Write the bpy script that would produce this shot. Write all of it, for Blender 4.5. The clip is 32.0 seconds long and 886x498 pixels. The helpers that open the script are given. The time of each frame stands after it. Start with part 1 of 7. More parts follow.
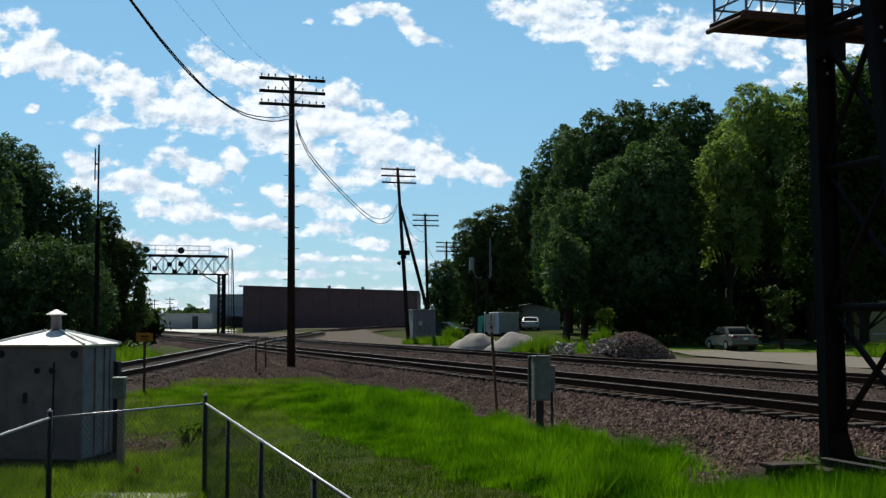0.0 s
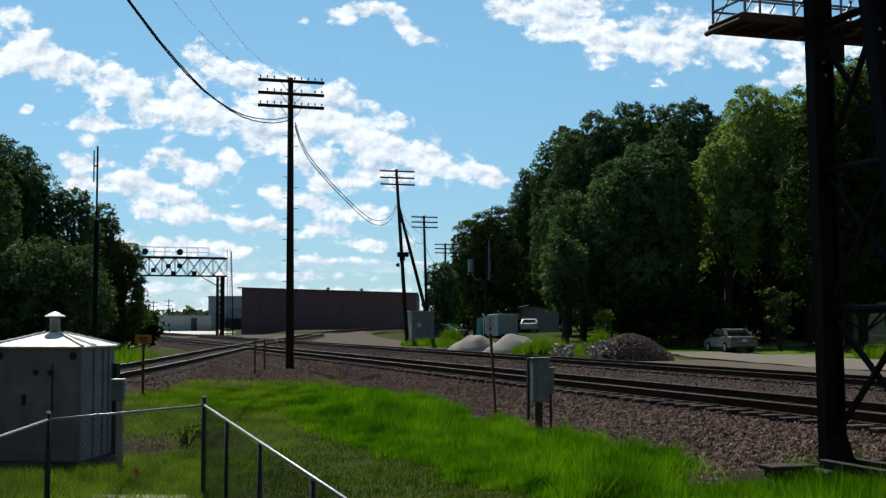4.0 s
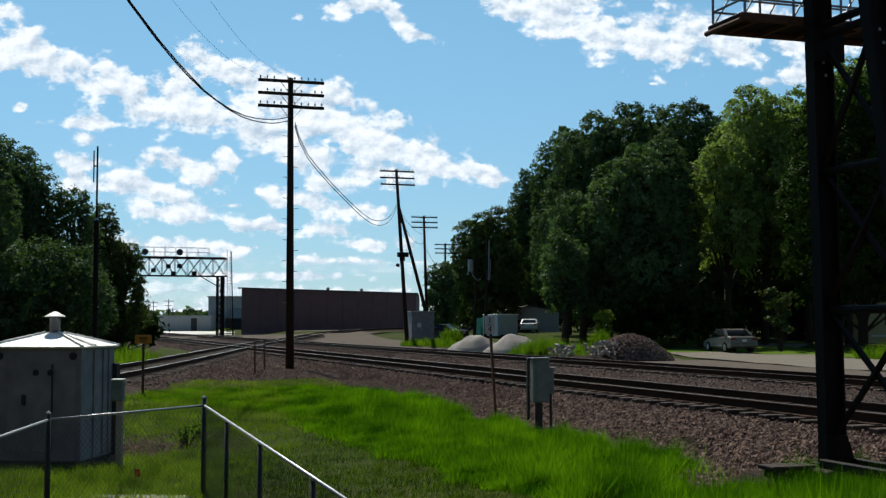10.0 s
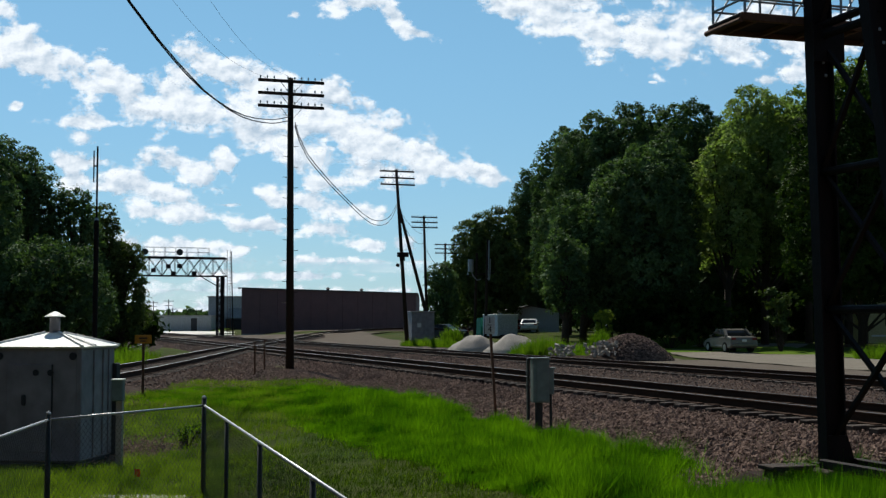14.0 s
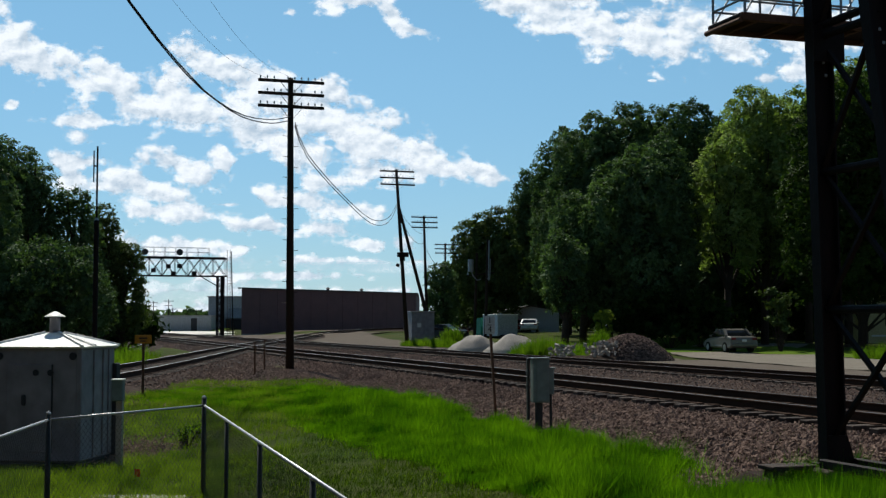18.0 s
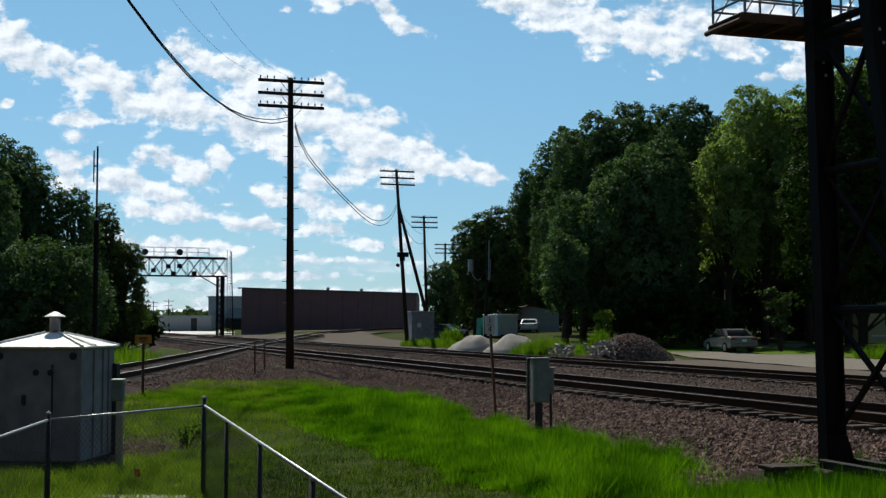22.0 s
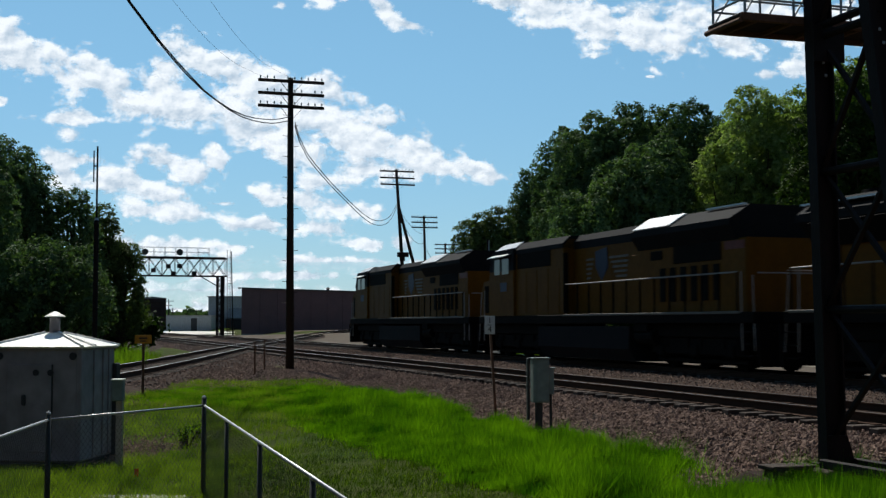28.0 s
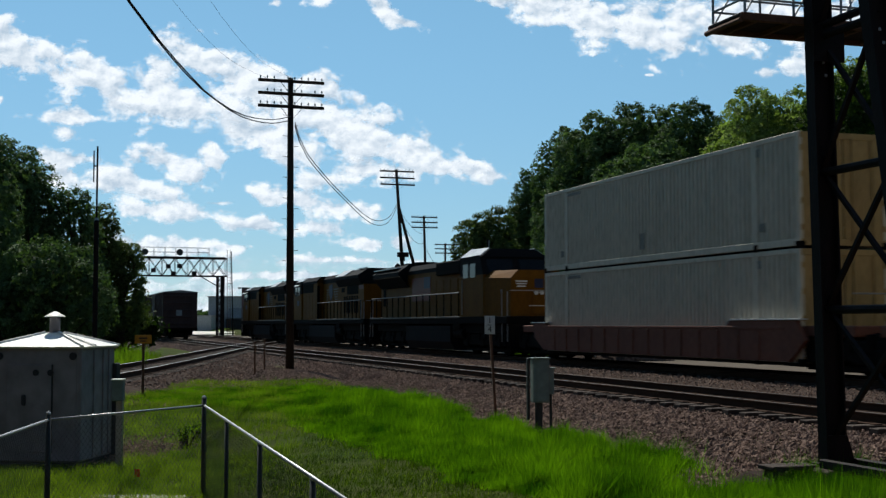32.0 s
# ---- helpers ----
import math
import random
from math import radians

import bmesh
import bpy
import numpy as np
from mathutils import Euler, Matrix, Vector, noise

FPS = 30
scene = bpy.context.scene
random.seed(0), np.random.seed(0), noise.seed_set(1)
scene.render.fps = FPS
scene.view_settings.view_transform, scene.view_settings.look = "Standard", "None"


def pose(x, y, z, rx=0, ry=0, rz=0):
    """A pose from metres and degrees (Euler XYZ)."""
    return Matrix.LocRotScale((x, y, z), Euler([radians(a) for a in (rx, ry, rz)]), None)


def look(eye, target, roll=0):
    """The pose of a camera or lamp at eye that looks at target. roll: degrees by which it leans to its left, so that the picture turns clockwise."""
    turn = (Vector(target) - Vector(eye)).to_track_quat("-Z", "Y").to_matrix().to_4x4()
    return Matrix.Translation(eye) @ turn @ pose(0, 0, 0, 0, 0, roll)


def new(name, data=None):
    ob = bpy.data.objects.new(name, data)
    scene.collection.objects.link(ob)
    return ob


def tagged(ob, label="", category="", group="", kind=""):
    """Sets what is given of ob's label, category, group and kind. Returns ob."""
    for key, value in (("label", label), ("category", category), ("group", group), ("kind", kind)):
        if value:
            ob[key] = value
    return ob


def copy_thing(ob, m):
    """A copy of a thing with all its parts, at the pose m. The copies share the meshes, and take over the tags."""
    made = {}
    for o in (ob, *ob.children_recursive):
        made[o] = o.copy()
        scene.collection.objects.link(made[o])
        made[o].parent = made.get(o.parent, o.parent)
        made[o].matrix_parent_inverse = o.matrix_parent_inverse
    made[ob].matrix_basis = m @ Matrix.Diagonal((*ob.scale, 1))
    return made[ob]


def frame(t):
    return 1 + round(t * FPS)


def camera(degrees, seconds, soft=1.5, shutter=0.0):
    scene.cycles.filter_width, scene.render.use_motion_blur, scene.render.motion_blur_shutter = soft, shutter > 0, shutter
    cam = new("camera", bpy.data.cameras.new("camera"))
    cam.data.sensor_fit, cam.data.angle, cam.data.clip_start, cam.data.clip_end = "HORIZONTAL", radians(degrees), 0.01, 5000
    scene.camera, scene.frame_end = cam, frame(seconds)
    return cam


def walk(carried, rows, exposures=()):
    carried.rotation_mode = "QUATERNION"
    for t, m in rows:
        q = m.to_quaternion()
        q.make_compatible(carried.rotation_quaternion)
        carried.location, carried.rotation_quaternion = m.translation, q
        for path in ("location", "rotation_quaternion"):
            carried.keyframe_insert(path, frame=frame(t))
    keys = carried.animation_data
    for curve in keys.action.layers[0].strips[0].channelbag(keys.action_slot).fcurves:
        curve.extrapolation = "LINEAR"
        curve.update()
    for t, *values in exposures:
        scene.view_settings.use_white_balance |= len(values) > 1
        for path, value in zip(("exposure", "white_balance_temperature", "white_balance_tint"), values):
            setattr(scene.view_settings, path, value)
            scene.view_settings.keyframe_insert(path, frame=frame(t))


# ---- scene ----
TH = 18.09          # heading of the main tracks, degrees left of the view
CT, ST = math.cos(radians(TH)), math.sin(radians(TH))
EYE = 1.28          # height of the lens over the rail heads
cam = camera(38.8, 32.0, soft=1.35, shutter=0.5)
PITCH = 93.434
walk(cam, [(t, pose(0, 0, EYE, PITCH + dp, 0, dy)) for t, dp, dy in (
    (0.0, -0.088, 0.055), (0.5, -0.055, 0.03), (1.0, -0.043, 0.025), (2.0, -0.036, 0.022), (3.0, -0.015, 0.004),
    (3.5, -0.010, 0.002), (5.5, 0.0, 0.0), (18.0, 0.0, 0.0), (32.0, 0.0, 0.0))],
    exposures=((0.0, 0.24, 6100, 9.0), (10.5, 0.24, 6100, 9.0), (13.0, 0.17, 6100, 9.0), (32.0, 0.17, 6100, 9.0)))

# ---- light ----
SUN_AZ, SUN_EL = 18.0, 50.0      # degrees left of the view direction, and over the horizon
world = bpy.data.worlds.new("world")
scene.world = world
world.use_nodes = True
wn, wl = world.node_tree.nodes, world.node_tree.links
wn.clear()
sky = wn.new("ShaderNodeTexSky")
sky.sky_type, sky.sun_disc = "NISHITA", False
sky.sun_elevation, sky.sun_rotation = radians(SUN_EL), radians(-SUN_AZ)
sky.air_density, sky.dust_density, sky.ozone_density = 1.0, 0.1, 2.6
bg = wn.new("ShaderNodeBackground")
bg.inputs["Strength"].default_value = 0.070
wout = wn.new("ShaderNodeOutputWorld")
gain = wn.new("ShaderNodeMix")
gain.data_type, gain.blend_type = "RGBA", "MULTIPLY"
gain.inputs[0].default_value = 1.0
gain.inputs[7].default_value = (0.50, 0.525, 0.55, 1)
wl.new(sky.outputs[0], gain.inputs[6])
haze = wn.new("ShaderNodeMix")     # even summer haze
haze.data_type, haze.blend_type = "RGBA", "ADD"
haze.inputs[0].default_value = 1.0
wl.new(gain.outputs[2], haze.inputs[6])
# haze scatters forwards: brightest round the sun, weak on the far side of the sky
wtc, toward, glow = wn.new("ShaderNodeTexCoord"), wn.new("ShaderNodeVectorMath"), wn.new("ShaderNodeMapRange")
toward.operation = "DOT_PRODUCT"
toward.inputs[1].default_value = (-math.sin(radians(SUN_AZ)) * math.cos(radians(SUN_EL)), math.cos(radians(SUN_AZ)) * math.cos(radians(SUN_EL)), math.sin(radians(SUN_EL)))
wl.new(wtc.outputs["Generated"], toward.inputs[0])
glow.interpolation_type = "SMOOTHSTEP"
glow.inputs["From Min"].default_value, glow.inputs["From Max"].default_value = -0.9, 1.3
glow.inputs["To Min"].default_value, glow.inputs["To Max"].default_value = 0.02, 1.15
wl.new(toward.outputs["Value"], glow.inputs[0])
# and it lies low: the sky overhead is deeper
high, layer, low_haze = wn.new("ShaderNodeSeparateXYZ"), wn.new("ShaderNodeMapRange"), wn.new("ShaderNodeMath")
wl.new(wtc.outputs["Generated"], high.inputs[0])
layer.interpolation_type = "SMOOTHSTEP"
layer.inputs["From Min"].default_value, layer.inputs["From Max"].default_value = 0.18, 0.75
layer.inputs["To Min"].default_value, layer.inputs["To Max"].default_value = 1.0, 0.18
wl.new(high.outputs["Z"], layer.inputs[0])
low_haze.operation = "MULTIPLY"
wl.new(glow.outputs[0], low_haze.inputs[0])
wl.new(layer.outputs[0], low_haze.inputs[1])
tint = wn.new("ShaderNodeMix")
tint.data_type, tint.blend_type = "RGBA", "MULTIPLY"
tint.inputs[0].default_value = 1.0
tint.inputs[6].default_value = (1.56, 3.60, 4.74, 1)
wl.new(low_haze.outputs[0], tint.inputs[7])
wl.new(tint.outputs[2], haze.inputs[7])
wl.new(haze.outputs[2], bg.inputs[0])
wl.new(bg.outputs[0], wout.inputs[0])
sun = new("sun", bpy.data.lights.new("sun", "SUN"))
sun.data.energy, sun.data.angle, sun.data.color = 5.0, radians(0.55), (1.0, 0.93, 0.80)
sd = Vector((-math.sin(radians(SUN_AZ)) * math.cos(radians(SUN_EL)), math.cos(radians(SUN_AZ)) * math.cos(radians(SUN_EL)), math.sin(radians(SUN_EL))))
sun.matrix_basis = look(sd * 200, (0, 0, 0))


# ---- mesh helpers ----
def P(u, d, z=0.0):
    """World place of a point u metres along the main tracks and d metres across them."""
    return (-ST * u + CT * d, CT * u + ST * d, z)


def ud(x, y):
    return (-ST * x + CT * y, CT * x + ST * y)


class Geo:
    """Collects vertices and faces for one mesh."""

    def __init__(self):
        self.v, self.f = [], []

    def add(self, vs, fs):
        n = len(self.v)
        self.v.extend(tuple(p) for p in vs)
        self.f.extend(tuple(i + n for i in f) for f in fs)
        return self

    def box(self, c, s, b=0.0, rz=0.0, m=None):
        """A box of centre c and full sizes s with chamfered edges b."""
        hx, hy, hz = s[0] / 2, s[1] / 2, s[2] / 2
        vs, fs = [], []
        if b <= 0:
            vs = [(x, y, z) for x in (-hx, hx) for y in (-hy, hy) for z in (-hz, hz)]
            fs = [(0, 1, 3, 2), (4, 6, 7, 5), (0, 4, 5, 1), (2, 3, 7, 6), (0, 2, 6, 4), (1, 5, 7, 3)]
        else:
            idx = {}
            for sx in (-1, 1):
                for sy in (-1, 1):
                    for sz in (-1, 1):
                        for a in range(3):
                            p = [sx * (hx - b), sy * (hy - b), sz * (hz - b)]
                            p[a] = (sx * hx, sy * hy, sz * hz)[a]
                            idx[(sx, sy, sz, a)] = len(vs)
                            vs.append(tuple(p))
            o = ((-1, -1), (1, -1), (1, 1), (-1, 1))
            for a in range(3):
                for s1 in (-1, 1):
                    q = []
                    for (p1, p2) in o:
                        k = [0, 0, 0]
                        k[a], k[(a + 1) % 3], k[(a + 2) % 3] = s1, p1, p2
                        q.append(idx[(*k, a)])
                    fs.append(tuple(q if s1 > 0 else q[::-1]))
            for a in range(3):
                b1, b2 = (a + 1) % 3, (a + 2) % 3
                for s1 in (-1, 1):
                    for s2 in (-1, 1):
                        k0, k1 = [0, 0, 0], [0, 0, 0]
                        k0[a], k1[a] = -1, 1
                        k0[b1] = k1[b1] = s1
                        k0[b2] = k1[b2] = s2
                        q = (idx[(*k0, b1)], idx[(*k1, b1)], idx[(*k1, b2)], idx[(*k0, b2)])
                        fs.append(q if s1 * s2 > 0 else q[::-1])
            for sx in (-1, 1):
                for sy in (-1, 1):
                    for sz in (-1, 1):
                        q = tuple(idx[(sx, sy, sz, a)] for a in range(3))
                        fs.append(q if sx * sy * sz > 0 else q[::-1])
        cr, sr = math.cos(radians(rz)), math.sin(radians(rz))
        out = []
        for x, y, z in vs:
            p = Vector((x * cr - y * sr, x * sr + y * cr, z))
            if m is not None:
                p = m @ p
            out.append((p.x + c[0], p.y + c[1], p.z + c[2]))
        return self.add(out, fs)

    def tube(self, p, q, r, r2=None, n=8, caps=True):
        """A round bar from p to q, of radius r at p and r2 at q."""
        p, q = Vector(p), Vector(q)
        r2 = r if r2 is None else r2
        d = (q - p).normalized()
        a = d.orthogonal().normalized()
        b = d.cross(a)
        vs, fs = [], []
        for e, rr in ((p, r), (q, r2)):
            for i in range(n):
                w = 2 * math.pi * i / n
                vs.append(e + (a * math.cos(w) + b * math.sin(w)) * rr)
        for i in range(n):
            j = (i + 1) % n
            fs.append((i, j, n + j, n + i))
        if caps:
            fs.append(tuple(range(n))[::-1])
            fs.append(tuple(range(n, 2 * n)))
        return self.add(vs, fs)

    def bar(self, p, q, w, h=None):
        """A square bar from p to q, w wide and h high."""
        p, q = Vector(p), Vector(q)
        h = w if h is None else h
        d = (q - p).normalized()
        s = d.cross(Vector((0, 0, 1)))
        s = Vector((1, 0, 0)) if s.length < 1e-3 else s.normalized()
        t = s.cross(d)
        vs = [e + s * (i * w / 2) + t * (j * h / 2) for e in (p, q) for i, j in ((-1, -1), (1, -1), (1, 1), (-1, 1))]
        return self.add(vs, [(0, 1, 2, 3), (7, 6, 5, 4), (0, 4, 5, 1), (1, 5, 6, 2), (2, 6, 7, 3), (3, 7, 4, 0)])

    def pipe(self, pts, r, n=6):
        """One round bar bent through the points."""
        pts = [Vector(p) for p in pts]
        vs, fs = [], []
        for i, p in enumerate(pts):
            d = (pts[min(i + 1, len(pts) - 1)] - pts[max(i - 1, 0)]).normalized()
            a = d.cross(Vector((0, 0, 1)))
            a = Vector((1, 0, 0)) if a.length < 1e-4 else a.normalized()
            b = d.cross(a)
            for k in range(n):
                w = 2 * math.pi * k / n
                vs.append(p + (a * math.cos(w) + b * math.sin(w)) * r)
        for i in range(len(pts) - 1):
            for k in range(n):
                j = (k + 1) % n
                fs.append((i * n + k, i * n + j, (i + 1) * n + j, (i + 1) * n + k))
        return self.add(vs, fs)

    def prism(self, poly, a, b, axis=1):
        """The outline poly drawn out from a to b along an axis (0, 1 or 2); poly holds the two other coordinates in order."""
        n = len(poly)
        vs = []
        for w in (a, b):
            for p in poly:
                k = [p[0], p[1]]
                k.insert(axis, w)
                vs.append(tuple(k))
        fs = [tuple(range(n)), tuple(range(n, 2 * n))[::-1]]
        fs += [(i, n + i, n + (i + 1) % n, (i + 1) % n) for i in range(n)]
        return self.add(vs, fs)

    def lathe(self, prof, n=16, c=(0, 0, 0)):
        """A turned body: prof holds (radius, z) from the bottom up."""
        vs, fs = [], []
        for r, z in prof:
            for i in range(n):
                w = 2 * math.pi * i / n
                vs.append((c[0] + r * math.cos(w), c[1] + r * math.sin(w), c[2] + z))
        for k in range(len(prof) - 1):
            for i in range(n):
                j = (i + 1) % n
                fs.append((k * n + i, k * n + j, (k + 1) * n + j, (k + 1) * n + i))
        fs.append(tuple(range(n))[::-1])
        fs.append(tuple((len(prof) - 1) * n + i for i in range(n)))
        return self.add(vs, fs)

    def mesh(self, name, fix=True):
        me = bpy.data.meshes.new(name)
        me.from_pydata(self.v, [], self.f)
        if fix:
            bm = bmesh.new()
            bm.from_mesh(me)
            bmesh.ops.recalc_face_normals(bm, faces=bm.faces)
            bm.to_mesh(me)
            bm.free()
        me.update()
        return me


def part(name, g, material, parent=None, label="", smooth=False):
    me = g if isinstance(g, bpy.types.Mesh) else g.mesh(name)
    if not me.materials:
        me.materials.append(material)
    if smooth:
        me.polygons.foreach_set("use_smooth", [True] * len(me.polygons))
    ob = new(name, me)
    ob.parent = parent
    if label:
        ob["label"] = label
    return ob


def thing(name, label, category, m=None, group="", kind=""):
    ob = new(name)
    ob.empty_display_size = 0.1
    if m is not None:
        ob.matrix_basis = m
    return tagged(ob, label, category, group, kind)


def at(u, d, z=0.0, rz=0.0):
    """A pose in the tracks' own frame: local y runs along the tracks."""
    x, y, z = P(u, d, z)
    return pose(x, y, z, 0, 0, TH + rz)


# ---- materials ----
def mat(name, c, rough=0.7, metal=0.0, c2=None, scale=3.0, fine=40.0, bump=0.1, amount=0.5, streak=(1, 1, 1), spec=0.14, each=0.0):
    """A surface of colour c that drifts to c2 in patches, with fine grain and relief. each: how much pieces differ."""
    m = bpy.data.materials.new(name)
    m.use_nodes = True
    n, l = m.node_tree.nodes, m.node_tree.links
    b = n["Principled BSDF"]
    b.inputs["Roughness"].default_value, b.inputs["Metallic"].default_value = rough, metal
    b.inputs["Specular IOR Level"].default_value = spec
    c2 = c2 or tuple(x * 0.6 for x in c)
    co = n.new("ShaderNodeTexCoord")
    mp = n.new("ShaderNodeMapping")
    mp.inputs["Scale"].default_value = streak
    l.new(co.outputs["Object"], mp.inputs["Vector"])
    t1, t2 = n.new("ShaderNodeTexNoise"), n.new("ShaderNodeTexNoise")
    t1.inputs["Scale"].default_value, t1.inputs["Detail"].default_value = scale, 6
    t2.inputs["Scale"].default_value, t2.inputs["Detail"].default_value = fine, 3
    l.new(mp.outputs[0], t1.inputs["Vector"])
    l.new(mp.outputs[0], t2.inputs["Vector"])
    r = n.new("ShaderNodeMapRange")
    r.inputs["From Min"].default_value, r.inputs["From Max"].default_value = 0.38, 0.66
    r.inputs["To Max"].default_value = amount
    l.new(t1.outputs[0], r.inputs[0])
    mx = n.new("ShaderNodeMix")
    mx.data_type = "RGBA"
    mx.inputs[6].default_value, mx.inputs[7].default_value = (*c, 1), (*c2, 1)
    l.new(r.outputs[0], mx.inputs[0])
    r2 = n.new("ShaderNodeMapRange")
    r2.inputs["From Min"].default_value, r2.inputs["From Max"].default_value = 0.3, 0.7
    r2.inputs["To Min"].default_value, r2.inputs["To Max"].default_value = 0.8, 1.2
    l.new(t2.outputs[0], r2.inputs[0])
    mu = n.new("ShaderNodeMix")
    mu.data_type, mu.blend_type = "RGBA", "MULTIPLY"
    mu.inputs[0].default_value = 1.0
    l.new(mx.outputs[2], mu.inputs[6])
    l.new(r2.outputs[0], mu.inputs[7])
    last = mu.outputs[2]
    if each:
        oi = n.new("ShaderNodeObjectInfo")
        r3 = n.new("ShaderNodeMapRange")
        r3.inputs["To Min"].default_value, r3.inputs["To Max"].default_value = 1 - each, 1 + each
        l.new(oi.outputs["Random"], r3.inputs[0])
        m3 = n.new("ShaderNodeMix")
        m3.data_type, m3.blend_type = "RGBA", "MULTIPLY"
        m3.inputs[0].default_value = 1.0
        l.new(last, m3.inputs[6])
        l.new(r3.outputs[0], m3.inputs[7])
        last = m3.outputs[2]
    l.new(last, b.inputs["Base Color"])
    if bump:
        bp = n.new("ShaderNodeBump")
        bp.inputs["Strength"].default_value, bp.inputs["Distance"].default_value = bump, 0.02
        l.new(t2.outputs[0], bp.inputs["Height"])
        l.new(bp.outputs[0], b.inputs["Normal"])
    return m


def leafy(name, c, c2, trans=0.35, scale=0.35, rough=0.6, patchy=1.6):
    """Leaves: each its own shade, some of the light passes through."""
    m = bpy.data.materials.new(name)
    m.use_nodes = True
    n, l = m.node_tree.nodes, m.node_tree.links
    b, out = n["Principled BSDF"], n["Material Output"]
    b.inputs["Roughness"].default_value = rough
    b.inputs["Specular IOR Level"].default_value = 0.02
    ge = n.new("ShaderNodeNewGeometry")
    co = n.new("ShaderNodeTexCoord")
    t = n.new("ShaderNodeTexNoise")
    t.inputs["Scale"].default_value = scale
    l.new(co.outputs["Object"], t.inputs["Vector"])
    ad = n.new("ShaderNodeMath")
    ad.operation = "MULTIPLY_ADD"
    ad.inputs[1].default_value = 0.5
    l.new(ge.outputs["Random Per Island"], ad.inputs[0])
    sc = n.new("ShaderNodeMath")
    sc.operation = "MULTIPLY_ADD"
    sc.inputs[1].default_value, sc.inputs[2].default_value = patchy, 0.25 - patchy / 2
    l.new(t.outputs[0], sc.inputs[0])
    l.new(sc.outputs[0], ad.inputs[2])
    ad.use_clamp = True
    mx = n.new("ShaderNodeMix")
    mx.data_type = "RGBA"
    mx.inputs[6].default_value, mx.inputs[7].default_value = (*c, 1), (*c2, 1)
    l.new(ad.outputs[0], mx.inputs[0])
    l.new(mx.outputs[2], b.inputs["Base Color"])
    tr = n.new("ShaderNodeBsdfTranslucent")
    gm = n.new("ShaderNodeMix")
    gm.data_type, gm.blend_type = "RGBA", "MULTIPLY"
    gm.inputs[0].default_value = 1.0
    gm.inputs[7].default_value = (1.0, 1.25, 0.45, 1)
    l.new(mx.outputs[2], gm.inputs[6])
    l.new(gm.outputs[2], tr.inputs["Color"])
    ms = n.new("ShaderNodeMixShader")
    ms.inputs[0].default_value = trans
    l.new(b.outputs[0], ms.inputs[1])
    l.new(tr.outputs[0], ms.inputs[2])
    l.new(ms.outputs[0], out.inputs["Surface"])
    return m


M_GROUND = mat("ground_turf", (0.026, 0.042, 0.007), 0.95, c2=(0.055, 0.054, 0.018), scale=0.25, fine=9, bump=0.5, amount=0.8, spec=0.02)
M_FIELD = mat("mown_lawn", (0.06, 0.108, 0.008), 0.95, c2=(0.088, 0.12, 0.012), scale=0.4, fine=12, bump=0.4, spec=0.02)
M_BALLAST = mat("ballast", (0.052, 0.038, 0.032), 0.95, c2=(0.026, 0.020, 0.017), scale=1.2, fine=22, bump=1.0, amount=0.8, spec=0.02)
M_STONE = mat("ballast_stone", (0.235, 0.165, 0.132), 0.9, c2=(0.062, 0.040, 0.032), scale=9, fine=60, bump=0.3, amount=1.0, spec=0.02)
M_GRAVEL = mat("pale_gravel", (0.105, 0.088, 0.072), 0.95, c2=(0.072, 0.060, 0.048), scale=0.7, fine=25, bump=0.6, spec=0.02)
M_MOUND = mat("pale_mound_gravel", (0.31, 0.285, 0.255), 0.95, c2=(0.20, 0.18, 0.16), scale=1.2, fine=25, bump=0.6, spec=0.02)
M_PALECONC = mat("pale_yard_concrete", (0.6, 0.58, 0.53), 0.9, c2=(0.48, 0.46, 0.42), scale=0.1, fine=3)
M_ASPHALT = mat("worn_pale_street", (0.168, 0.150, 0.122), 0.92, c2=(0.118, 0.102, 0.082), scale=0.8, fine=40, bump=0.3, spec=0.02)
M_CONC = mat("concrete", (0.302, 0.288, 0.266), 0.9, c2=(0.173, 0.158, 0.144), scale=1.5, fine=30, bump=0.25)
M_WHITECONC = mat("white_concrete", (0.518, 0.518, 0.497), 0.9, c2=(0.396, 0.389, 0.36), scale=0.4, fine=8, bump=0.1)
M_RAIL = mat("rusty_rail", (0.050, 0.029, 0.020), 0.9, 0.0, c2=(0.026, 0.017, 0.013), scale=2, fine=50, bump=0.2, streak=(1, 0.2, 1), spec=0.05)
M_RAILTOP = mat("polished_rail_head", (0.19, 0.18, 0.175), 0.34, 1.0, c2=(0.11, 0.10, 0.095), scale=3, fine=60, bump=0.03, streak=(4, 0.15, 1))
M_TIE = mat("creosoted_tie", (0.045, 0.034, 0.028), 0.9, c2=(0.085, 0.068, 0.056), scale=4, fine=30, bump=0.6, streak=(0.3, 3, 1), each=0.3)
M_POLE = mat("weathered_pole_wood", (0.0328, 0.0227, 0.0167), 0.9, c2=(0.0126, 0.00959, 0.00805), scale=2, fine=25, bump=0.5, streak=(3, 3, 0.2))
M_GLASSINS = mat("insulator_glass", (0.216, 0.274, 0.274), 0.2, c2=(0.158, 0.202, 0.216), bump=0)
M_WIRE = mat("black_cable", (0.0144, 0.0144, 0.0158), 0.6, bump=0)
M_STEEL = mat("black_rusted_steel", (0.0101, 0.00792, 0.00792), 0.7, 0.1, c2=(0.0216, 0.0115, 0.00864), scale=3, fine=35, bump=0.25, streak=(2, 2, 0.5), spec=0.12)
M_GALV = mat("galvanised_steel", (0.302, 0.31, 0.317), 0.45, 0.7, c2=(0.202, 0.209, 0.216), scale=5, fine=50, bump=0.08)
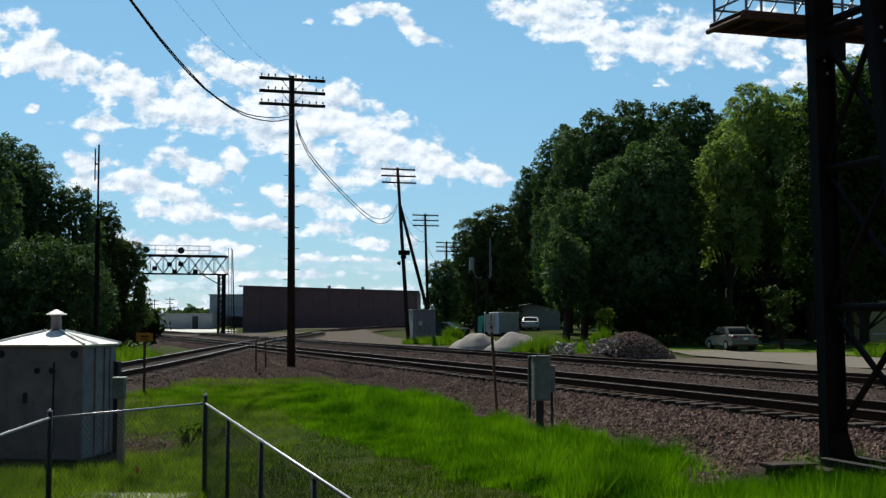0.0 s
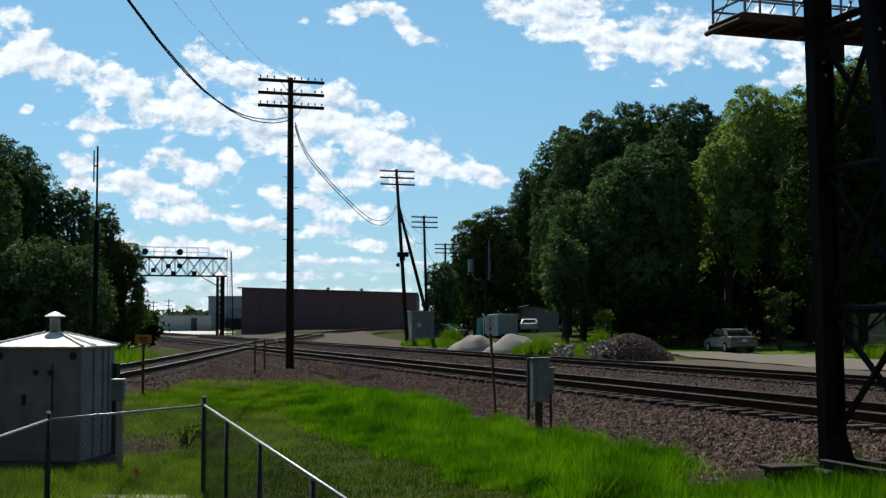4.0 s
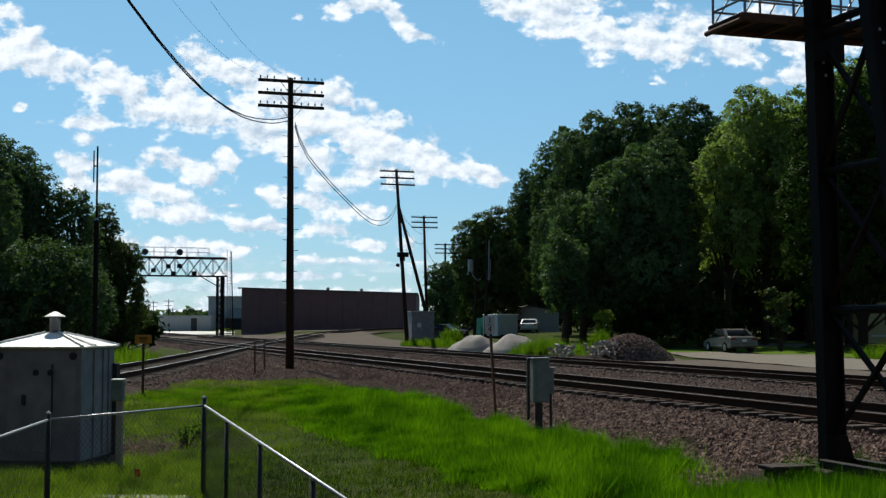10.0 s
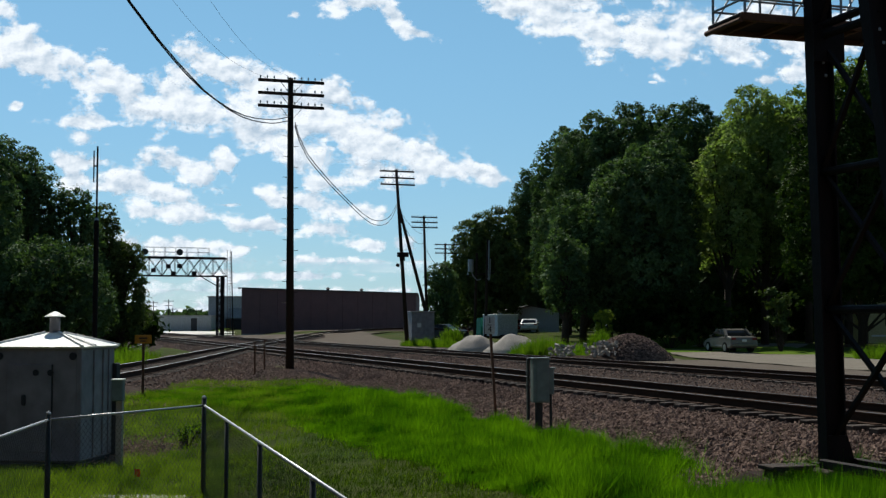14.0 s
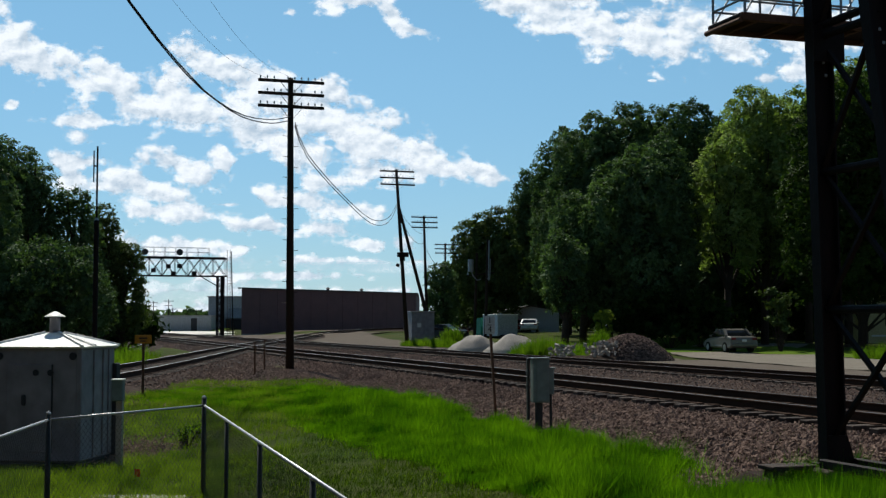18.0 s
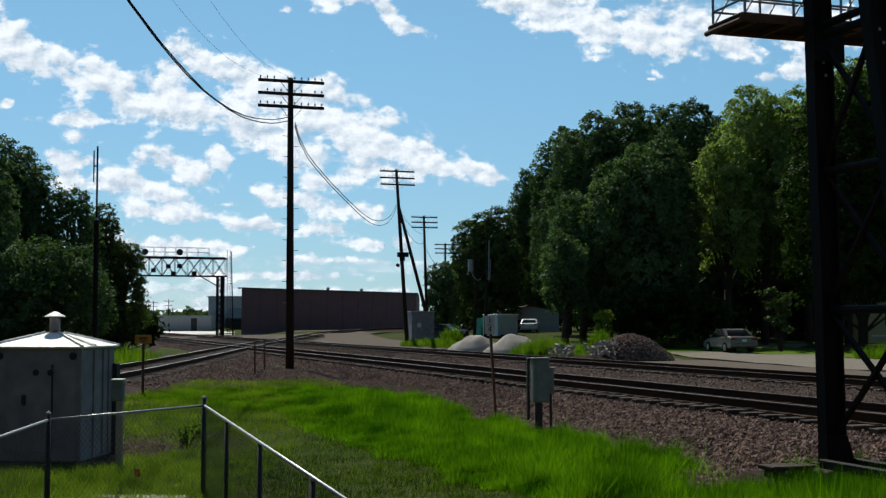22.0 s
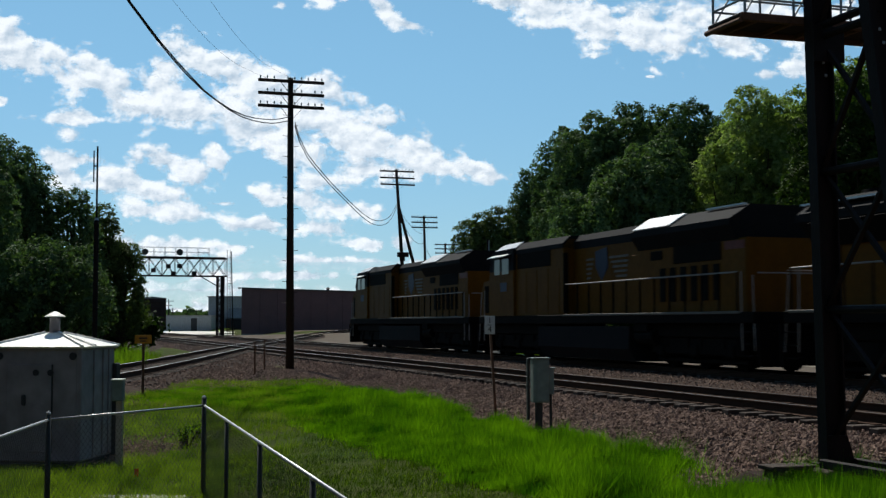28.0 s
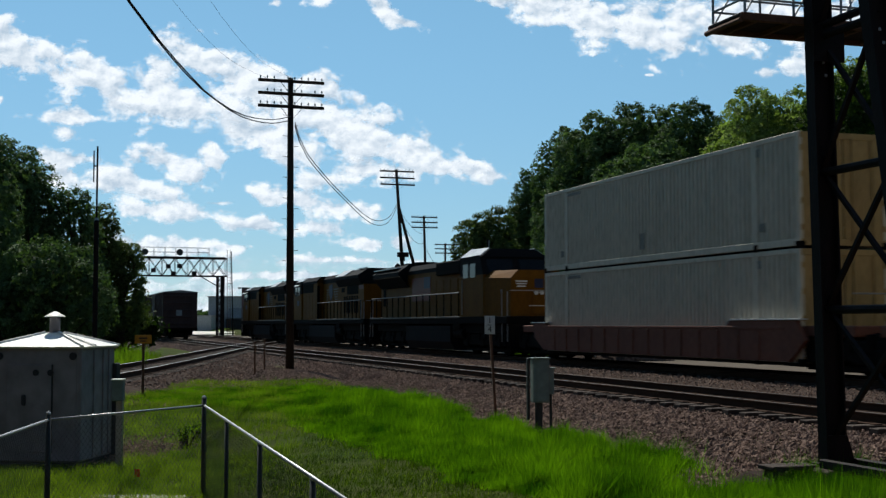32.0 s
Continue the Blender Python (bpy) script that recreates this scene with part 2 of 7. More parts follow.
M_GALVDARK = mat("dull_galvanised_mesh", (0.0504, 0.054, 0.054), 0.6, 0.4, c2=(0.0324, 0.0324, 0.0324), bump=0)
M_RUST = mat("rusty_brown_steel", (0.115, 0.0612, 0.0396), 0.8, 0.1, c2=(0.0648, 0.036, 0.0252), scale=4, fine=40, bump=0.3)
M_BRICK = mat("dark_red_brick", (0.205, 0.118, 0.118), 0.9, c2=(0.15, 0.094, 0.096), scale=0.6, fine=6, bump=0.3)
M_COPING = mat("grey_coping", (0.158, 0.151, 0.144), 0.8)
M_METALWALL = mat("pale_metal_siding", (0.302, 0.331, 0.346), 0.6, c2=(0.238, 0.259, 0.274), scale=0.3, fine=5, bump=0.05)
M_DARKDOOR = mat("dark_door", (0.036, 0.0396, 0.0432), 0.6)
M_SHED = mat("faded_silver_paint", (0.215, 0.205, 0.215), 0.6, 0.1, c2=(0.175, 0.168, 0.178), scale=1.5, fine=3.5, bump=0.0, amount=0.3)
M_SHEDROOF = mat("white_roof_paint", (0.86, 0.84, 0.78), 0.5, c2=(0.76, 0.74, 0.68), scale=1.5, fine=5, bump=0.06)
M_BOX = mat("grey_green_enamel", (0.158, 0.194, 0.18), 0.55, c2=(0.13, 0.162, 0.151), scale=2, fine=6, bump=0.05)
M_SIGNWHITE = mat("sign_white", (0.54, 0.54, 0.518), 0.6, c2=(0.432, 0.432, 0.41))
M_BLACK = mat("black_paint", (0.0108, 0.0108, 0.0115), 0.5, bump=0)
M_ORANGE = mat("faded_orange_sign", (0.50, 0.22, 0.02), 0.6, c2=(0.302, 0.13, 0.0216), bump=0.03)
M_BARK = mat("bark", (0.054, 0.0396, 0.0288), 0.95, c2=(0.0288, 0.0216, 0.0173), scale=3, fine=18, bump=0.8, streak=(3, 3, 0.5))
M_LEAF = leafy("maple_leaves", (0.040, 0.068, 0.020), (0.36, 0.43, 0.145), 0.38)
M_LEAFLIGHT = leafy("sunlit_maple_leaves", (0.08, 0.12, 0.014), (0.34, 0.37, 0.055), 0.3)
# Near-black leaves: deep shade under and before the crowns, put into the colour.
M_SHADELEAF = leafy("shade_dark_leaves", (0.010, 0.022, 0.006), (0.045, 0.072, 0.016), 0.3)
M_LEAFMID = leafy("olive_leaves", (0.030, 0.050, 0.016), (0.13, 0.16, 0.055), 0.2)
M_LEAFDARK = leafy("dark_leaves", (0.016, 0.032, 0.016), (0.14, 0.205, 0.092), 0.26)
M_GRASS = leafy("long_grass", (0.018, 0.062, 0.002), (0.135, 0.245, 0.004), 0.5, 1.3, patchy=2.6)
M_WEED = leafy("weeds", (0.055, 0.105, 0.008), (0.15, 0.215, 0.016), 0.5, 0.8)
M_MOWN = leafy("mown_grass", (0.012, 0.028, 0.002), (0.050, 0.082, 0.005), 0.4, 0.9, patchy=2.2)
M_DRYGRASS = leafy("dry_short_grass", (0.048, 0.085, 0.008), (0.21, 0.26, 0.026), 0.45, 1.3, patchy=2.2)
M_TYRE = mat("tyre_rubber", (0.013, 0.013, 0.013), 0.85, bump=0.1)
M_CARSILVER = mat("silver_car_paint", (0.13, 0.12, 0.10), 0.3, 0.25, spec=0.4, bump=0)
M_CARWHITE = mat("white_car_paint", (0.432, 0.432, 0.418), 0.3, spec=0.4, bump=0)
M_CARRED = mat("dark_red_car_paint", (0.158, 0.0216, 0.0216), 0.3, bump=0)
M_CARDARK = mat("dark_car_paint", (0.0216, 0.0252, 0.0324), 0.3, bump=0)
M_GLASSDARK = mat("tinted_glass", (0.008, 0.009, 0.010), 0.12, spec=0.2, bump=0)
M_TEAL = mat("green_truck_paint", (0.0288, 0.216, 0.144), 0.4, bump=0)
# Locomotive colours are lowered so the shade of the flanks sits in the paint.
M_YELLOW = mat("shaded_armour_yellow_paint", (0.105, 0.045, 0.004), 0.6, c2=(0.064, 0.026, 0.003), scale=1.0, fine=16, bump=0.05, streak=(2, 1, 0.4), spec=0.04)
M_LOCOGREY = mat("shaded_grey_roof_paint", (0.010, 0.010, 0.011), 0.75, c2=(0.0065, 0.0065, 0.007), scale=1.2, fine=16, bump=0.06, spec=0.04)
M_LOCODARK = mat("shaded_sooty_underframe", (0.00576, 0.00504, 0.00468), 0.85, c2=(0.0101, 0.00792, 0.00648), scale=2, fine=20, bump=0.25, spec=0.04)
M_REDSTRIPE = mat("red_stripe", (0.115, 0.0216, 0.0144), 0.5, bump=0, spec=0.12)
M_NAVY = mat("navy_marking", (0.018, 0.0216, 0.0504), 0.5, bump=0, spec=0.12)
M_DIMWHITE = mat("grimy_white_marking", (0.122, 0.108, 0.0864), 0.6, bump=0)
M_TANK = mat("dusty_fuel_tank", (0.0115, 0.0115, 0.013), 0.8, c2=(0.0173, 0.0151, 0.0144), scale=1.5, fine=18, bump=0.1, spec=0.04)
# Pale tone for sunlit roof slopes; also serves small pale metal parts.
M_CABROOF = mat("pale_cab_roof", (0.446, 0.454, 0.461), 0.35, 0.3, bump=0.02)
M_HANDRAIL = mat("silver_handrail", (0.245, 0.23, 0.209), 0.5, 0.1, bump=0)
M_CONTAINER = mat("dirty_white_container", (0.49, 0.435, 0.34), 0.6, c2=(0.38, 0.33, 0.25), scale=0.6, fine=9, bump=0.05, streak=(2, 2, 0.3))
M_CONTDOOR = mat("tan_container_doors", (0.32, 0.21, 0.08), 0.6, c2=(0.22, 0.13, 0.05), scale=1.2, fine=10, bump=0.08, streak=(2, 2, 0.4))
M_FADED = mat("faded_dark_marking", (0.16, 0.15, 0.13), 0.7, c2=(0.24, 0.225, 0.19), scale=5, bump=0)
M_WELL = mat("rusty_red_well_car", (0.13, 0.050, 0.032), 0.7, c2=(0.08, 0.036, 0.026), scale=0.9, fine=12, bump=0.1, streak=(1, 1, 0.5), spec=0.12)
M_BOXCAR = mat("brown_boxcar", (0.058, 0.038, 0.035), 0.8, c2=(0.036, 0.026, 0.025), scale=0.8, fine=12, bump=0.1, spec=0.12)
M_GREYROOF = mat("grey_roof_sheet", (0.259, 0.266, 0.266), 0.5, 0.3)
M_HOUSE = mat("cream_siding", (0.396, 0.338, 0.173), 0.8, scale=0.5, fine=8)
M_SHINGLE = mat("grey_shingles", (0.072, 0.0684, 0.0648), 0.9)
M_ROCK = mat("pale_rubble", (0.36, 0.32, 0.275), 0.9, c2=(0.13, 0.11, 0.09), scale=4, fine=25, bump=0.4, each=0.3)
M_GREYMETAL = mat("grey_garage_siding", (0.47, 0.49, 0.52), 0.7, c2=(0.40, 0.42, 0.45), scale=0.6, fine=8)


# ---- ground ----
DN, DF = 12.4, 19.2              # centre lines of the near and the far main track
CROSS = [(-25.0, -14.0), (-16.0, 4.0), (-11.0, 19.0), (-9.2, 32.0), (-12.15, 76.0), (-14.1, 108.0), (-14.4, 138.0), (-12.6, 156.0), (-8.6, 170.0), (-1.5, 181.0), (10.0, 190.0)]
SIDING = [(-30.0, 34.0), (-21.0, 43.0), (-18.0, 55.0), (-18.6, 70.0), (-22.5, 92.0), (-29.0, 120.0)]


def ramp(a, b, x):
    t = min(1.0, max(0.0, (x - a) / (b - a)))
    return t * t * (3 - 2 * t)


def smooth_path(pts, step=1.0):
    """An even run of points along a Catmull-Rom line through pts."""
    out = []
    v = [Vector(p) for p in pts]
    v = [v[0] * 2 - v[1]] + v + [v[-1] * 2 - v[-2]]
    for i in range(1, len(v) - 2):
        a, b, c, d = v[i - 1:i + 3]
        n = max(2, int((c - b).length / step))
        for k in range(n):
            t = k / n
            out.append(0.5 * (2 * b + (c - a) * t + (2 * a - 5 * b + 4 * c - d) * t * t + (3 * b - a - 3 * c + d) * t ** 3))
    out.append(v[-2])
    return out


CROSS_LINE = smooth_path(CROSS, 2.0)
SIDING_LINE = smooth_path(SIDING, 2.0)


def cross_rise(y):
    return 0.85 * ramp(115, 185, y)


def base(x, y):
    """Height of the bare ground."""
    u, d = ud(x, y)[1], CT * x + ST * y
    u = -ST * x + CT * y
    near = -0.92 + 0.27 * ramp(1.5, 9.0, d)
    far = -0.50 + 0.14 * ramp(60, 95, u)
    z = near + (far - near) * ramp(12, 20, d)
    z += (-0.42 - z) * ramp(21.5, 29, u) * (1 - ramp(8, 14, d))
    z += (-0.36 - z) * ramp(110, 170, u)
    z += 0.72 * ramp(86, 132, y) * ramp(30, 38, d) * (1 - ramp(260, 400, y))
    r = math.hypot(x, y)
    k = 1.0 + r * 0.01
    return z + 0.05 * k * (noise.noise((x * 0.35, y * 0.35, 0.3)) + 0.4 * noise.noise((x * 1.3, y * 1.3, 2.3))) * (1 - ramp(60, 140, r))


def ground_sheet():
    g = Geo()
    rs, r = [0.0], 0.6
    while r < 4700:
        rs.append(r)
        r *= 1.045 if r < 60 else 1.09
    na = 300
    g.v.append((0, 0, base(0, 0)))
    for r in rs[1:]:
        for i in range(na):
            w = 2 * math.pi * i / na
            x, y = r * math.sin(w), r * math.cos(w)
            g.v.append((x, y, base(x, y)))
    for i in range(na):
        g.f.append((0, 1 + i, 1 + (i + 1) % na))
    for k in range(len(rs) - 2):
        for i in range(na):
            j = (i + 1) % na
            a = 1 + k * na
            g.f.append((a + i, a + na + i, a + na + j, a + j))
    ob = part("ground", g, M_GROUND, smooth=True)
    return tagged(ob, "flat rough grassy ground reaching to the horizon", "ground", kind="structure")


ground_sheet()


def main_profile(d):
    """Height of the main tracks' ballast across the line."""
    pts = ((8.9, -0.95), (9.2, -0.66), (10.3, -0.36), (11.05, -0.25), (11.7, -0.215), (13.7, -0.215), (14.5, -0.24), (15.8, -0.34), (17.0, -0.22), (21.1, -0.19), (22.3, -0.56), (22.6, -0.8))
    for (a, za), (b, zb) in zip(pts, pts[1:]):
        if d <= b:
            return za + (zb - za) * (d - a) / (b - a)
    return -0.8


def main_ballast():
    g = Geo()
    ds = [8.9, 9.2, 9.6, 10.0, 10.5, 11.0, 11.6, 12.4, 13.2, 13.8, 14.4, 15.1, 15.8, 16.5, 17.2, 17.8, 18.4, 19.2, 20, 20.6, 21.1, 21.7, 22.3, 22.6]
    us = [-30 + 0.5 * i for i in range(190)] + [65 + 2.5 * i for i in range(110)]
    for u in us:
        for k, d in enumerate(ds):
            w = 0.25 * noise.noise((u * 0.4, d, 5.0)) if k < 4 or k > 20 else 0
            z = main_profile(d) + 0.03 * noise.noise((u * 1.7, d * 1.7, 1.0))
            g.v.append(P(u, d + w, z))
    n = len(ds)
    for i in range(len(us) - 1):
        for k in range(n - 1):
            a = i * n + k
            g.f.append((a, a + 1, a + n + 1, a + n))
    ob = part("ballast", g, M_BALLAST, smooth=True)
    tagged(ob, "grey-brown crushed stone bed of the main tracks", "ballast", kind="structure")


main_ballast()


def line_frame(line, i):
    a, b = line[max(0, i - 1)], line[min(len(line) - 1, i + 1)]
    t = (b - a).normalized()
    return line[i], t, Vector((t.y, -t.x))


def side_ballast(name, line, rise, label, top=1.5):
    g = Geo()
    offs = ((-top - 1.5, -1.3), (-top - 0.9, -0.65), (-top, -0.21), (-0.8, -0.2), (0.8, -0.2), (top, -0.21), (top + 0.9, -0.65), (top + 1.5, -1.3))
    for i in range(len(line)):
        p, t, s = line_frame(line, i)
        for o, z in offs:
            w = 0.25 * noise.noise((p.y * 0.5, o, 7.0)) if abs(o) > top + 0.5 else 0
            g.v.append((p.x + s.x * (o + w), p.y + s.y * (o + w), z + rise(p.y) + 0.02 * noise.noise((p.y, o, 3.0))))
    n = len(offs)
    for i in range(len(line) - 1):
        for k in range(n - 1):
            a = i * n + k
            g.f.append((a, a + 1, a + n + 1, a + n))
    tagged(part(name, g, M_BALLAST, smooth=True), label, "ballast", kind="structure")


side_ballast("ballast_crossing", CROSS_LINE, cross_rise, "grey-brown crushed stone bed of the crossing track")
side_ballast("ballast_siding", SIDING_LINE, lambda y: -0.06, "grey-brown stone bed of the curved siding")

RAIL_OUT = ((-0.07, -0.17), (0.07, -0.17), (0.07, -0.155), (0.012, -0.135), (0.012, -0.045), (0.036, -0.03), (0.036, -0.006),
            (0.026, 0.0), (-0.026, 0.0), (-0.036, -0.006), (-0.036, -0.03), (-0.012, -0.045), (-0.012, -0.135), (-0.07, -0.155))


def rail_mesh(name, pts, zs):
    """A flat-bottomed rail along plan points; the head's running face is bright."""
    g = Geo()
    n = len(RAIL_OUT)
    for i in range(len(pts)):
        p, t, s = line_frame(pts, i)
        for o, z in RAIL_OUT:
            g.v.append((p.x + s.x * o, p.y + s.y * o, z + zs[i]))
    shiny = []
    for i in range(len(pts) - 1):
        for k in range(n):
            a, b = i * n + k, i * n + (k + 1) % n
            g.f.append((a, b, b + n, a + n))
            shiny.append(1 if k == 7 else 0)
    me = g.mesh(name, fix=False)
    me.materials.append(M_RAIL)
    me.materials.append(M_RAILTOP)
    me.polygons.foreach_set("material_index", shiny)
    return me


TIE = Geo().box((0, 0, -0.24), (2.6, 0.23, 0.18), 0.012).mesh("tie")


def lay_track(name, label, line, rise, gap, near_ties):
    """Two rails on ties along a line. The ties nearest to the eye are pieces, the far ones are joined."""
    root = thing(name, label, "railway track", kind="structure")
    for side in (-0.7525, 0.7525):
        pts, zs = [], []
        for i in range(len(line)):
            p, t, s = line_frame(line, i)
            pts.append(p + s * side)
            zs.append(rise(p.y))
        part("rail", rail_mesh("rail", pts, zs), M_RAIL, root)
    rest, due = Geo(), 0.0
    plates = Geo()
    for i in range(len(line) - 1):
        a, b = line[i], line[i + 1]
        seg = (b - a).length
        while due < seg:
            p = a + (b - a) * (due / seg)
            w = math.degrees(math.atan2(-(b - a).x, (b - a).y)) + random.uniform(-1.2, 1.2)
            z = rise(p.y) + random.uniform(-0.012, 0.006)
            dist = p.length
            if near_ties[0] < p.y < near_ties[1]:
                ob = part("tie", TIE, M_TIE, root)
                ob.matrix_basis = pose(p.x, p.y, z, 0, 0, w)
                for side in (-0.7525, 0.7525):
                    plates.box((p.x + math.cos(radians(w)) * side, p.y + math.sin(radians(w)) * side, z - 0.145), (0.36, 0.19, 0.02), 0.004, w)
            else:
                rest.box((p.x, p.y, z - 0.24), (2.6, 0.23, 0.18), 0, w)
            due += gap
        due -= seg
    if rest.v:
        tagged(part("ties", rest, M_TIE, root), kind="stuff")
    if plates.v:
        tagged(part("tie_plates", plates, M_RAIL, root), kind="stuff")
    return root


def straight(d, a, b, step):
    return [Vector(P(a + (b - a) * i / step, d)[:2]) for i in range(step + 1)]


lay_track("track_near", "straight main track with rusty rails on worn wooden ties", straight(DN, -30, 330, 60), lambda y: 0.0, 0.56, (4, 62))
lay_track("track_far", "straight main track with rusty rails on wooden ties", straight(DF, -30, 330, 60), lambda y: 0.0, 0.56, (4, 55))
lay_track("track_crossing", "single track crossing both main tracks on a diamond", CROSS_LINE, lambda y: cross_rise(y) + 0.002, 0.58, (26, 80))
lay_track("track_siding", "curved weedy siding", SIDING_LINE, lambda y: -0.06, 0.6, (20, 21))


# ---- line-side poles ----
def arm_pole(u, d, z, top, lean, arms, width, group, label, steps=False, turn=0.0):
    """A telegraph pole with cross arms, pins and insulators."""
    root = thing("telegraph_pole", label, "utility pole", at(u, d, z, turn), group)
    h = top - z
    lx, ly = lean
    at_h = lambda q: Vector((lx * q / h, ly * q / h, q))
    part("pole", Geo().tube((0, 0, -0.6), at_h(h), 0.165, 0.105, 12), M_POLE, root, smooth=True)
    for k in range(arms):
        zz = h - 0.16 - 0.49 * k
        c = at_h(zz)
        arm = part("cross_arm", Geo().box((c.x, c.y - 0.15, c.z), (width, 0.09, 0.115), 0.008), M_POLE, root)
        for s in (-1, 1):
            part("brace", Geo().bar((c.x + s * 0.42, c.y - 0.2, c.z - 0.05), (c.x + s * 0.03, c.y - 0.13, c.z - 0.5), 0.03, 0.012), M_STEEL, root)
        for i in range(10):
            x = (i - 4.5) / 4.5 * (width / 2 - 0.09)
            if abs(x) < 0.12:
                continue
            if (i + k * 3) % 7 == 3:
                continue
            g = Geo().lathe(((0.011, 0), (0.011, 0.045), (0.030, 0.05), (0.034, 0.08), (0.026, 0.12), (0.010, 0.135)), 8, (c.x + x, c.y - 0.15, c.z + 0.05))
            part("insulator", g, M_GLASSINS, arm)
    if steps:
        for i in range(20):
            zz = 2.6 + i * 0.4
            c = at_h(zz)
            s = 1 if i % 2 else -1
            part("step", Geo().tube((c.x + s * 0.12, c.y, zz), (c.x + s * 0.30, c.y, zz + 0.02), 0.011, n=5), M_STEEL, root)
    return root


def on(x, y, depth):
    """Plan place of a picture direction at a depth: helps to set things on sight lines."""
    return ((x - 784) / 2226.0 * depth, depth, EYE + (574.5 - y) / 2226.0 * depth)


def udz(x, y, depth):
    a = on(x, y, depth)
    return (*[-ST * a[0] + CT * a[1], CT * a[0] + ST * a[1]], a[2])


pole_a = arm_pole(*udz(514, 652, 48.0)[:2], -0.5, on(511, 135, 48)[2], (-0.05, 0), 3, 2.56, "telegraph poles", "tall dark wooden telegraph pole with three cross arms and climbing steps", True)
pole_b = arm_pole(*udz(722, 605, 93.0)[:2], -0.35, on(700, 300, 93)[2], (-0.92, 0), 3, 2.64, "telegraph poles", "leaning dark wooden telegraph pole with three cross arms and a brace")
pole_c = arm_pole(*udz(757, 600, 120.0)[:2], -0.35, on(748, 382, 120)[2], (-0.4, 0), 3, 2.6, "telegraph poles", "dark wooden telegraph pole with three cross arms")
pole_d = arm_pole(*udz(788, 590, 145.0)[:2], -0.35, on(786, 431, 145)[2], (0, 0), 3, 2.6, "telegraph poles", "far dark wooden telegraph pole with three cross arms")
# stay pole and boxes on the leaning pole
pb = Vector(P(*udz(722, 605, 93.0)[:2]))
a, b = on(706, 368, 93.2), on(772, 528, 97.0)
tagged(part("stay_pole", Geo().tube((b[0], b[1], -0.8), a, 0.15, 0.11, 10), M_POLE), "slanting wooden stay pole propping the leaning telegraph pole", "utility pole")


def cable(name, pts, r, label):
    """A hanging cable through plan points (x, y, z)."""
    line = smooth_path(pts, 1.5)
    return tagged(part(name, Geo().pipe(line, r), M_WIRE), label, "cable")


def sag(a, b, s, n=8):
    a, b = Vector(a), Vector(b)
    return [a + (b - a) * (i / n) - Vector((0, 0, 4 * s * (i / n) * (1 - i / n))) for i in range(n + 1)]


# ---- brick warehouse ----
def warehouse():
    a, b = Vector((-29.6, 185.0, 0)), Vector((-4.6, 217.0, 0))
    d = (b - a)
    L = d.length
    rz = math.degrees(math.atan2(d.y, d.x))
    root = thing("warehouse", "long low dark red brick warehouse with a flat roof", "building", pose(a.x, a.y, -0.6, 0, 0, rz))
    h0 = 7.12
    back = Vector((0, 30, 0))
    bx, by = back.dot(d.normalized()), back.dot(Vector((-d.y, d.x, 0)).normalized())
    plan = lambda e: ((-e, -e), (L + e, -e), (L + bx + e, by + e), (bx - e, by + e))
    part("wall", Geo().prism(plan(0.0), 0, h0, 2), M_BRICK, root)
    part("roof", Geo().prism(plan(0.22), h0 + 0.01, h0 + 0.21, 2), M_COPING, root)
    n = 11
    for i in range(n + 1):
        part("pilaster", Geo().box((0.3 + (L - 0.6) * i / n, -0.02, h0 / 2 - 0.1), (0.5, 0.05, h0 - 0.2), 0.01), M_BRICK, root)
    for x in (L * 0.52, L * 0.72):
        part("roof_vent", Geo().lathe(((0.22, 0), (0.22, 0.3), (0.4, 0.32), (0.1, 0.55)), 10, (x, 2.5, h0 + 0.2)), M_COPING, root)
    part("gutter_end", Geo().box((-0.35, 0.1, h0 + 0.1), (0.5, 0.25, 0.22), 0.03), M_COPING, root)
    part("plinth", Geo().box((L / 2, -0.1, 0.2), (L, 0.2, 0.6), 0.02), M_CONC, root)


warehouse()


# ---- far sheds ----
def far_building(name, label, x0, x1, ytop, depth, mat_, deep=14, ybase=583, ribs=24):
    a, b = on(x0, 0, depth), on(x1, 0, depth)
    zt = on(0, ytop, depth)[2]
    w = b[0] - a[0]
    root = thing(name, label, "building", pose(a[0], depth, -0.5))
    h = zt + 0.5
    part("wall", Geo().box((w / 2, deep / 2, h / 2), (w, deep, h), 0.03), mat_, root)
    part("roof", Geo().box((w / 2, deep / 2, h + 0.08), (w + 0.4, deep + 0.4, 0.2), 0.03), M_GREYROOF, root)
    for i in range(ribs):
        part("panel_rib", Geo().box((w * (i + 0.5) / ribs, -0.03, h / 2), (0.10, 0.07, h - 0.1)), mat_, root)
    return root, w, h


r1, w1, h1 = far_building("low_factory", "long low pale grey metal-sided factory building", 281, 374, 560, 235, M_METALWALL)
part("door", Geo().box((w1 * 0.68, -0.06, 1.5), (1.1, 0.12, 2.9), 0.02), M_DARKDOOR, r1, "dark loading door")
r2, w2, h2 = far_building("tall_factory", "taller pale blue-grey metal-sided factory hall", 369, 470, 526, 245, M_METALWALL)
part("loading_bay", Geo().box((w2 * 0.53, -0.4, 1.4), (w2 * 0.42, 0.8, 2.8), 0.03), M_DARKDOOR, r2, "dark loading bay")
part("canopy", Geo().prism(((-1.6, 3.0), (0, 3.0), (0, 5.0)), w2 * 0.36, w2 * 0.62, 0), M_GREYROOF, r2)
tagged(part("yard_paving", Geo().box((on(350, 0, 215)[0], 212, -0.33), (24, 32, 0.1), 0.02), M_WHITECONC), "bright pale concrete factory yard", "pavement", kind="structure")
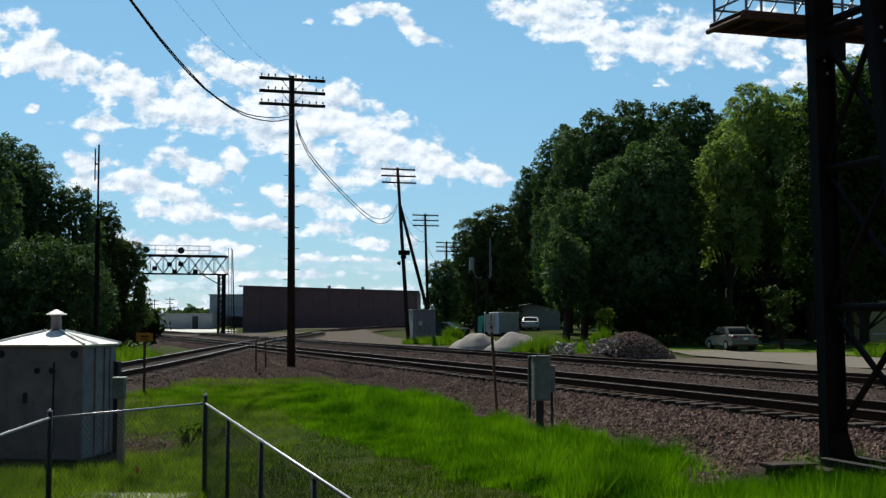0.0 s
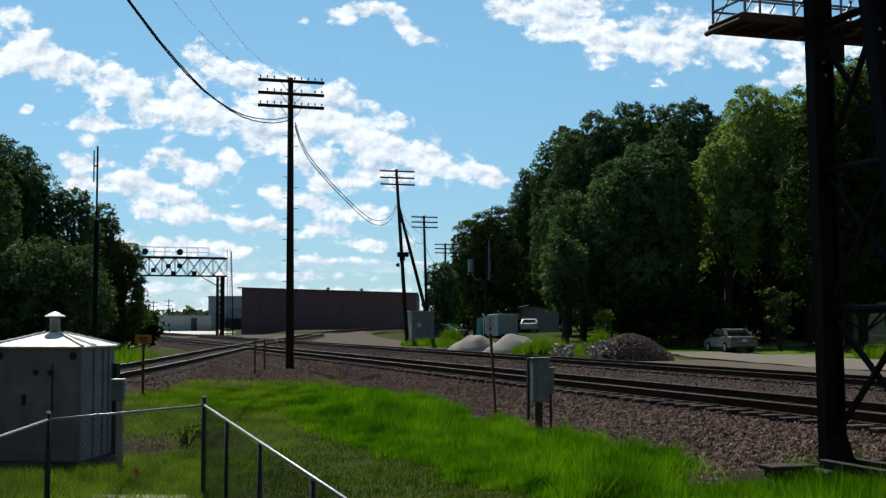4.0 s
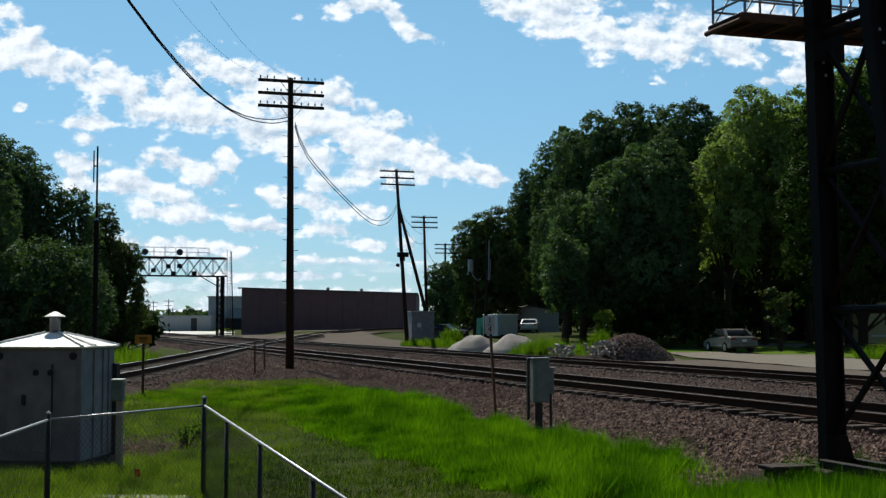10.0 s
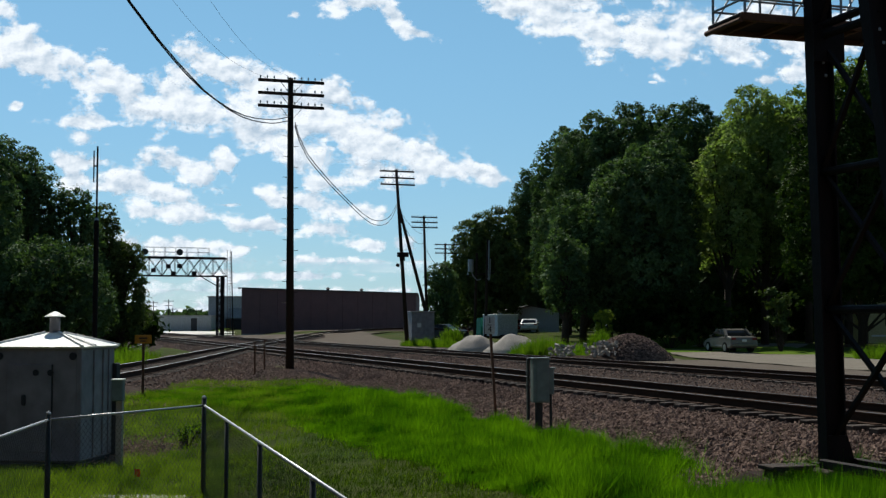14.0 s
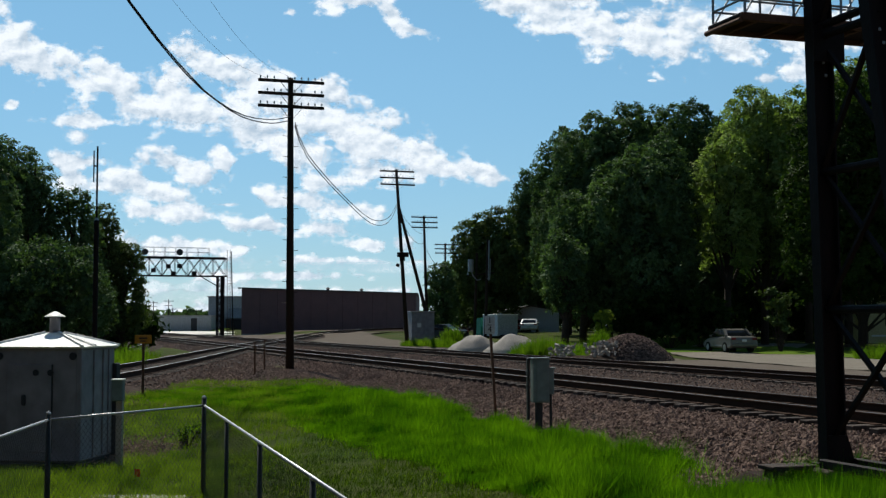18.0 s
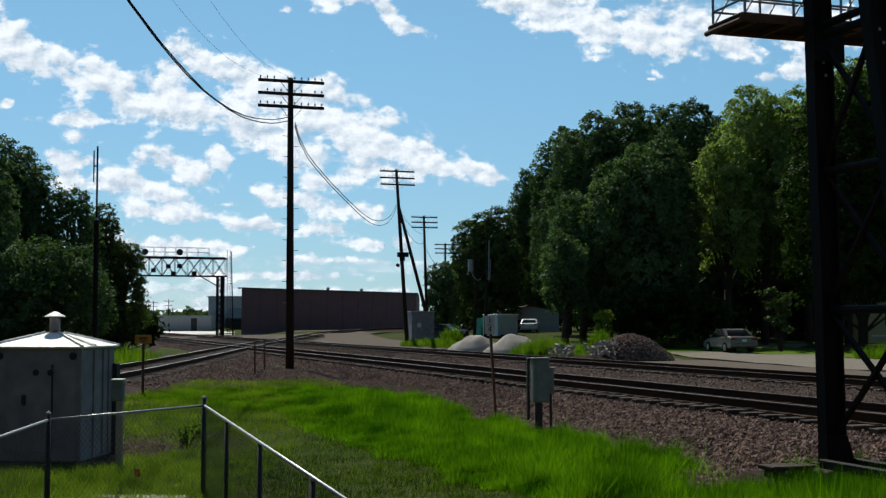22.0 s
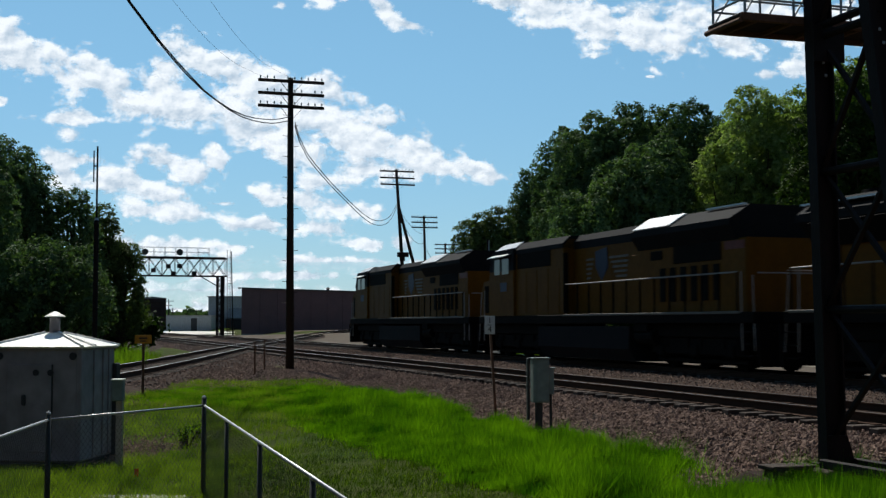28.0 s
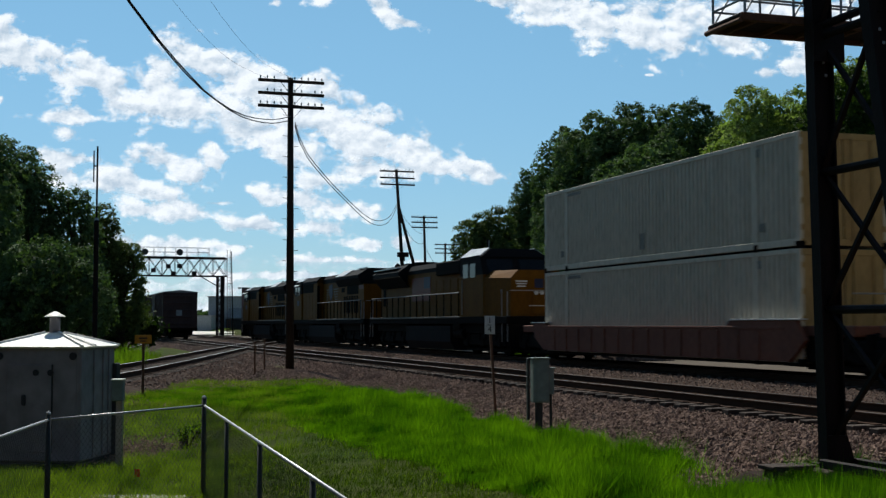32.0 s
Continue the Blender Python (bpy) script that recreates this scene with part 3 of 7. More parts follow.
for k, (x, yt, d) in enumerate(((299, 530, 330), (306, 545, 420), (272, 533, 360), (348, 548, 420), (330, 552, 460))):
    p = on(x, yt, d)
    root = thing("telegraph_pole", "far wooden power pole with two cross arms", "utility pole", pose(p[0], p[1], -0.4), "far power poles")
    part("pole", Geo().tube((0, 0, -0.3), (0, 0, p[2] + 0.4), 0.16, 0.12, 8), M_POLE, root)
    part("cross_arm", Geo().box((0, -0.15, p[2] - 0.1), (2.6, 0.12, 0.14)), M_POLE, root)
    part("cross_arm", Geo().box((0, -0.15, p[2] - 1.2), (2.2, 0.12, 0.14)), M_POLE, root)


# ---- signal bridge far down the line ----
def lattice(g, a, b, w, n, r):
    """Zigzag lacing between two parallel chords."""
    a, b, w = Vector(a), Vector(b), Vector(w)
    for i in range(n):
        p, q = a + (b - a) * (i / n), a + (b - a) * ((i + 1) / n)
        g.bar(p, q + w, r)
        g.bar(p + w, q, r)


def signal_bridge():
    u, d = udz(390, 595, 150)[:2]
    root = thing("signal_bridge", "black steel signal bridge spanning the main tracks", "signal gantry", at(u, d, -0.25))
    zb, zt = 7.25, 9.35
    span = 15.5
    for y in (-0.55, 0.55):
        for x in (-0.35, 0.35):
            part("leg", Geo().box((x, y, zb / 2), (0.14, 0.14, zb), 0.01), M_STEEL, root)
    g = Geo()
    for x in (-0.35, 0.35):
        lattice(g, (x, -0.55, 0.1), (x, -0.55, zb), (0, 1.1, 0), 7, 0.06)
    for y in (-0.55, 0.55):
        lattice(g, (-0.35, y, 0.1), (-0.35, y, zb), (0.7, 0, 0), 10, 0.06)
    part("leg_lacing", g, M_STEEL, root)
    part("leg_plate", Geo().box((0.12, -0.62, zb / 2), (0.40, 0.02, zb)), M_STEEL, root)
    for x in (-span, ):
        for y in (-0.55, 0.55):
            part("leg", Geo().box((x, y, zb / 2), (0.14, 0.14, zb), 0.01), M_STEEL, root)
    for y in (-0.55, 0.55):
        for z in (zb, zt):
            part("chord", Geo().box((-span / 2 + 0.2, y, z), (span + 1, 0.14, 0.16), 0.01), M_STEEL, root)
        g = Geo()
        n = 11
        for i in range(n):
            x0, x1 = 0.6 - (span + 0.9) * i / n, 0.6 - (span + 0.9) * (i + 1) / n
            g.bar((x0, y, zb), (x1, y, zt), 0.06)
            g.bar((x0, y, zt), (x1, y, zb), 0.06)
            g.bar((x0, y, zb), (x0, y, zt), 0.05)
        part("web", g, M_STEEL, root)
    part("walkway", Geo().box((-span / 2, 0, zt + 0.14), (span + 1, 1.3, 0.06), 0.01), M_STEEL, root)
    for y in (-0.62, 0.62):
        g = Geo()
        for z in (0.55, 1.1):
            g.bar((-span, y, zt + 0.15 + z), (-1.4, y, zt + 0.15 + z), 0.035)
        for i in range(12):
            x = -1.4 - (span - 1.4) * i / 11
            g.bar((x, y, zt + 0.15), (x, y, zt + 1.27), 0.035)
        part("railing", g, M_GALV, root)
    for x in (-4.9, -8.9):
        part("signal_head", Geo().tube((x, -0.95, zt + 0.65), (x, -0.75, zt + 0.65), 0.38, n=16), M_GALVDARK, root)
    for x, z in ((-4.9, zb + 1.15), (-6.2, zb + 1.1), (-7.9, zb + 0.6), (-3.2, zb + 0.3), (-5.6, zb + 0.25)):
        part("junction_box", Geo().box((x, -0.7, z), (0.55, 0.3, 0.5), 0.03), M_BLACK, root)
    # ladder and mast beside the leg
    g = Geo()
    for x in (0.85, 1.2):
        g.bar((x, -0.2, 0), (x - 0.1, -0.2, zt + 1.1), 0.05)
    for i in range(28):
        g.bar((0.85, -0.2, 0.3 + i * 0.34), (1.2, -0.2, 0.3 + i * 0.34), 0.03)
    part("ladder", g, M_RUST, root)
    part("mast", Geo().tube((1.55, -0.1, 0), (1.25, -0.1, zt + 0.9), 0.08, 0.06), M_STEEL, root)
    part("knee_brace", Geo().bar((-0.4, -0.55, zb - 1.2), (-2.4, -0.55, zb - 0.05), 0.1), M_STEEL, root)


signal_bridge()


# ---- near signal structure ----
def near_leg():
    """Braced steel leg with a railed platform beside the near track."""
    b = on(1469, 812, 14.7)
    u, d = ud(b[1], b[0])[1], CT * b[0] + ST * b[1]
    u = -ST * b[0] + CT * b[1]
    z0 = -0.36
    root = thing("signal_mast", "black braced steel signal mast with a railed platform", "signal gantry", at(u, d, z0))
    top = 9.0
    lean = -0.10 / 5.2
    sep = lambda z: 1.75 - 0.138 * z
    # two columns that draw together towards the top; each is built of flanges and a web
    X = lambda z: lean * z
    for k in (0, 1):
        q = -0.138 if k == 0 else 0.0
        yy = lambda z: 0.0 if k == 0 else -sep(z)
        ly = 0.0 if k == 0 else 0.138
        sh = Matrix(((1, 0, lean), (0, 1, ly), (0, 0, 1)))
        c = (lean * top / 2, yy(top / 2), top / 2)
        part("column_web", Geo().box(c, (0.24, 0.02, top), 0.0, 0, sh), M_STEEL, root)
        for x in (-0.125, 0.125):
            part("column_flange", Geo().box((c[0] + x, c[1], c[2]), (0.022, 0.17, top), 0.0, 0, sh), M_STEEL, root)
        y = yy(0)
        part("foot_gusset", Geo().prism(((-0.14, 0.02), (0.24, 0.02), (0.13, 0.36), (-0.13, 0.36)), y - 0.10, y + 0.10, 1), M_STEEL, root)
        part("base_plate", Geo().box((0.06, y, 0.02), (0.5, 0.36, 0.04), 0.006), M_STEEL, root)
        for z in (4.55, 4.7, 4.85):
            part("rivet_row", Geo().box((X(z) - 0.02 + (4.7 - z) * 0.2, y * 0 + yy(z) - 0.105, z), (0.035, 0.02, 0.035), 0.008), M_GALV, root)
    levels = (0.25, 1.81, 3.42, 5.02, 6.6)
    for z in levels[1:]:
        part("strut", Geo().tube((X(z), 0, z), (X(z), -sep(z), z), 0.05, n=8), M_STEEL, root)
    part("strut", Geo().tube((X(5.15), 0, 5.15), (X(5.15), -sep(5.15), 5.15), 0.05, n=8), M_STEEL, root)
    for za, zb in zip(levels, levels[1:]):
        part("diagonal", Geo().bar((X(za), 0, za + 0.05), (X(zb), -sep(zb), zb - 0.05), 0.06, 0.045), M_STEEL, root)
        part("diagonal", Geo().bar((X(za) + 0.05, -sep(za), za + 0.05), (X(zb) + 0.05, 0, zb - 0.05), 0.06, 0.045), M_STEEL, root)
    part("gusset_plate", Geo().box((X(4.9) + 0.05, -0.12, 4.92), (0.42, 0.02, 0.42), 0.0), M_STEEL, root)
    # platform
    zp = 5.19
    x0, x1 = -1.07, 2.3
    yb, yf = 0.84, 0.12
    part("platform_deck", Geo().box(((x0 + x1) / 2, (yb + yf) / 2, zp + 0.07), (x1 - x0, yb - yf, 0.04), 0.008), M_STEEL, root)
    for y in (yf, yb):
        part("platform_beam", Geo().box(((x0 + x1) / 2, y, zp + 0.04), (x1 - x0, 0.06, 0.10), 0.01), M_RUST, root, "rust-brown channel beam")
    part("platform_beam", Geo().tube((x0, yf - 0.02, zp), (x0, yb + 0.06, zp), 0.035, n=8), M_RUST, root)
    for i in range(7):
        x = x0 + (x1 - x0) * (i + 0.5) / 7
        part("platform_joist", Geo().box((x, (yb + yf) / 2, zp + 0.03), (0.05, yb - yf - 0.08, 0.06)), M_RUST, root)
    for y in (yf, yb):
        for z in (0.18, 0.36, 0.62, 0.86, 1.1):
            part("rail_bar", Geo().tube((x0 + 0.06, y, zp + 0.08 + z), (x1, y, zp + 0.08 + z), 0.014, n=6), M_GALV, root)
        for i in range(6):
            x = x0 + 0.06 + 0.66 * i
            part("rail_post", Geo().tube((x, y, zp + 0.06), (x, y, zp + 1.2), 0.017, n=6), M_GALV, root)
            part("rail_brace", Geo().tube((x, y, zp + 0.08), (x + 0.33, y, zp + 0.62), 0.012, n=6), M_GALV, root)
    for z in (0.18, 0.36, 0.62, 0.86, 1.1):
        part("rail_bar", Geo().tube((x0 + 0.06, yf, zp + 0.08 + z), (x0 + 0.06, yb, zp + 0.08 + z), 0.014, n=6), M_GALV, root)
    pad = thing("footing", "dark weathered timber and rail footing beside the track", "footing", at(u, d, z0))
    part("slab", Geo().box((0.02, -0.1, -0.10), (0.7, 0.6, 0.2), 0.03), M_TIE, pad)
    part("cover_board", Geo().box((-0.52, 0.12, 0.0), (0.62, 0.34, 0.05), 0.01), M_TIE, pad, "tilted weathered cover board")
    part("trestle", Geo().box((-0.74, 0.08, -0.06), (0.10, 0.3, 0.12), 0.01), M_TIE, pad)
    part("stone_bed", Geo().add([(-1.4, -0.9, -0.5), (0.9, -0.9, -0.5), (0.9, 0.9, -0.5), (-1.4, 0.9, -0.5), (-0.85, 0.0, -0.12), (0.6, -0.1, -0.12), (0.6, 0.5, -0.08), (-0.85, 0.5, -0.08)],
                                [(4, 5, 6, 7), (0, 1, 5, 4), (1, 2, 6, 5), (2, 3, 7, 6), (3, 0, 4, 7)]), M_BALLAST, pad, "packed brown ballast")
    for x in (-0.22, 0.22):
        part("ground_beam", Geo().box((x, -1.9, 0.05), (0.09, 3.6, 0.10), 0.01), M_STEEL, pad)


near_leg()


# ---- trees ----
def leaf_cloud(blobs, per, size, rng, droop=0.25, thin=0.0):
    """Leaves over a heap of rounded clumps; on each clump they gather in tufts that point up and outwards."""
    vs = []
    for (cx, cy, cz, rx, ry, rz) in blobs:
        area = 4 * math.pi * ((rx * ry + ry * rz + rx * rz) / 3)
        n = max(30, int(area * per))
        k = max(6, n // 38)
        c = rng.normal(size=(k, 3))
        c /= np.linalg.norm(c, axis=1)[:, None]
        c[:, 2] = np.where(c[:, 2] < -0.35, -c[:, 2], c[:, 2])
        far = (c[:, 1] > 0.3) & (rng.random(k) < thin)
        c[far, 1] *= -1
        reach = rng.uniform(0.72, 1.16, size=(k, 1))
        pick = rng.integers(0, k, n)
        d = c[pick] + np.clip(rng.normal(0, 0.20, size=(n, 3)), -0.34, 0.34)
        p = d * reach[pick] * (1.0 - 0.5 * rng.random((n, 1)) ** 2.2)
        p[:, 2] += 0.10 * rng.random(n)
        p = np.array((cx, cy, cz)) + p * np.array((rx, ry, rz))
        nrm = c[pick] * 0.55 + rng.normal(0, 0.55, size=(n, 3))
        nrm[:, 2] += droop
        nrm /= np.linalg.norm(nrm, axis=1)[:, None]
        t = np.cross(nrm, rng.normal(size=(n, 3)))
        t /= np.linalg.norm(t, axis=1)[:, None]
        b = np.cross(nrm, t)
        s = size * rng.uniform(0.6, 1.35, size=(n, 1))
        q = np.stack((p - t * s * 0.42, p + t * s * 0.42 - nrm * s * 0.1, p + b * s * 0.85 + nrm * s * 0.1), axis=1)
        vs.append(q.reshape(-1, 3))
    return np.concatenate(vs)


def tri_mesh(name, v):
    n = len(v) // 3
    me = bpy.data.meshes.new(name)
    me.vertices.add(len(v))
    me.vertices.foreach_set("co", v.astype(np.float32).ravel())
    me.loops.add(n * 3)
    me.loops.foreach_set("vertex_index", np.arange(n * 3, dtype=np.int32))
    me.polygons.add(n)
    me.polygons.foreach_set("loop_start", np.arange(n, dtype=np.int32) * 3)
    me.update(calc_edges=True)
    return me


SWAY = []      # crowns that stir in the wind


def unit(a):
    return a / np.linalg.norm(a, axis=-1, keepdims=True)


def crown_leaves(r, low, h, rng, lump, sprays, leaves, size, squash, lobes):
    """Leaves of a crown: rounded lobes over a dome, tufts over each lobe, sprays of leaves over each tuft; large
    triangles inside block the light.
    """
    half = (h - low) / 2
    mid = low + half * 0.92
    axes = np.array((r, r * squash, half))
    area = 4 * math.pi * (r * r * squash + 2 * r * half) / 3
    n = max(14, int(area / (2.0 * lump * lump)))
    i = np.arange(n)
    zz = -0.86 + 1.85 * (i + 0.5) / n
    w = i * 2.39996 + rng.uniform(-0.25, 0.25, n)
    rr = np.where(zz > 0, np.sqrt(np.maximum(0.02, 1 - zz ** 2)), np.sqrt(np.maximum(0.05, 1 - np.abs(zz) ** 3)))
    o = np.stack((rr * np.cos(w), rr * np.sin(w), zz), axis=1)
    i = np.arange(lobes)
    lz = -0.8 + 1.7 * (i + 0.5) / lobes
    lw = i * 2.39996 + rng.uniform(-0.5, 0.5, lobes)
    ld = np.stack((np.sqrt(1 - lz ** 2) * np.cos(lw), np.sqrt(1 - lz ** 2) * np.sin(lw), lz), axis=1)
    near = unit(o) @ ld.T
    lobe = near.argmax(1)
    away = np.arccos(np.clip(near.max(1), -1, 1)) / (2.15 / math.sqrt(lobes))
    bump = np.sqrt(np.clip(1 - away ** 2, 0, 1))
    reach = 0.70 + (0.22 + 0.13 * rng.random(lobes))[lobe] * bump + rng.uniform(-0.03, 0.03, n)
    c = np.array((0, 0, mid)) + o * reach[:, None] * axes
    out = unit((o * reach[:, None] - ld[lobe] * 0.72) * axes)
    b = (lump * rng.uniform(0.6, 1.4, n))[:, None]
    # sprays; the side turned from the line has fewer
    k = np.repeat(np.arange(n), np.where(o[:, 1] > 0.3, max(2, sprays // 3), sprays))
    s = unit(out[k] * 0.8 + np.array((0, 0, 0.3)) + rng.normal(0, 0.5, (len(k), 3)))
    p = c[k] + s * b[k] * rng.uniform(0.55, 1.1, (len(k), 1))
    j = np.repeat(np.arange(len(k)), leaves)
    e = np.clip(rng.normal(0, 0.26, (len(j), 3)), -0.6, 0.6)
    e -= 0.5 * (e * s[j]).sum(1, keepdims=True) * s[j]
    q = p[j] + e * b[k][j]
    nrm = unit(s[j] + rng.normal(0, 0.34, (len(j), 3)) + np.array((0, 0, 0.12)))
    t = unit(np.cross(nrm, rng.normal(size=(len(j), 3))))
    d = np.cross(nrm, t)
    z = size * rng.uniform(0.6, 1.35, (len(j), 1))
    outer = np.stack((q - t * z * 0.42, q + t * z * 0.42 - nrm * z * 0.1, q + d * z * 0.85 + nrm * z * 0.1), axis=1)
    # leaf-coloured occluders, added under the tufts and through the crown to stop sunlight
    m = np.repeat(np.arange(n), 7)
    q = np.array((0, 0, mid)) + (c[m] - np.array((0, 0, mid))) * rng.uniform(0.78, 0.98, (len(m), 1)) + rng.normal(0, 0.4, (len(m), 3)) * b[m]
    inner = np.stack((q, q + rng.uniform(-0.8, 0.8, (len(m), 3)) * b[m], q + rng.uniform(-0.8, 0.8, (len(m), 3)) * b[m]), axis=1)
    m = int(150 * r * half)
    q = np.array((0, 0, mid - 0.03 * half)) + unit(rng.normal(size=(m, 3))) * np.cbrt(rng.random((m, 1))) * axes * 0.72
    core = np.stack((q, q + rng.uniform(-1, 1, (m, 3)) * 0.12 * r, q + rng.uniform(-1, 1, (m, 3)) * 0.12 * r), axis=1)
    return np.concatenate((outer, inner, core)).reshape(-1, 3), c


def tree(x, y, z, h, r, low, seed, label, leaf, lump=0.5, sprays=6, leaves=10, size=0.2, trunk=0.32, squash=1.0, lobes=22):
    """A broad-leaved tree: tapered trunk, limbs and a crown of many leaf billows. low: where the crown starts."""
    rng = np.random.default_rng(seed)
    root = thing("tree", label, "tree", pose(x, y, z), "trees")
    g = Geo().tube((0, 0, -0.4), (0.1, 0, h * 0.35), trunk, trunk * 0.7, 10).tube((0.1, 0, h * 0.35), (0, 0.1, h * 0.75), trunk * 0.7, trunk * 0.2, 8)
    g.tube((0, 0, -0.4), (0, 0, 0.35), trunk * 1.6, trunk, 10)
    part("trunk", g, M_BARK, root, smooth=True)
    v, c = crown_leaves(r, low, h, rng, lump, sprays, leaves, size, squash, lobes)
    for bx, by, bz in c[:: max(6, len(c) // 20)]:
        z0 = max(low * 0.7, bz - 0.35 * h)
        part("limb", Geo().tube((0.1, 0, z0), (bx * 0.9, by * 0.9, bz), trunk * 0.32, trunk * 0.08, 6), M_BARK, root)
    crown = part("crown", tri_mesh("crown", v), leaf, root)
    SWAY.append((crown, seed, h))
    return root


def shrub(x, y, z, h, r, seed, label, leaf, per=60.0, size=0.16, name="shrub", cat="shrub", clumps=14):
    rng = np.random.default_rng(seed)
    root = thing(name, label, cat, pose(x, y, z))
    blobs = []
    g = Geo()
    for i in range(clumps):
        w, q = rng.uniform(0, 6.28), math.sqrt(rng.uniform(0, 1)) * r * 0.75
        zz = h * rng.uniform(0.3, 0.82)
        s = rng.uniform(0.28, 0.45) * r
        blobs.append((q * math.cos(w), q * math.sin(w), zz, s, s, min(s, zz)))
        part("stem", Geo().tube((0, 0, -0.1), (q * math.cos(w), q * math.sin(w), zz), 0.03, 0.01, 5), M_BARK, root)
    part("foliage", tri_mesh("foliage", leaf_cloud(blobs, per, size, rng)), leaf, root)
    return root


def plant_tree(px, ptop, plow, prad, depth, seed, label, leaf, zg=-0.5, **k):
    a = on(px, ptop, depth)
    low = on(px, plow, depth)[2] - zg
    return tree(a[0], depth, zg, a[2] - zg, prad * depth / 2226.0, max(0.8, low), seed, label, leaf, **k)


L_A = "large broad maple with a dense sunlit olive crown"
L_B = "tall dense dark green tree beside the street"
L_C = "dense dark green tree in a trackside clump"
plant_tree(1352, 132, 500, 102, 95, 11, L_A, M_LEAF, lobes=26)
# This tree's unlit front is put into its leaf colour.
plant_tree(1525, 92, 575, 130, 80, 12, L_B, M_SHADELEAF)
plant_tree(1500, 96, 300, 70, 92, 9, L_A, M_LEAF)
plant_tree(1286, 226, 480, 54, 90, 28, L_A, M_LEAF, lobes=14)
plant_tree(1430, 134, 500, 70, 100, 10, L_A, M_LEAF, lobes=26)
plant_tree(1205, 150, 570, 92, 106, 13, L_B, M_LEAFDARK)
plant_tree(1078, 160, 570, 112, 106, 14, L_B, M_LEAFDARK)
plant_tree(1146, 158, 560, 70, 112, 8, L_B, M_LEAFDARK)
plant_tree(1262, 172, 560, 45, 110, 7, L_B, M_LEAFDARK)
plant_tree(1140, 226, 575, 100, 90, 15, L_B, M_LEAFDARK)
plant_tree(1031, 330, 570, 60, 93, 17, L_B, M_LEAFDARK, lobes=18)
plant_tree(999, 405, 560, 36, 88, 16, L_B, M_LEAFDARK, lobes=10)
plant_tree(945, 270, 570, 46, 168, 26, L_B, M_LEAFDARK)
plant_tree(1006, 196, 560, 62, 122, 25, L_B, M_LEAFDARK)
plant_tree(862, 360, 592, 60, 150, 18, "mid-sized grey-green tree behind the truck", M_LEAFMID, zg=0.4, size=0.27, lump=0.6)
plant_tree(918, 350, 585, 30, 166, 19, L_B, M_LEAFMID, zg=0.4, size=0.27, lump=0.6)
plant_tree(782, 458, 592, 26, 140, 20, "small dark tree beside the telegraph poles", M_LEAFDARK, size=0.27, lump=0.6)
far = dict(lump=1.6, sprays=4, leaves=6, size=0.7, lobes=16)
# Background trees added to close sky gaps; their dark leaf colour carries the shade.
plant_tree(960, 400, 596, 130, 185, 36, L_B, M_SHADELEAF, **far)
plant_tree(870, 440, 597, 90, 195, 37, L_B, M_SHADELEAF, **far)
plant_tree(1290, 235, 585, 110, 130, 21, L_B, M_SHADELEAF, **far)
plant_tree(1150, 300, 595, 160, 140, 22, L_B, M_SHADELEAF, **far)
plant_tree(1370, 300, 595, 140, 134, 23, L_B, M_SHADELEAF, **far)
plant_tree(1540, 300, 596, 140, 132, 24, L_B, M_SHADELEAF, **far)
# Filler trees: the darkness below the maples is in their colour.
plant_tree(1500, 330, 588, 90, 108, 29, "filler tree whose dark leaf colour stands for shade under the maples", M_SHADELEAF, lump=1.0, sprays=5, leaves=7, size=0.4)
plant_tree(1400, 400, 590, 80, 112, 27, "filler tree whose dark leaf colour stands for shade under the maples", M_SHADELEAF, lump=1.0, sprays=5, leaves=7, size=0.4)
plant_tree(1230, 420, 590, 80, 112, 39, "filler tree whose dark leaf colour stands for shade under the maples", M_SHADELEAF, lump=1.0, sprays=5, leaves=7, size=0.4)
# the clump of trees on the other side of the crossing track
near = dict(lump=0.36, sprays=6, leaves=9, size=0.14, lobes=24)
plant_tree(52, 246, 612, 52, 66, 31, L_C, M_LEAFDARK, **near)
plant_tree(5, 222, 612, 70, 67, 38, L_C, M_LEAFDARK, **near)
plant_tree(-55, 205, 612, 80, 60, 32, L_C, M_LEAFDARK, **near)
plant_tree(128, 308, 612, 50, 66, 33, L_C, M_LEAFDARK, **near)
plant_tree(180, 346, 600, 38, 69, 30, L_C, M_LEAFMID, **near)
plant_tree(212, 412, 606, 46, 70, 34, "low spreading trackside tree", M_LEAFMID, **near)
plant_tree(95, 420, 616, 100, 57, 35, L_C, M_LEAFDARK, **near)
# Filler hedges added as the dark mass of shade under the crowns.
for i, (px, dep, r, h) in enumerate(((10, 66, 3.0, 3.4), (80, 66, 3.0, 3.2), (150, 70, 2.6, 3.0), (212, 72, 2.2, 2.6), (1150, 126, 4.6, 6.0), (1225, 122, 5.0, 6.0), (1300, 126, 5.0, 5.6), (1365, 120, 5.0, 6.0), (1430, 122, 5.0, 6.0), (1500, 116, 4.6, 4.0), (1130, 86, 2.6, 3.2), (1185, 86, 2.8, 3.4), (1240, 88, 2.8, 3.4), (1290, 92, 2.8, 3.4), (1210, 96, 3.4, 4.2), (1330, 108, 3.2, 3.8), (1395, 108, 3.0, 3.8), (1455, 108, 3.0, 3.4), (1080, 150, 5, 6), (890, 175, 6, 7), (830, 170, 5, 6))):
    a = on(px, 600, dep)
    shrub(a[0], dep, base(a[0], dep), h, r, 50 + i, "filler hedge whose dark leaf colour stands for shade under the trees", M_SHADELEAF, per=11, size=0.4, name="hedge", cat="hedge")
a = on(1380, 540, 78)
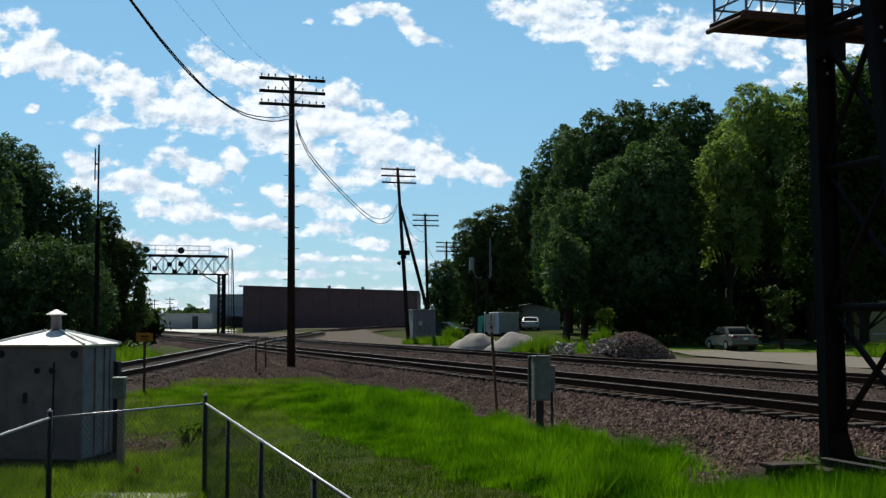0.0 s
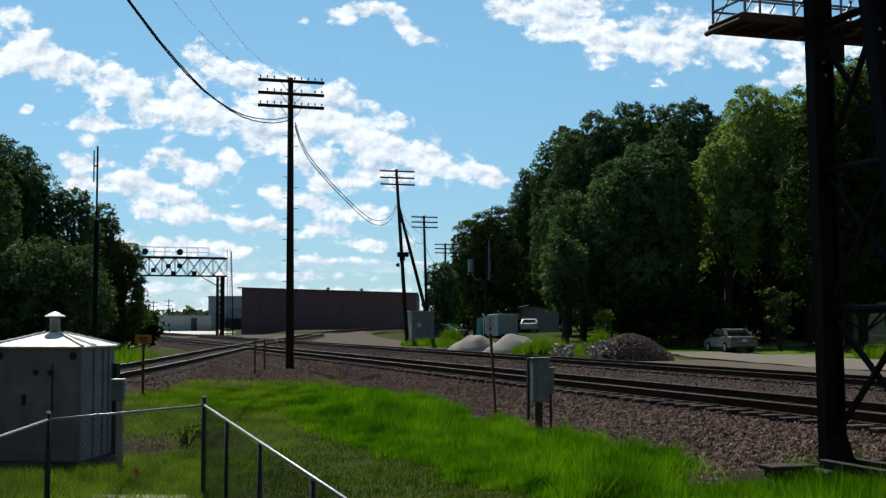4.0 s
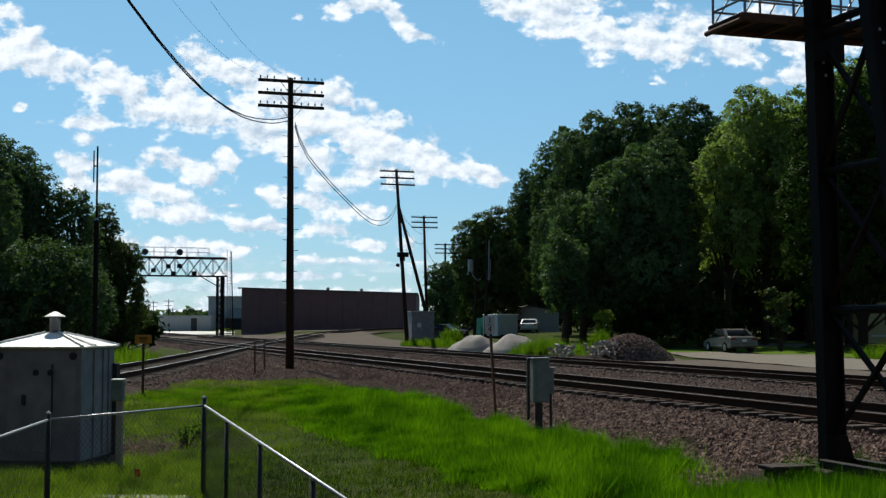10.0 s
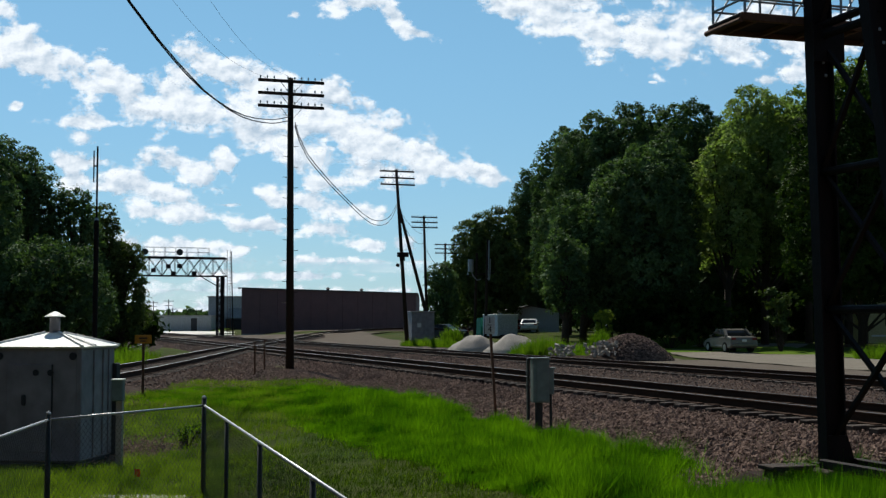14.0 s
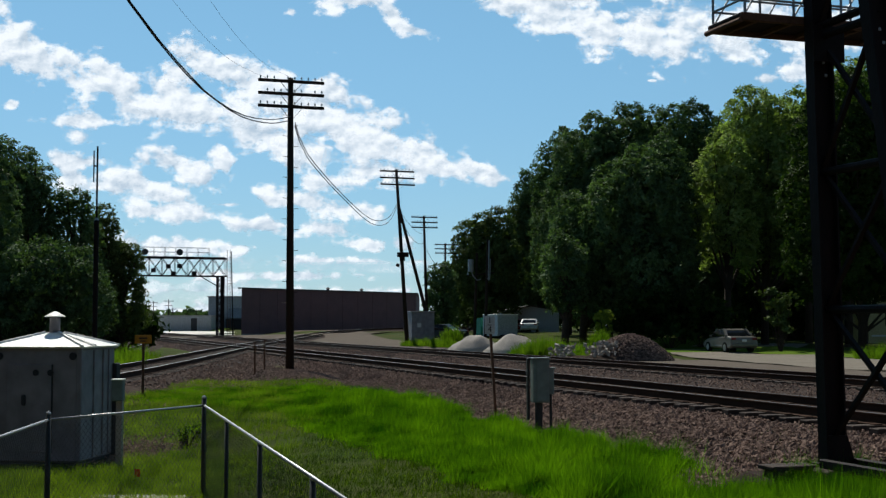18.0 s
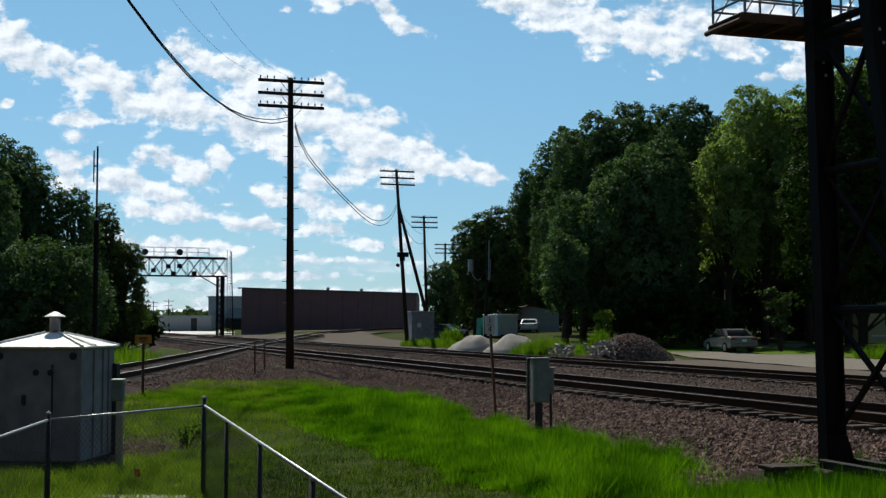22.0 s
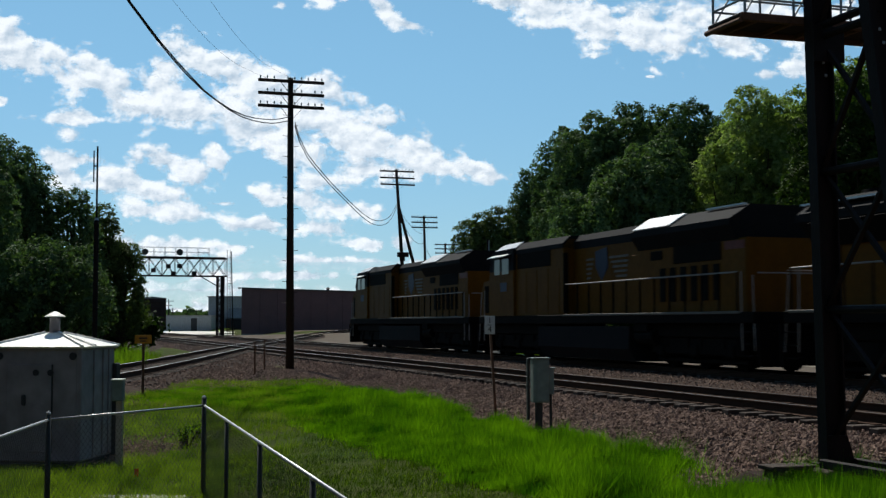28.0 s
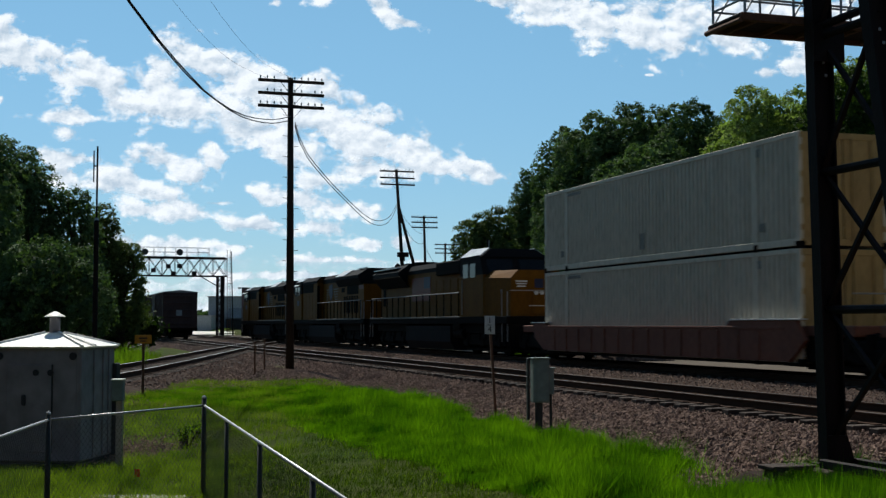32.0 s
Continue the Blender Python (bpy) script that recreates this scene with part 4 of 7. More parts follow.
shrub(a[0], 78, -0.5, 4.5, 0.95, 61, "upright light green shrub beside the street", M_LEAFMID, per=50, size=0.25)
a = on(1068, 560, 84)
shrub(a[0], 84, base(a[0], 84), 3.1, 0.85, 62, "light green leafy bush on the lawn", M_LEAFLIGHT, per=60, size=0.2)

# ---- street and lots beyond the tracks ----
def strip(name, label, cat, pts, width, z, m, kind="structure"):
    g = Geo()
    line = smooth_path(pts, 2.0)
    for i in range(len(line)):
        p, t, s = line_frame(line, i)
        for o in (-width / 2, width / 2):
            x, y = p.x + s.x * o, p.y + s.y * o
            g.v.append((x, y, base(x, y) + z))
    for i in range(len(line) - 1):
        g.f.append((2 * i, 2 * i + 1, 2 * i + 3, 2 * i + 2))
    return tagged(part(name, g, m, smooth=True), label, cat, kind=kind)


strip("road", "worn pale grey street along the far side of the tracks", "road", [P(-20, 33), P(20, 33), P(42, 33.8), P(56, 36), P(70, 42), P(86, 54)], 7.6, 0.09, M_ASPHALT)
strip("gravel_shoulder", "grey gravel shoulder between the far track and the street", "gravel", [P(-20, 26), P(20, 26), P(58, 27)], 8.0, 0.06, M_GRAVEL)
strip("gravel_lot", "pale gravel lot beside the tracks", "gravel lot", [P(80, 28.5), P(95, 27.6), P(125, 30), P(160, 37)], 7.5, 0.07, M_GRAVEL)
strip("gravel_yard", "grey gravel ground between the tracks and the warehouse", "gravel lot", [(-26.0, 140.0), (-12.0, 172.0), (8.0, 204.0)], 34.0, 0.06, M_GRAVEL)
strip("concrete_lot", "bright pale concrete yard before the far factory", "yard", [(-58.0, 240.0), (-36.0, 240.0)], 90.0, 0.12, M_PALECONC)
strip("lawn_verge", "bright mown grass strip beyond the street", "lawn", [P(-5, 49), P(45, 49), P(65, 50)], 19.0, 0.10, M_FIELD)
strip("lawn_far", "bright mown lawn by the garage", "lawn", [P(66, 42), P(84, 46), P(100, 52)], 13.0, 0.10, M_FIELD)


def heap(name, label, px0, px1, ytop, depth, m, seed, zg=-0.5, flat=0.7, rough=0.12, steep=1.9):
    a, b = on(px0, 0, depth), on(px1, 0, depth)
    r = (b[0] - a[0]) / 2
    h = on(0, ytop, depth)[2] - zg
    g = Geo()
    n, k = 28, 12
    g.v.append((0, 0, h))
    for j in range(1, k + 1):
        q = j / k
        for i in range(n):
            w = 2 * math.pi * i / n
            f = 1 + rough * noise.noise((math.cos(w) * 1.3 + seed, math.sin(w) * 1.3, q))
            zz = h * (1 - q ** steep) * (1 + rough * noise.noise((math.cos(w) * 3 * q, math.sin(w) * 3 * q, seed))) - (0.15 if j == k else 0)
            g.v.append((r * q * f * math.cos(w), r * flat * q * f * math.sin(w), zz))
    for i in range(n):
        g.f.append((0, 1 + i, 1 + (i + 1) % n))
    for j in range(k - 1):
        for i in range(n):
            i2 = (i + 1) % n
            o = 1 + j * n
            g.f.append((o + i, o + n + i, o + n + i2, o + i2))
    ob = part(name, g, m, smooth=True)
    ob.location = ((a[0] + b[0]) / 2, depth, zg)
    return tagged(ob, label, "heap"), r, h


heap("mound", "dark brown heap of crushed stone beside the street", 1034, 1192, 593, 60, M_BALLAST, 3, -0.45)
heap("mound", "smooth pale grey gravel mound", 786, 896, 594, 78, M_MOUND, 5, -0.42, 0.8, 0.2, 1.9)
heap("mound", "smooth pale grey gravel mound", 846, 970, 592, 75, M_MOUND, 8, -0.42, 0.8, 0.22, 1.6)

# ---- equipment shed ----
def shed():
    root = thing("equipment_shed", "small silver-painted steel trackside equipment shed with a white hip roof", "shed", pose(-6.38, 20.72, -0.90, 0, 0, -6))
    w, l, h = 1.5, 1.5, 1.83
    part("wall", Geo().box((0, 0, h / 2), (w, l, h), 0.04), M_SHED, root)
    hr, e = 0.215, 0.06
    c = 0.11
    rim = [(-w / 2 - e, -l / 2 - e, h), (w / 2 + e, -l / 2 - e, h), (w / 2 + e, l / 2 + e, h), (-w / 2 - e, l / 2 + e, h)]
    tops = [(-c, -c, h + hr), (c, -c, h + hr), (c, c, h + hr), (-c, c, h + hr)]
    for k in range(4):
        a, b, p, q = rim[k], rim[(k + 1) % 4], tops[(k + 1) % 4], tops[k]
        low = [(v[0] * 0.98, v[1] * 0.98, v[2] - 0.025) for v in (a, b, p, q)]
        part("roof_panel", Geo().add([a, b, p, q] + low, [(0, 1, 2, 3), (7, 6, 5, 4), (0, 4, 5, 1), (1, 5, 6, 2), (2, 6, 7, 3), (3, 7, 4, 0)]), M_SHEDROOF, root)
        part("roof_seam", Geo().bar((a[0], a[1], h + 0.012), (q[0], q[1], h + hr + 0.012), 0.03), M_SHEDROOF, root)
    for x in (0.25, 0.36):
        part("roof_seam", Geo().bar((w / 2 + e, -x, h + 0.015), (c, -0.08, h + hr + 0.015), 0.022), M_SHEDROOF, root)
    part("eave", Geo().box((0, 0, h - 0.03), (w + e, l + e, 0.05), 0.01), M_SHED, root)
    part("vent_collar", Geo().lathe(((0.13, 0), (0.12, 0.03), (0.09, 0.04)), 16, (0, 0, h + hr - 0.02)), M_SHED, root)
    part("vent_pipe", Geo().tube((0, 0, h + hr - 0.05), (0, 0, h + hr + 0.28), 0.085, n=16), M_SHED, root, smooth=True)
    part("vent_cap", Geo().lathe(((0.165, 0.0), (0.17, 0.012), (0.02, 0.09)), 18, (0, 0, h + hr + 0.26)), M_SHEDROOF, root, "white cone cap")
    f = -l / 2
    d = part("door", Geo().box((-0.08, f - 0.01, 0.86), (0.74, 0.026, 1.38), 0.006), M_SHED, root, "flat painted steel door")
    part("door_edge", Geo().box((0.295, f - 0.012, 0.86), (0.02, 0.02, 1.38)), M_DARKDOOR, d)
    part("handle", Geo().box((-0.16, f - 0.035, 0.99), (0.07, 0.03, 0.17), 0.012), M_DARKDOOR, d)
    for x in (0.03, 0.27):
        part("knob", Geo().tube((x, f - 0.035, 1.42), (x, f - 0.01, 1.42), 0.05, n=12), M_DARKDOOR, d)
    for x in (-0.58, 0.63):
        part("vent_cover", Geo().tube((x, f - 0.025, 1.68), (x, f, 1.68), 0.06, n=14), M_DARKDOOR, root)
    part("corner_trim", Geo().box((w / 2 - 0.02, f + 0.03, h / 2), (0.09, 0.09, h - 0.06), 0.015), M_SHED, root)
    for y in (-0.2, 0.2, 0.45):
        part("side_rib", Geo().box((w / 2 + 0.012, y, h / 2), (0.03, 0.05, h - 0.12), 0.008), M_SHED, root)
    part("corner_post", Geo().box((w / 2 + 0.03, l / 2 - 0.04, h / 2 - 0.15), (0.10, 0.16, h - 0.3), 0.01), M_DARKDOOR, root, "dark cable duct")
    part("skid", Geo().box((0, 0, -0.03), (w - 0.05, l - 0.05, 0.12), 0.01), M_DARKDOOR, root)


shed()


def meter_post():
    a = on(214, 672, 19.6)
    root = thing("meter_box", "grey metal meter box on a galvanised post beside the shed", "utility box", pose(a[0], a[1], -0.92))
    h = a[2] + 0.92
    part("post", Geo().box((0, 0.05, h / 2), (0.10, 0.10, h), 0.008), M_GALV, root)
    b = part("box", Geo().box((0, -0.06, h - 0.16), (0.17, 0.16, 0.32), 0.012), M_BOX, root)
    part("lid", Geo().box((0, -0.06, h + 0.01), (0.19, 0.19, 0.02), 0.004), M_SHEDROOF, b)


meter_post()


def antenna():
    a = on(169, 258, 30.5)
    root = thing("radio_mast", "slim dark radio mast with a folded dipole antenna", "antenna", pose(a[0], a[1], -1.0))
    t = a[2] + 1.0
    zt = on(169, 390, 30.5)[2] + 1.0
    part("mast", Geo().tube((0, 0, -0.3), (0, 0, zt), 0.065, 0.06, 10), M_STEEL, root)
    part("cap", Geo().lathe(((0.06, 0), (0.04, 0.06)), 10, (0, 0, zt)), M_GALV, root)
    part("aerial", Geo().tube((0, 0, zt), (0, 0, t), 0.026, 0.022, 8), M_STEEL, root)
    z1, z0 = t - 0.1, t - 0.88
    part("dipole", Geo().tube((-0.085, 0, z0), (-0.085, 0, z1), 0.018, n=6), M_STEEL, root)
    part("dipole_arm", Geo().bar((-0.085, 0, t - 0.48), (0, 0, t - 0.48), 0.035), M_STEEL, root)


antenna()


# ---- chain-link fence ----
def fence():
    zt = 0.25
    pts = [Vector((-3.35, 4.2)), Vector((-4.27, 13.7)), Vector((-3.05, 16.15)), Vector((-0.15, 6.0))]
    root = thing("fence", "grey galvanised chain-link fence with round posts and a top rail", "fence")
    def post(p, r, top):
        part("post", Geo().tube((p.x, p.y, base(p.x, p.y) - 0.2), (p.x, p.y, top), r, n=10), M_GALVDARK, root, smooth=True)
        part("post_cap", Geo().lathe(((r * 1.05, 0), (r, 0.015), (0.01, 0.035)), 10, (p.x, p.y, top)), M_GALV, root)
    for a, b, n in ((pts[0], pts[1], 4), (pts[1], pts[2], 1), (pts[2], pts[3], 4)):
        part("top_rail", Geo().tube((a.x, a.y, zt), (b.x, b.y, zt), 0.015, n=10), M_GALV, root, smooth=True)
        for i in range(1, n):
            p = a + (b - a) * (i / n)
            post(p, 0.022, zt - 0.02)
        # woven wire: two families of slanting wires
        g = Geo()
        L = (b - a).length
        z0 = -0.88
        H = zt - 0.03 - z0
        step = 0.075
        k = int((L + H) / step)
        d = (b - a).normalized()
        for i in range(k):
            s0 = i * step - H
            lo, hi = max(0.0, -s0), min(H, L - s0)
            if hi <= lo:
                continue
            for fl in (0, 1):
                q0, q1 = (s0 + lo, s0 + hi)
                if fl:
                    q0, q1 = L - q0, L - q1
                p0, p1 = a + d * q0, a + d * q1
                g.tube((p0.x, p0.y, z0 + lo), (p1.x, p1.y, z0 + hi), 0.0017, n=3, caps=False)
        tagged(part("wire_mesh", g, M_GALVDARK, root, "fine woven grey wire mesh"), kind="stuff")
        part("bottom_wire", Geo().tube((a.x, a.y, z0), (b.x, b.y, z0), 0.006, n=5), M_GALVDARK, root)
    post(pts[1], 0.030, zt + 0.06)
    post(pts[2], 0.030, zt + 0.09)


fence()


# ---- trackside boxes and signs ----
def control_box():
    a = on(950, 748, 23.0)
    z = -0.62
    root = thing("control_box", "grey-green steel railway control cabinet on a post in the grass", "utility box", pose(a[0], 23.0, z, 0, 0, 8))
    top = on(950, 634, 23.0)[2] - z
    part("post", Geo().box((0.03, 0.02, top / 2 - 0.2), (0.12, 0.12, top - 0.2), 0.01), M_GALVDARK, root)
    c = part("cabinet", Geo().box((0.05, 0, top - 0.40), (0.30, 0.26, 0.80), 0.012), M_BOX, root)
    part("door", Geo().box((0.07, -0.135, top - 0.40), (0.22, 0.015, 0.74), 0.004), M_BOX, c)
    part("hood", Geo().box((0.05, -0.01, top + 0.005), (0.33, 0.30, 0.02), 0.005), M_BOX, c)
    part("side_panel", Geo().box((-0.17, 0.0, top - 0.56), (0.045, 0.10, 1.12), 0.008), M_GALVDARK, root)
    b = part("small_box", Geo().box((0.25, 0, top - 0.42), (0.09, 0.16, 0.46), 0.01), M_BOX, root)
    part("lid", Geo().box((0.26, 0, top - 0.18), (0.13, 0.19, 0.025), 0.005), M_BOX, b)
    part("conduit", Geo().tube((0.25, 0, 0), (0.25, 0, top - 0.6), 0.025), M_GALVDARK, root)
    part("conduit", Geo().tube((-0.05, -0.1, 0), (-0.05, -0.1, top + 0.03), 0.014), M_GALVDARK, root)


control_box()


def text_mesh(body, size):
    cu = bpy.data.curves.new("text", "FONT")
    cu.body, cu.size, cu.extrude, cu.align_x, cu.align_y = body, size, 0.004, "CENTER", "CENTER"
    ob = bpy.data.objects.new("text", cu)
    scene.collection.objects.link(ob)
    me = bpy.data.meshes.new_from_object(ob.evaluated_get(bpy.context.evaluated_depsgraph_get()))
    bpy.data.objects.remove(ob)
    bpy.data.curves.remove(cu)
    return me


def mile_sign():
    d = 25.9
    b, t = on(878, 725, d), on(866, 560, d)
    z = -0.55
    root = thing("mile_sign", "white quarter-mile marker board on a leaning dark steel post", "sign", pose(b[0], d, z, 0, 0, 6))
    h = t[2] - z
    lx = (t[0] - b[0])
    part("post", Geo().bar((0, 0, -0.3), (lx, 0, h - 0.02), 0.085, 0.05), M_RUST, root)
    bd = part("board", Geo().box((lx - 0.0, -0.04, h - 0.18), (0.21, 0.012, 0.37), 0.003), M_SIGNWHITE, root)
    for body, dz, s in (("1", -0.09, 0.17), ("4", -0.27, 0.17)):
        ob = part("numeral", text_mesh(body, s), M_BLACK, bd)
        ob.matrix_basis = pose(lx, -0.051, h + dz, 90, 0, 0)
    part("numeral", Geo().box((lx, -0.05, h - 0.18), (0.11, 0.004, 0.012)), M_BLACK, bd)


mile_sign()


def small_sign(px, ytop, ybase, depth, w, h, m, name, label, zg=-0.6, rz=0, board=True):
    b, t = on(px, ybase, depth), on(px, ytop, depth)
    root = thing(name, label, "sign", pose(b[0], depth, zg, 0, 0, rz))
    H = t[2] - zg
    part("post", Geo().box((0, 0.02, H / 2 - 0.1), (0.06, 0.03, H + 0.1), 0.004), M_RUST, root)
    if board:
        bd = part("board", Geo().box((0, -0.01, H - h / 2), (w, 0.012, h), 0.003), m, root)
        part("lettering", Geo().box((0, -0.019, H - h * 0.4), (w * 0.5, 0.004, h * 0.22)), M_RUST, bd)
        part("lettering", Geo().box((0, -0.019, H - h * 0.72), (w * 0.35, 0.004, h * 0.15)), M_RUST, bd)


small_sign(255, 593, 712, 30, 0.40, 0.20, M_ORANGE, "orange_sign", "faded orange-yellow sign board on a thin post", -0.62)
small_sign(452, 601, 664, 42, 0.06, 0.2, M_RUST, "marker_post", "thin rusty marker post in the ballast", -0.5, board=False)
small_sign(469, 599, 650, 46, 0.06, 0.2, M_RUST, "marker_post", "thin rusty marker post in the ballast", -0.45, board=False)


# ---- vehicles and buildings beyond the tracks ----
def car(px, depth, zg, rz, paint, label, length=4.6):
    a = on(px, 600, depth)
    zg = max(zg, base(a[0], depth) + 0.1)
    root = thing("car", label, "car", pose(a[0], depth, zg, 0, 0, rz), "parked cars")
    k = length / 4.6
    w = 0.88
    side = [(-2.25, 0.30), (2.2, 0.30), (2.28, 0.55), (2.2, 0.74), (1.1, 0.92), (0.35, 1.38), (-1.0, 1.42), (-1.75, 1.02), (-2.22, 0.95), (-2.3, 0.6)]
    low = [(-2.2, 0.26), (2.15, 0.26), (2.28, 0.46), (2.2, 0.64), (1.75, 0.78), (1.0, 0.90), (-0.6, 0.93), (-1.6, 0.97), (-2.15, 0.95), (-2.3, 0.82), (-2.32, 0.45)]
    cab = [(1.15, 0.86), (0.62, 1.16), (0.25, 1.34), (-0.35, 1.41), (-0.8, 1.37), (-1.15, 1.2), (-1.55, 0.94)]
    g = Geo()
    n = len(low)
    vs = [(-w * (0.97 if z > 0.6 else 1), y * k, z) for y, z in low] + [(w * (0.97 if z > 0.6 else 1), y * k, z) for y, z in low]
    g.add(vs, [tuple(range(n)), tuple(range(n, 2 * n))[::-1]] + [(i, n + i, n + (i + 1) % n, (i + 1) % n) for i in range(n)])
    body = part("body", g, paint, root)
    md = body.modifiers.new("bevel", "BEVEL")
    md.width, md.segments, md.limit_method = 0.11, 4, "ANGLE"
    g = Geo()
    n = len(cab)
    vs = [(-w * (0.94 if z < 1.2 else 0.74), y * k, z) for y, z in cab] + [(w * (0.94 if z < 1.2 else 0.74), y * k, z) for y, z in cab]
    g.add(vs, [tuple(range(n)), tuple(range(n, 2 * n))[::-1]] + [(i, n + i, n + (i + 1) % n, (i + 1) % n) for i in range(n)])
    gh = part("glasshouse", g, M_GLASSDARK, root, "dark tinted glass")
    md = gh.modifiers.new("bevel", "BEVEL")
    md.width, md.segments, md.limit_method = 0.07, 3, "ANGLE"
    part("roof", Geo().prism(((-0.95 * k, 1.33), (-0.8 * k, 1.385), (-0.35 * k, 1.425), (0.1 * k, 1.39), (0.3 * k, 1.33), (0.28 * k, 1.30), (-0.35 * k, 1.36), (-0.92 * k, 1.30)), -0.66, 0.66, 0), paint, root)
    for sx in (-1, 1):
        for y in (-0.35, 0.95):
            part("pillar", Geo().bar((sx * w * 0.9, (y - 0.05) * k * (1.2 if y > 0 else 1), 0.92), (sx * w * 0.75, (y * 0.4 - 0.1) * k, 1.40), 0.07), paint, root)
        part("pillar", Geo().bar((sx * w * 0.92, -1.5 * k, 0.96), (sx * w * 0.76, -0.85 * k, 1.37), 0.15), paint, root)
        part("tail_light", Geo().box((sx * 0.68, -2.29 * k, 0.82), (0.3, 0.06, 0.14), 0.02), M_CARRED, root, "red tail light")
        part("mirror", Geo().box((sx * 0.95, 0.75 * k, 0.98), (0.16, 0.1, 0.12), 0.03), paint, root)
        for y in (-1.35, 1.4):
            wh = part("wheel", Geo().tube((sx * 0.70, y * k, 0.31), (sx * 0.90, y * k, 0.31), 0.31, n=18), M_TYRE, root)
            part("hubcap", Geo().tube((sx * 0.89, y * k, 0.31), (sx * 0.91, y * k, 0.31), 0.19, n=14), M_GALV, wh)
    part("bumper", Geo().box((0, -2.3 * k, 0.45), (1.7, 0.14, 0.2), 0.04), paint, root)
    part("number_plate", Geo().box((0, -2.34 * k, 0.72), (0.3, 0.02, 0.14)), M_SIGNWHITE, root)
    return root


car(1290, 77, -0.50, 13, M_CARSILVER, "silver sedan parked on the street under the trees", 3.9)
car(937, 134, 0.0, -6, M_CARWHITE, "white sedan parked beside the garage", 4.2)
car(924, 150, 0.1, -10, M_CARRED, "dark red car parked beside the white sedan", 4.4)
car(778, 108, -0.36, 60, M_CARDARK, "dark blue pickup-sized car parked behind the poles", 4.8)


def box_truck():
    a = on(893, 600, 112)
    root = thing("box_truck", "white box truck with a green cab parked beyond the gravel mounds", "truck", pose(a[0], 112, -0.4, 0, 0, 24))
    part("cargo_box", Geo().box((0, 0.9, 1.6), (2.0, 3.0, 1.9), 0.04), M_GREYMETAL, root)
    part("roof_edge", Geo().box((0, 0.9, 2.56), (2.06, 3.06, 0.06), 0.02), M_SHEDROOF, root)
    part("chassis", Geo().box((0, 0, 0.62), (1.4, 5.0, 0.22), 0.02), M_LOCODARK, root)
    part("cab", Geo().prism(((2.95, 0.5), (4.4, 0.5), (4.4, 1.25), (4.0, 2.2), (2.95, 2.3)), -0.95, 0.95, 0), M_TEAL, root, "green cab")
    part("windscreen", Geo().prism(((4.02, 1.4), (4.36, 1.35), (4.05, 2.1), (3.9, 2.1)), -0.8, 0.8, 0), M_GLASSDARK, root)
    for sx in (-1, 1):
        for y in (-1.2, 3.5):
            part("wheel", Geo().tube((sx * 0.62, y, 0.4), (sx * 0.95, y, 0.4), 0.40, n=16), M_TYRE, root)


box_truck()


def garage():
    a = on(940, 588, 152)
    root = thing("garage", "grey metal-sided garage with a low gable roof", "garage", pose(a[0], 152, base(a[0], 152), 0, 0, 4))
    w, l, h, hr = 6.7, 7.0, 2.9 - base(a[0], 152), 3.45 - base(a[0], 152)
    g = Geo().prism(((-w / 2, 0), (w / 2, 0), (w / 2, h), (0, hr), (-w / 2, h)), 0, l, 1)
    part("wall", g, M_GREYMETAL, root)
    for sx in (-1, 1):
        part("roof", Geo().add([(sx * (w / 2 + 0.3), -0.3, h - 0.08), (0, -0.3, hr + 0.03), (0, l + 0.3, hr + 0.03), (sx * (w / 2 + 0.3), l + 0.3, h - 0.08),
                                (sx * (w / 2 + 0.3), -0.3, h + 0.04), (0, -0.3, hr + 0.15), (0, l + 0.3, hr + 0.15), (sx * (w / 2 + 0.3), l + 0.3, h + 0.04)],
                               [(0, 1, 2, 3), (7, 6, 5, 4), (0, 4, 5, 1), (1, 5, 6, 2), (2, 6, 7, 3), (3, 7, 4, 0)]), M_SHINGLE, root)


garage()


def relay_cabin():
    a = on(745, 600, 96)
    root = thing("relay_cabin", "weathered grey metal relay cabin beside the leaning pole", "cabin", pose(a[0], 96, -0.4, 0, 0, 12))
    h = on(0, 553, 96)[2] + 0.4
    part("wall", Geo().box((0, 0, h / 2), (1.75, 1.7, h), 0.03), M_SHED, root)
    part("roof", Geo().box((0, 0, h + 0.03), (1.9, 1.85, 0.07), 0.02), M_GREYROOF, root)
    part("door", Geo().box((-0.3, -0.87, h / 2 - 0.05), (0.75, 0.04, h - 0.4), 0.01), M_SHED, root)
    part("notice", Geo().box((-0.3, -0.90, h * 0.62), (0.3, 0.01, 0.3)), M_SIGNWHITE, root)


relay_cabin()


def house():
    a = on(1562, 560, 100)
    root = thing("house", "cream-sided house half hidden behind the trees", "house", pose(a[0], 100, -0.5, 0, 0, 5))
    w, l, h = 9.0, 8.0, 4.2
    part("wall", Geo().box((w / 2 - 1.2, l / 2, h / 2), (w, l, h), 0.03), M_HOUSE, root)
    part("roof", Geo().prism(((-1.7, h), (w - 0.7, h), (w / 2 - 1.2, h + 2.6)), -0.4, l + 0.4, 1), M_SHINGLE, root)
    part("window", Geo().box((0.6, -0.04, 2.3), (0.9, 0.06, 1.3), 0.01), M_GLASSDARK, root)
    part("porch_rail", Geo().box((1.0, -1.2, 0.9), (5, 0.08, 0.12)), M_SIGNWHITE, root)


house()


